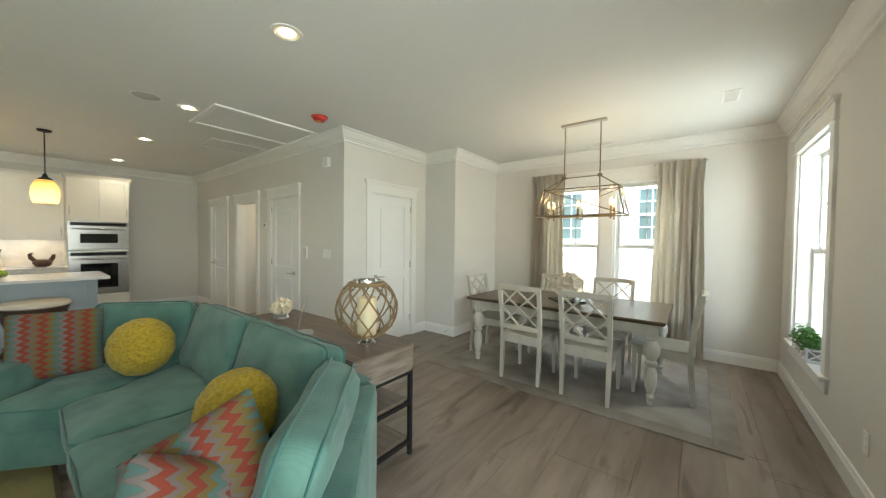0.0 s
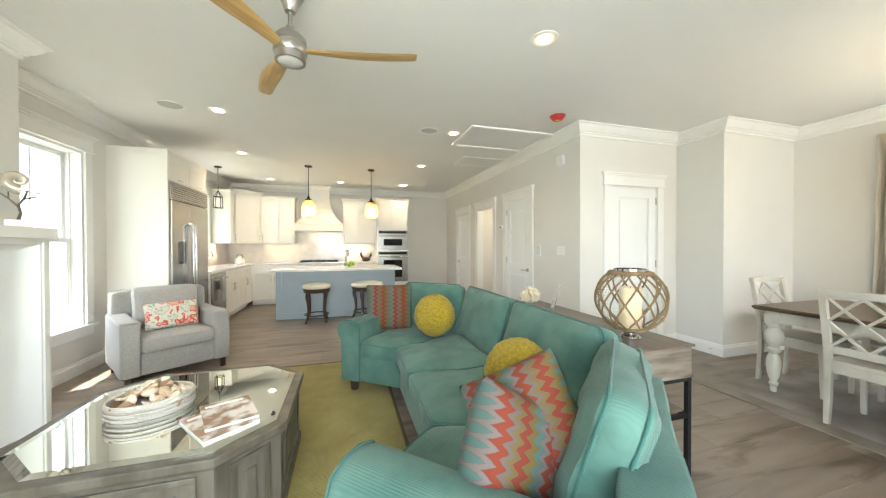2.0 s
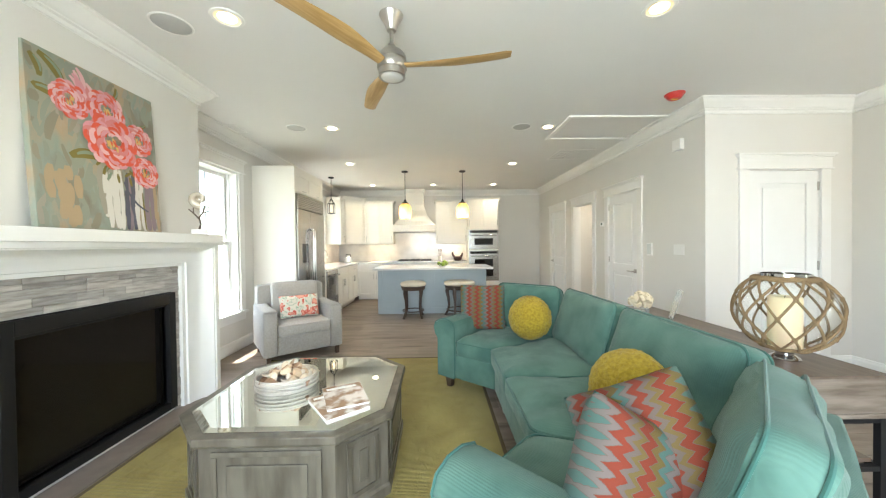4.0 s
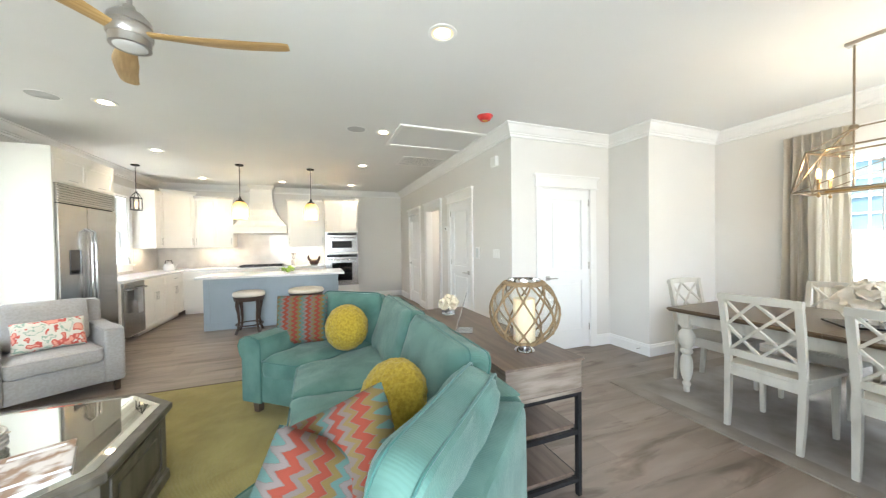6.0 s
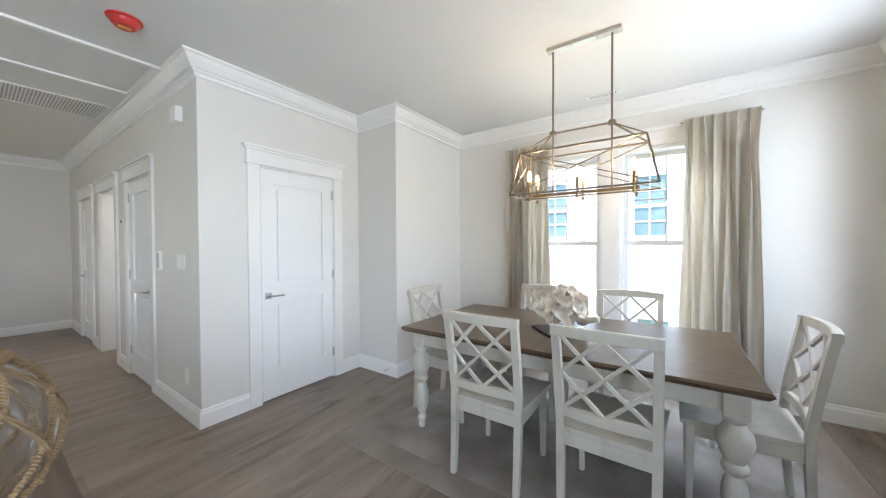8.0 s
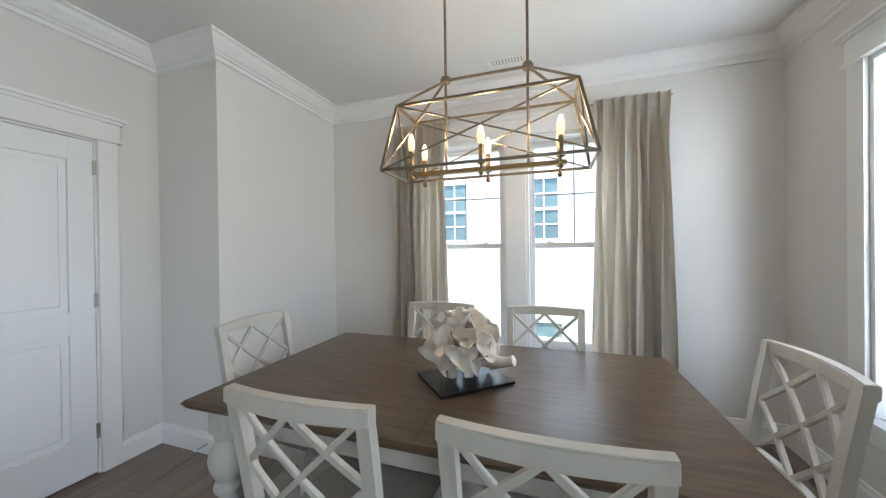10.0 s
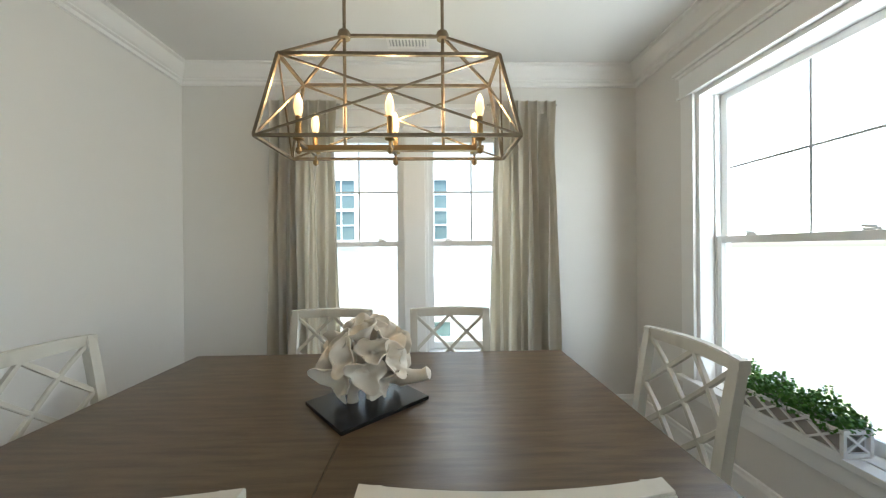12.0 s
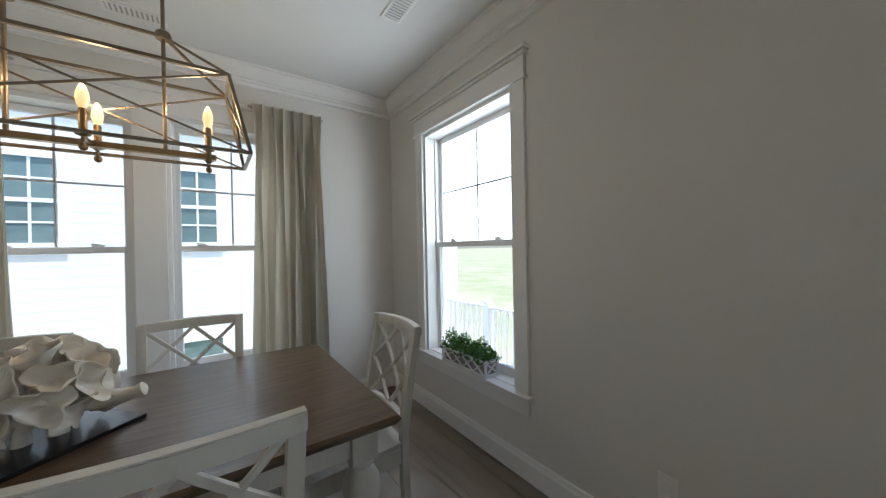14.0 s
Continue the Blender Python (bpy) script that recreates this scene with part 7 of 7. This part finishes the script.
for x, y in ((-1.15, 2.52), (-1.15, 4.38), (1.575, 4.38)):
    sp = thing("ceiling_speaker", pose(x, y, H), "round flush ceiling speaker with a white grille", "speaker", "ceiling speakers")
    part("grille", lathe([(0.001, -0.004), (0.10, -0.004), (0.105, -0.0005)], 36, False), mat("speaker_mesh", (0.5, 0.5, 0.49), 0.7, bump=0.5, bump_scale=700), sp, smooth=True)
    part("rim", lathe([(0.1055, -0.0005), (0.107, -0.006), (0.115, -0.006), (0.118, -0.0005)], 36, False), TRIM, sp, smooth=True)
hatch = thing("attic_hatch", pose(0, 0, H), "white attic hatch framed in trim in the ceiling", "hatch")
hx0, hx1, hy0, hy1 = 2.07, 3.10, 4.08, 4.79
part("panel", boxes((hx0, hx1, hy0, hy1, -0.006, -0.0005)), CEIL, hatch)
part("trim_frame", boxes((hx0 - 0.05, hx1 + 0.05, hy0 - 0.05, hy0, -0.02, -0.0005), (hx0 - 0.05, hx1 + 0.05, hy1, hy1 + 0.05, -0.02, -0.0005), (hx0 - 0.05, hx0, hy0, hy1, -0.02, -0.0005), (hx1, hx1 + 0.05, hy0, hy1, -0.02, -0.0005), bevel=0.003), TRIM, hatch)


def vent(x0, x1, y0, y1, label, along):
    v = thing("ceiling_vent", pose(0, 0, H), label, "vent", "ceiling vents")
    # no duct is modelled: a flat grey sheet gives the shade between the slats
    part("backing", boxes((x0, x1, y0, y1, -0.002, -0.0005)), mat("vent_shade", (0.42, 0.42, 0.42), 0.8) if "vent_shade" not in bpy.data.materials else bpy.data.materials["vent_shade"], v, "flat grey sheet painted as the shade behind the slats")
    b = 0.018
    part("frame", boxes((x0 - b, x1 + b, y0 - b, y0, -0.008, -0.0005), (x0 - b, x1 + b, y1, y1 + b, -0.008, -0.0005), (x0 - b, x0, y0, y1, -0.008, -0.0005), (x1, x1 + b, y0, y1, -0.008, -0.0005)), TRIM, v)
    n = max(3, int(((y1 - y0) if along == "x" else (x1 - x0)) / 0.022))
    for k in range(n):
        if along == "x":
            c = y0 + (y1 - y0) * (k + 0.5) / n
            part("slat", boxes((x0, x1, c - 0.006, c + 0.006, -0.007, -0.003)), TRIM, v)
        else:
            c = x0 + (x1 - x0) * (k + 0.5) / n
            part("slat", boxes((c - 0.006, c + 0.006, y0, y1, -0.007, -0.003)), TRIM, v)


vent(5.62, 5.70, 1.18, 1.43, "white ceiling register near the dining windows", "x")
vent(4.62, 4.87, 0.0, 0.09, "white ceiling register near the dining wall", "y")
vent(-1.95, -1.83, 4.28, 4.5, "white ceiling register near the living room window", "x")
vent(2.42, 3.08, 5.38, 5.90, "large white return-air grille in the ceiling", "y")
vent(1.05, 1.3, 8.30, 8.4, "white ceiling register over the kitchen", "y")
al = thing("smoke_alarm", pose(2.84, 3.525, H), "smoke alarm under a red plastic dust cover", "smoke alarm")
part("cover", lathe([(0.02, -0.05), (0.05, -0.048), (0.068, -0.03), (0.072, -0.012), (0.085, -0.008), (0.087, -0.0005)], 32), mat("red_plastic", (0.55, 0.03, 0.025), 0.35), al, "red dust cover", True)
part("label", boxes((-0.03, 0.03, -0.014, 0.014, -0.0515, -0.0502)), mat("yellow_label", (0.7, 0.45, 0.05), 0.5), al, "yellow label")

# ---- fittings on the hall walls ----
def wall_plate(name, y, z, w, h, d, label, category, material=None, extra=None):
    o = thing(name, on_wall("x", HALL_X, -1, y) @ pose(0, 0, z), label, category)
    part("plate", boxes((-w / 2, w / 2, 0.0005, d, -h / 2, h / 2), bevel=min(0.004, d * 0.4)), material or TRIM, o)
    if extra:
        extra(o)
    return o


def rockers(n):
    def make(o):
        for k in range(n):
            x = (k - (n - 1) / 2) * 0.046
            part("rocker", boxes((x - 0.016, x + 0.016, 0.0065, 0.0095, -0.033, 0.033), bevel=0.001), TRIM, o)
    return make


wall_plate("light_switch", 4.02, 1.235, 0.165, 0.115, 0.006, "white triple rocker switch plate on the wall", "switch", extra=rockers(3))
wall_plate("alarm_siren", 4.0, 2.40, 0.12, 0.12, 0.05, "white plastic alarm siren box high on the wall", "siren")
wall_plate("security_panel", 4.52, 1.235, 0.09, 0.16, 0.02, "small white security keypad with a dark frame", "keypad", extra=lambda o: part("screen", boxes((-0.038, 0.038, 0.0202, 0.0215, -0.065, 0.065)), mat("pale_screen", (0.7, 0.72, 0.7), 0.2), o, "pale screen"))
wall_plate("thermostat", 5.72, 1.63, 0.10, 0.08, 0.025, "white wall thermostat with a small grey display", "thermostat", extra=lambda o: part("display", boxes((-0.03, 0.02, 0.0252, 0.026, -0.015, 0.02)), BLACKGLASS, o, "dark display"))
wall_plate("outlet", 3.93, 0.33, 0.075, 0.12, 0.006, "white double outlet low on the wall", "outlet", extra=lambda o: [part("socket", boxes((-0.016, 0.016, 0.0062, 0.008, z - 0.014, z + 0.014), bevel=0.002), TRIM, o) for z in (-0.022, 0.022)])
so = thing("outlet", on_wall("y", S_Y, 1, 3.62) @ pose(0, 0, 0.36), "white double outlet low on the dining wall", "outlet")
part("plate", boxes((-0.037, 0.037, 0.0005, 0.006, -0.06, 0.06), bevel=0.002), TRIM, so)
for z in (-0.022, 0.022):
    part("socket", boxes((-0.016, 0.016, 0.0062, 0.008, z - 0.014, z + 0.014), bevel=0.002), TRIM, so)
ds = thing("door_stop", on_wall("x", JUT_X, -1, 3.2) @ pose(0, 0.018, 0.07), "small spring door stop on the baseboard", "door stop")
part("spring", tube(bmesh.new(), [(0, 0, 0), (0, 0.07, 0)], 0.006, 8), NICKEL, ds, smooth=True)
part("tip", tube(bmesh.new(), [(0, 0.07, 0), (0, 0.082, 0)], 0.008, 8), TRIM, ds, "white rubber tip")

# ---- outside ----
GROUND = mat("pale_sandy_ground", (0.30, 0.28, 0.22), 0.95, color2=(0.22, 0.25, 0.14), scale=0.6, detail=8, bump=0.4, bump_scale=20)
bm = bmesh.new()
vs = [bm.verts.new(p) for p in ((-400, -400, -0.75), (400, -400, -0.75), (400, 400, -0.75), (-400, 400, -0.75))]
bm.faces.new(vs)
setting("ground", bm, GROUND, "pale sandy ground with thin grass")
SIDING = mat("white_lap_siding", (0.80, 0.81, 0.82), 0.55, color2=(0.76, 0.77, 0.78), scale=1.5)
nb = thing("neighbour_house", pose(10.2, -0.39, -0.75), "white lap-sided house next door with grilled windows", "house")
part("wall", boxes((0.06, 6, -4.2, 9, 0, 6.4)), SIDING, nb)
for k in range(40):
    part("siding_board", bar(bmesh.new(), (0.045, -4.2, 0.08 + 0.16 * k), (0.045, 9, 0.08 + 0.16 * k), 0.03, 0.158), SIDING, nb, m=pose(0, 0, 0))
ROOF = mat("grey_shingle", (0.12, 0.12, 0.125), 0.9, color2=(0.17, 0.17, 0.17), scale=12, bump=0.3)
bm = bmesh.new()
a = [bm.verts.new(p) for p in ((-0.5, -4.6, 6.3), (6.5, -4.6, 6.3), (3, -4.6, 8.6), (-0.5, 9.4, 6.3), (6.5, 9.4, 6.3), (3, 9.4, 8.6))]
for f in ((0, 1, 2), (3, 5, 4), (0, 2, 5, 3), (1, 4, 5, 2), (0, 3, 4, 1)):
    bm.faces.new([a[i] for i in f])
part("roof", bm, ROOF, nb, "grey shingle roof")
# the panes' reflection and glare are put into this teal base colour
PANE = mat("pane_painted_reflection", (0.13, 0.19, 0.20), 0.06, spec=0.4, color2=(0.18, 0.25, 0.26), scale=1.5)
for y0, y1, z0, z1 in ((1.26, 1.80, 2.27, 3.49), (3.16, 3.70, 2.27, 3.49), (5.2, 5.75, 2.27, 3.49), (1.2, 1.75, 0.25, 0.55)):
    w = part("window", boxes((-0.012, 0.05, y0 - 0.09, y0, z0 - 0.09, z1 + 0.09), (-0.012, 0.05, y1, y1 + 0.09, z0 - 0.09, z1 + 0.09), (-0.012, 0.05, y0, y1, z1, z1 + 0.09), (-0.012, 0.05, y0, y1, z0 - 0.09, z0)), VINYL, nb)
    part("pane", boxes((0.01, 0.02, y0, y1, z0, z1)), PANE, w, "glass with a bluish reflection painted into its colour")
    if z1 - z0 > 1:
        zm = (z0 + z1) / 2
        bm = boxes((0.0, 0.0095, (y0 + y1) / 2 - 0.015, (y0 + y1) / 2 + 0.015, z0, z1), (-0.006, 0.009, y0, y1, zm - 0.03, zm + 0.03), (0.001, 0.009, y0, y1, zm + 0.3, zm + 0.33), (0.001, 0.009, y0, y1, zm - 0.33, zm - 0.30))
        part("grille", bm, VINYL, w)
# deck with a white railing
DECKM = mat("grey_deck_board", (0.30, 0.31, 0.32), 0.6, color2=(0.38, 0.39, 0.40), scale=3, stretch=(0.5, 8, 1), bump=0.1)
deck = thing("deck", pose(0, 0, -0.45), "grey composite deck outside the dining window", "deck")
part("frame", boxes((-2, 9.5, -2.55, S_Y - 0.21, -0.3, -0.03)), mat("deck_frame", (0.3, 0.3, 0.3), 0.8), deck)
y = S_Y - 0.22
while y > -2.5:
    part("board", boxes((-2, 9.5, y - 0.136, y, -0.029, 0), bevel=0.003), DECKM, deck)
    y -= 0.14
rail = thing("deck_railing", pose(0, -2.42, -0.45), "white deck railing with square balusters", "railing")
part("top_rail", boxes((-2, 9.5, -0.04, 0.04, 0.87, 0.91), bevel=0.005), VINYL, rail)
part("bottom_rail", boxes((-2, 9.5, -0.02, 0.02, 0.08, 0.12)), VINYL, rail)
x = 2.0
while x < 9.4:
    part("baluster", boxes((x - 0.016, x + 0.016, -0.016, 0.016, 0.12, 0.87)), VINYL, rail)
    x += 0.12
for x in (1.9, 4.3, 6.7, 9.3):
    part("post", boxes((x - 0.05, x + 0.05, -0.05, 0.05, 0.0, 1.0), bevel=0.006), VINYL, rail)
fh = thing("far_house", pose(-4, -38, -0.75), "pale house across the open ground", "house")
part("wall", boxes((0, 26, -9, 0, 0, 5)), SIDING, fh)
bm = bmesh.new()
a = [bm.verts.new(p) for p in ((-0.5, -9.5, 5), (26.5, -9.5, 5), (26.5, 0.5, 5), (-0.5, 0.5, 5), (4, -4.5, 7.6), (22, -4.5, 7.6))]
for f in ((0, 1, 5, 4), (1, 2, 5), (2, 3, 4, 5), (3, 0, 4), (0, 3, 2, 1)):
    bm.faces.new([a[i] for i in f])
part("roof", bm, ROOF, fh, "grey shingle roof")
for i in range(6):
    w = part("window", boxes((1.5 + 4 * i, 2.6 + 4 * i, 0.0, 0.06, 1.2, 2.8)), VINYL, fh)
    part("pane", boxes((1.6 + 4 * i, 2.5 + 4 * i, 0.061, 0.07, 1.3, 2.7)), PANE, w)

# ---- floor planks ----
def plank_mesh(l, w):
    bm = bmesh.new()
    box(bm, 0, l - 0.0016, 0, w - 0.0016, -0.012, 0)
    top = [e for e in bm.edges if all(v.co.z > -0.001 for v in e.verts)]
    bmesh.ops.bevel(bm, geom=top, offset=0.001, segments=1, affect="EDGES")
    return mesh_of(bm, "plank", PLANK)


rng = random.Random(4)
PW = 0.225
kinds = {l: plank_mesh(l, PW) for l in (1.22, 1.52, 1.83)}
floor_ob = bpy.data.objects["floor"]
y = S_Y - 0.1
rest = bmesh.new()
count = 0
while y < N_Y + 0.1:
    x = W_X - 0.1 - rng.random() * 1.2
    while x < E_X + 0.1:
        l = rng.choice((1.22, 1.52, 1.83))
        if count < 300:
            p = new("plank", kinds[l])
            p.location = (x, y, 0)
            p.parent = floor_ob
            count += 1
        else:
            b0 = Vector((x, y, 0))
            vs = [rest.verts.new(b0 + Vector(c)) for c in ((0, 0, 0), (l - 0.0016, 0, 0), (l - 0.0016, PW - 0.0016, 0), (0, PW - 0.0016, 0), (0, 0, -0.012), (l - 0.0016, 0, -0.012), (l - 0.0016, PW - 0.0016, -0.012), (0, PW - 0.0016, -0.012))]
            for f in ((0, 1, 2, 3), (0, 4, 5, 1), (1, 5, 6, 2), (2, 6, 7, 3), (3, 7, 4, 0)):
                rest.faces.new([vs[i] for i in f])
        x += l
    y += PW
if rest.verts:
    tagged(part("far_planks", rest, PLANK, floor_ob), kind="stuff")
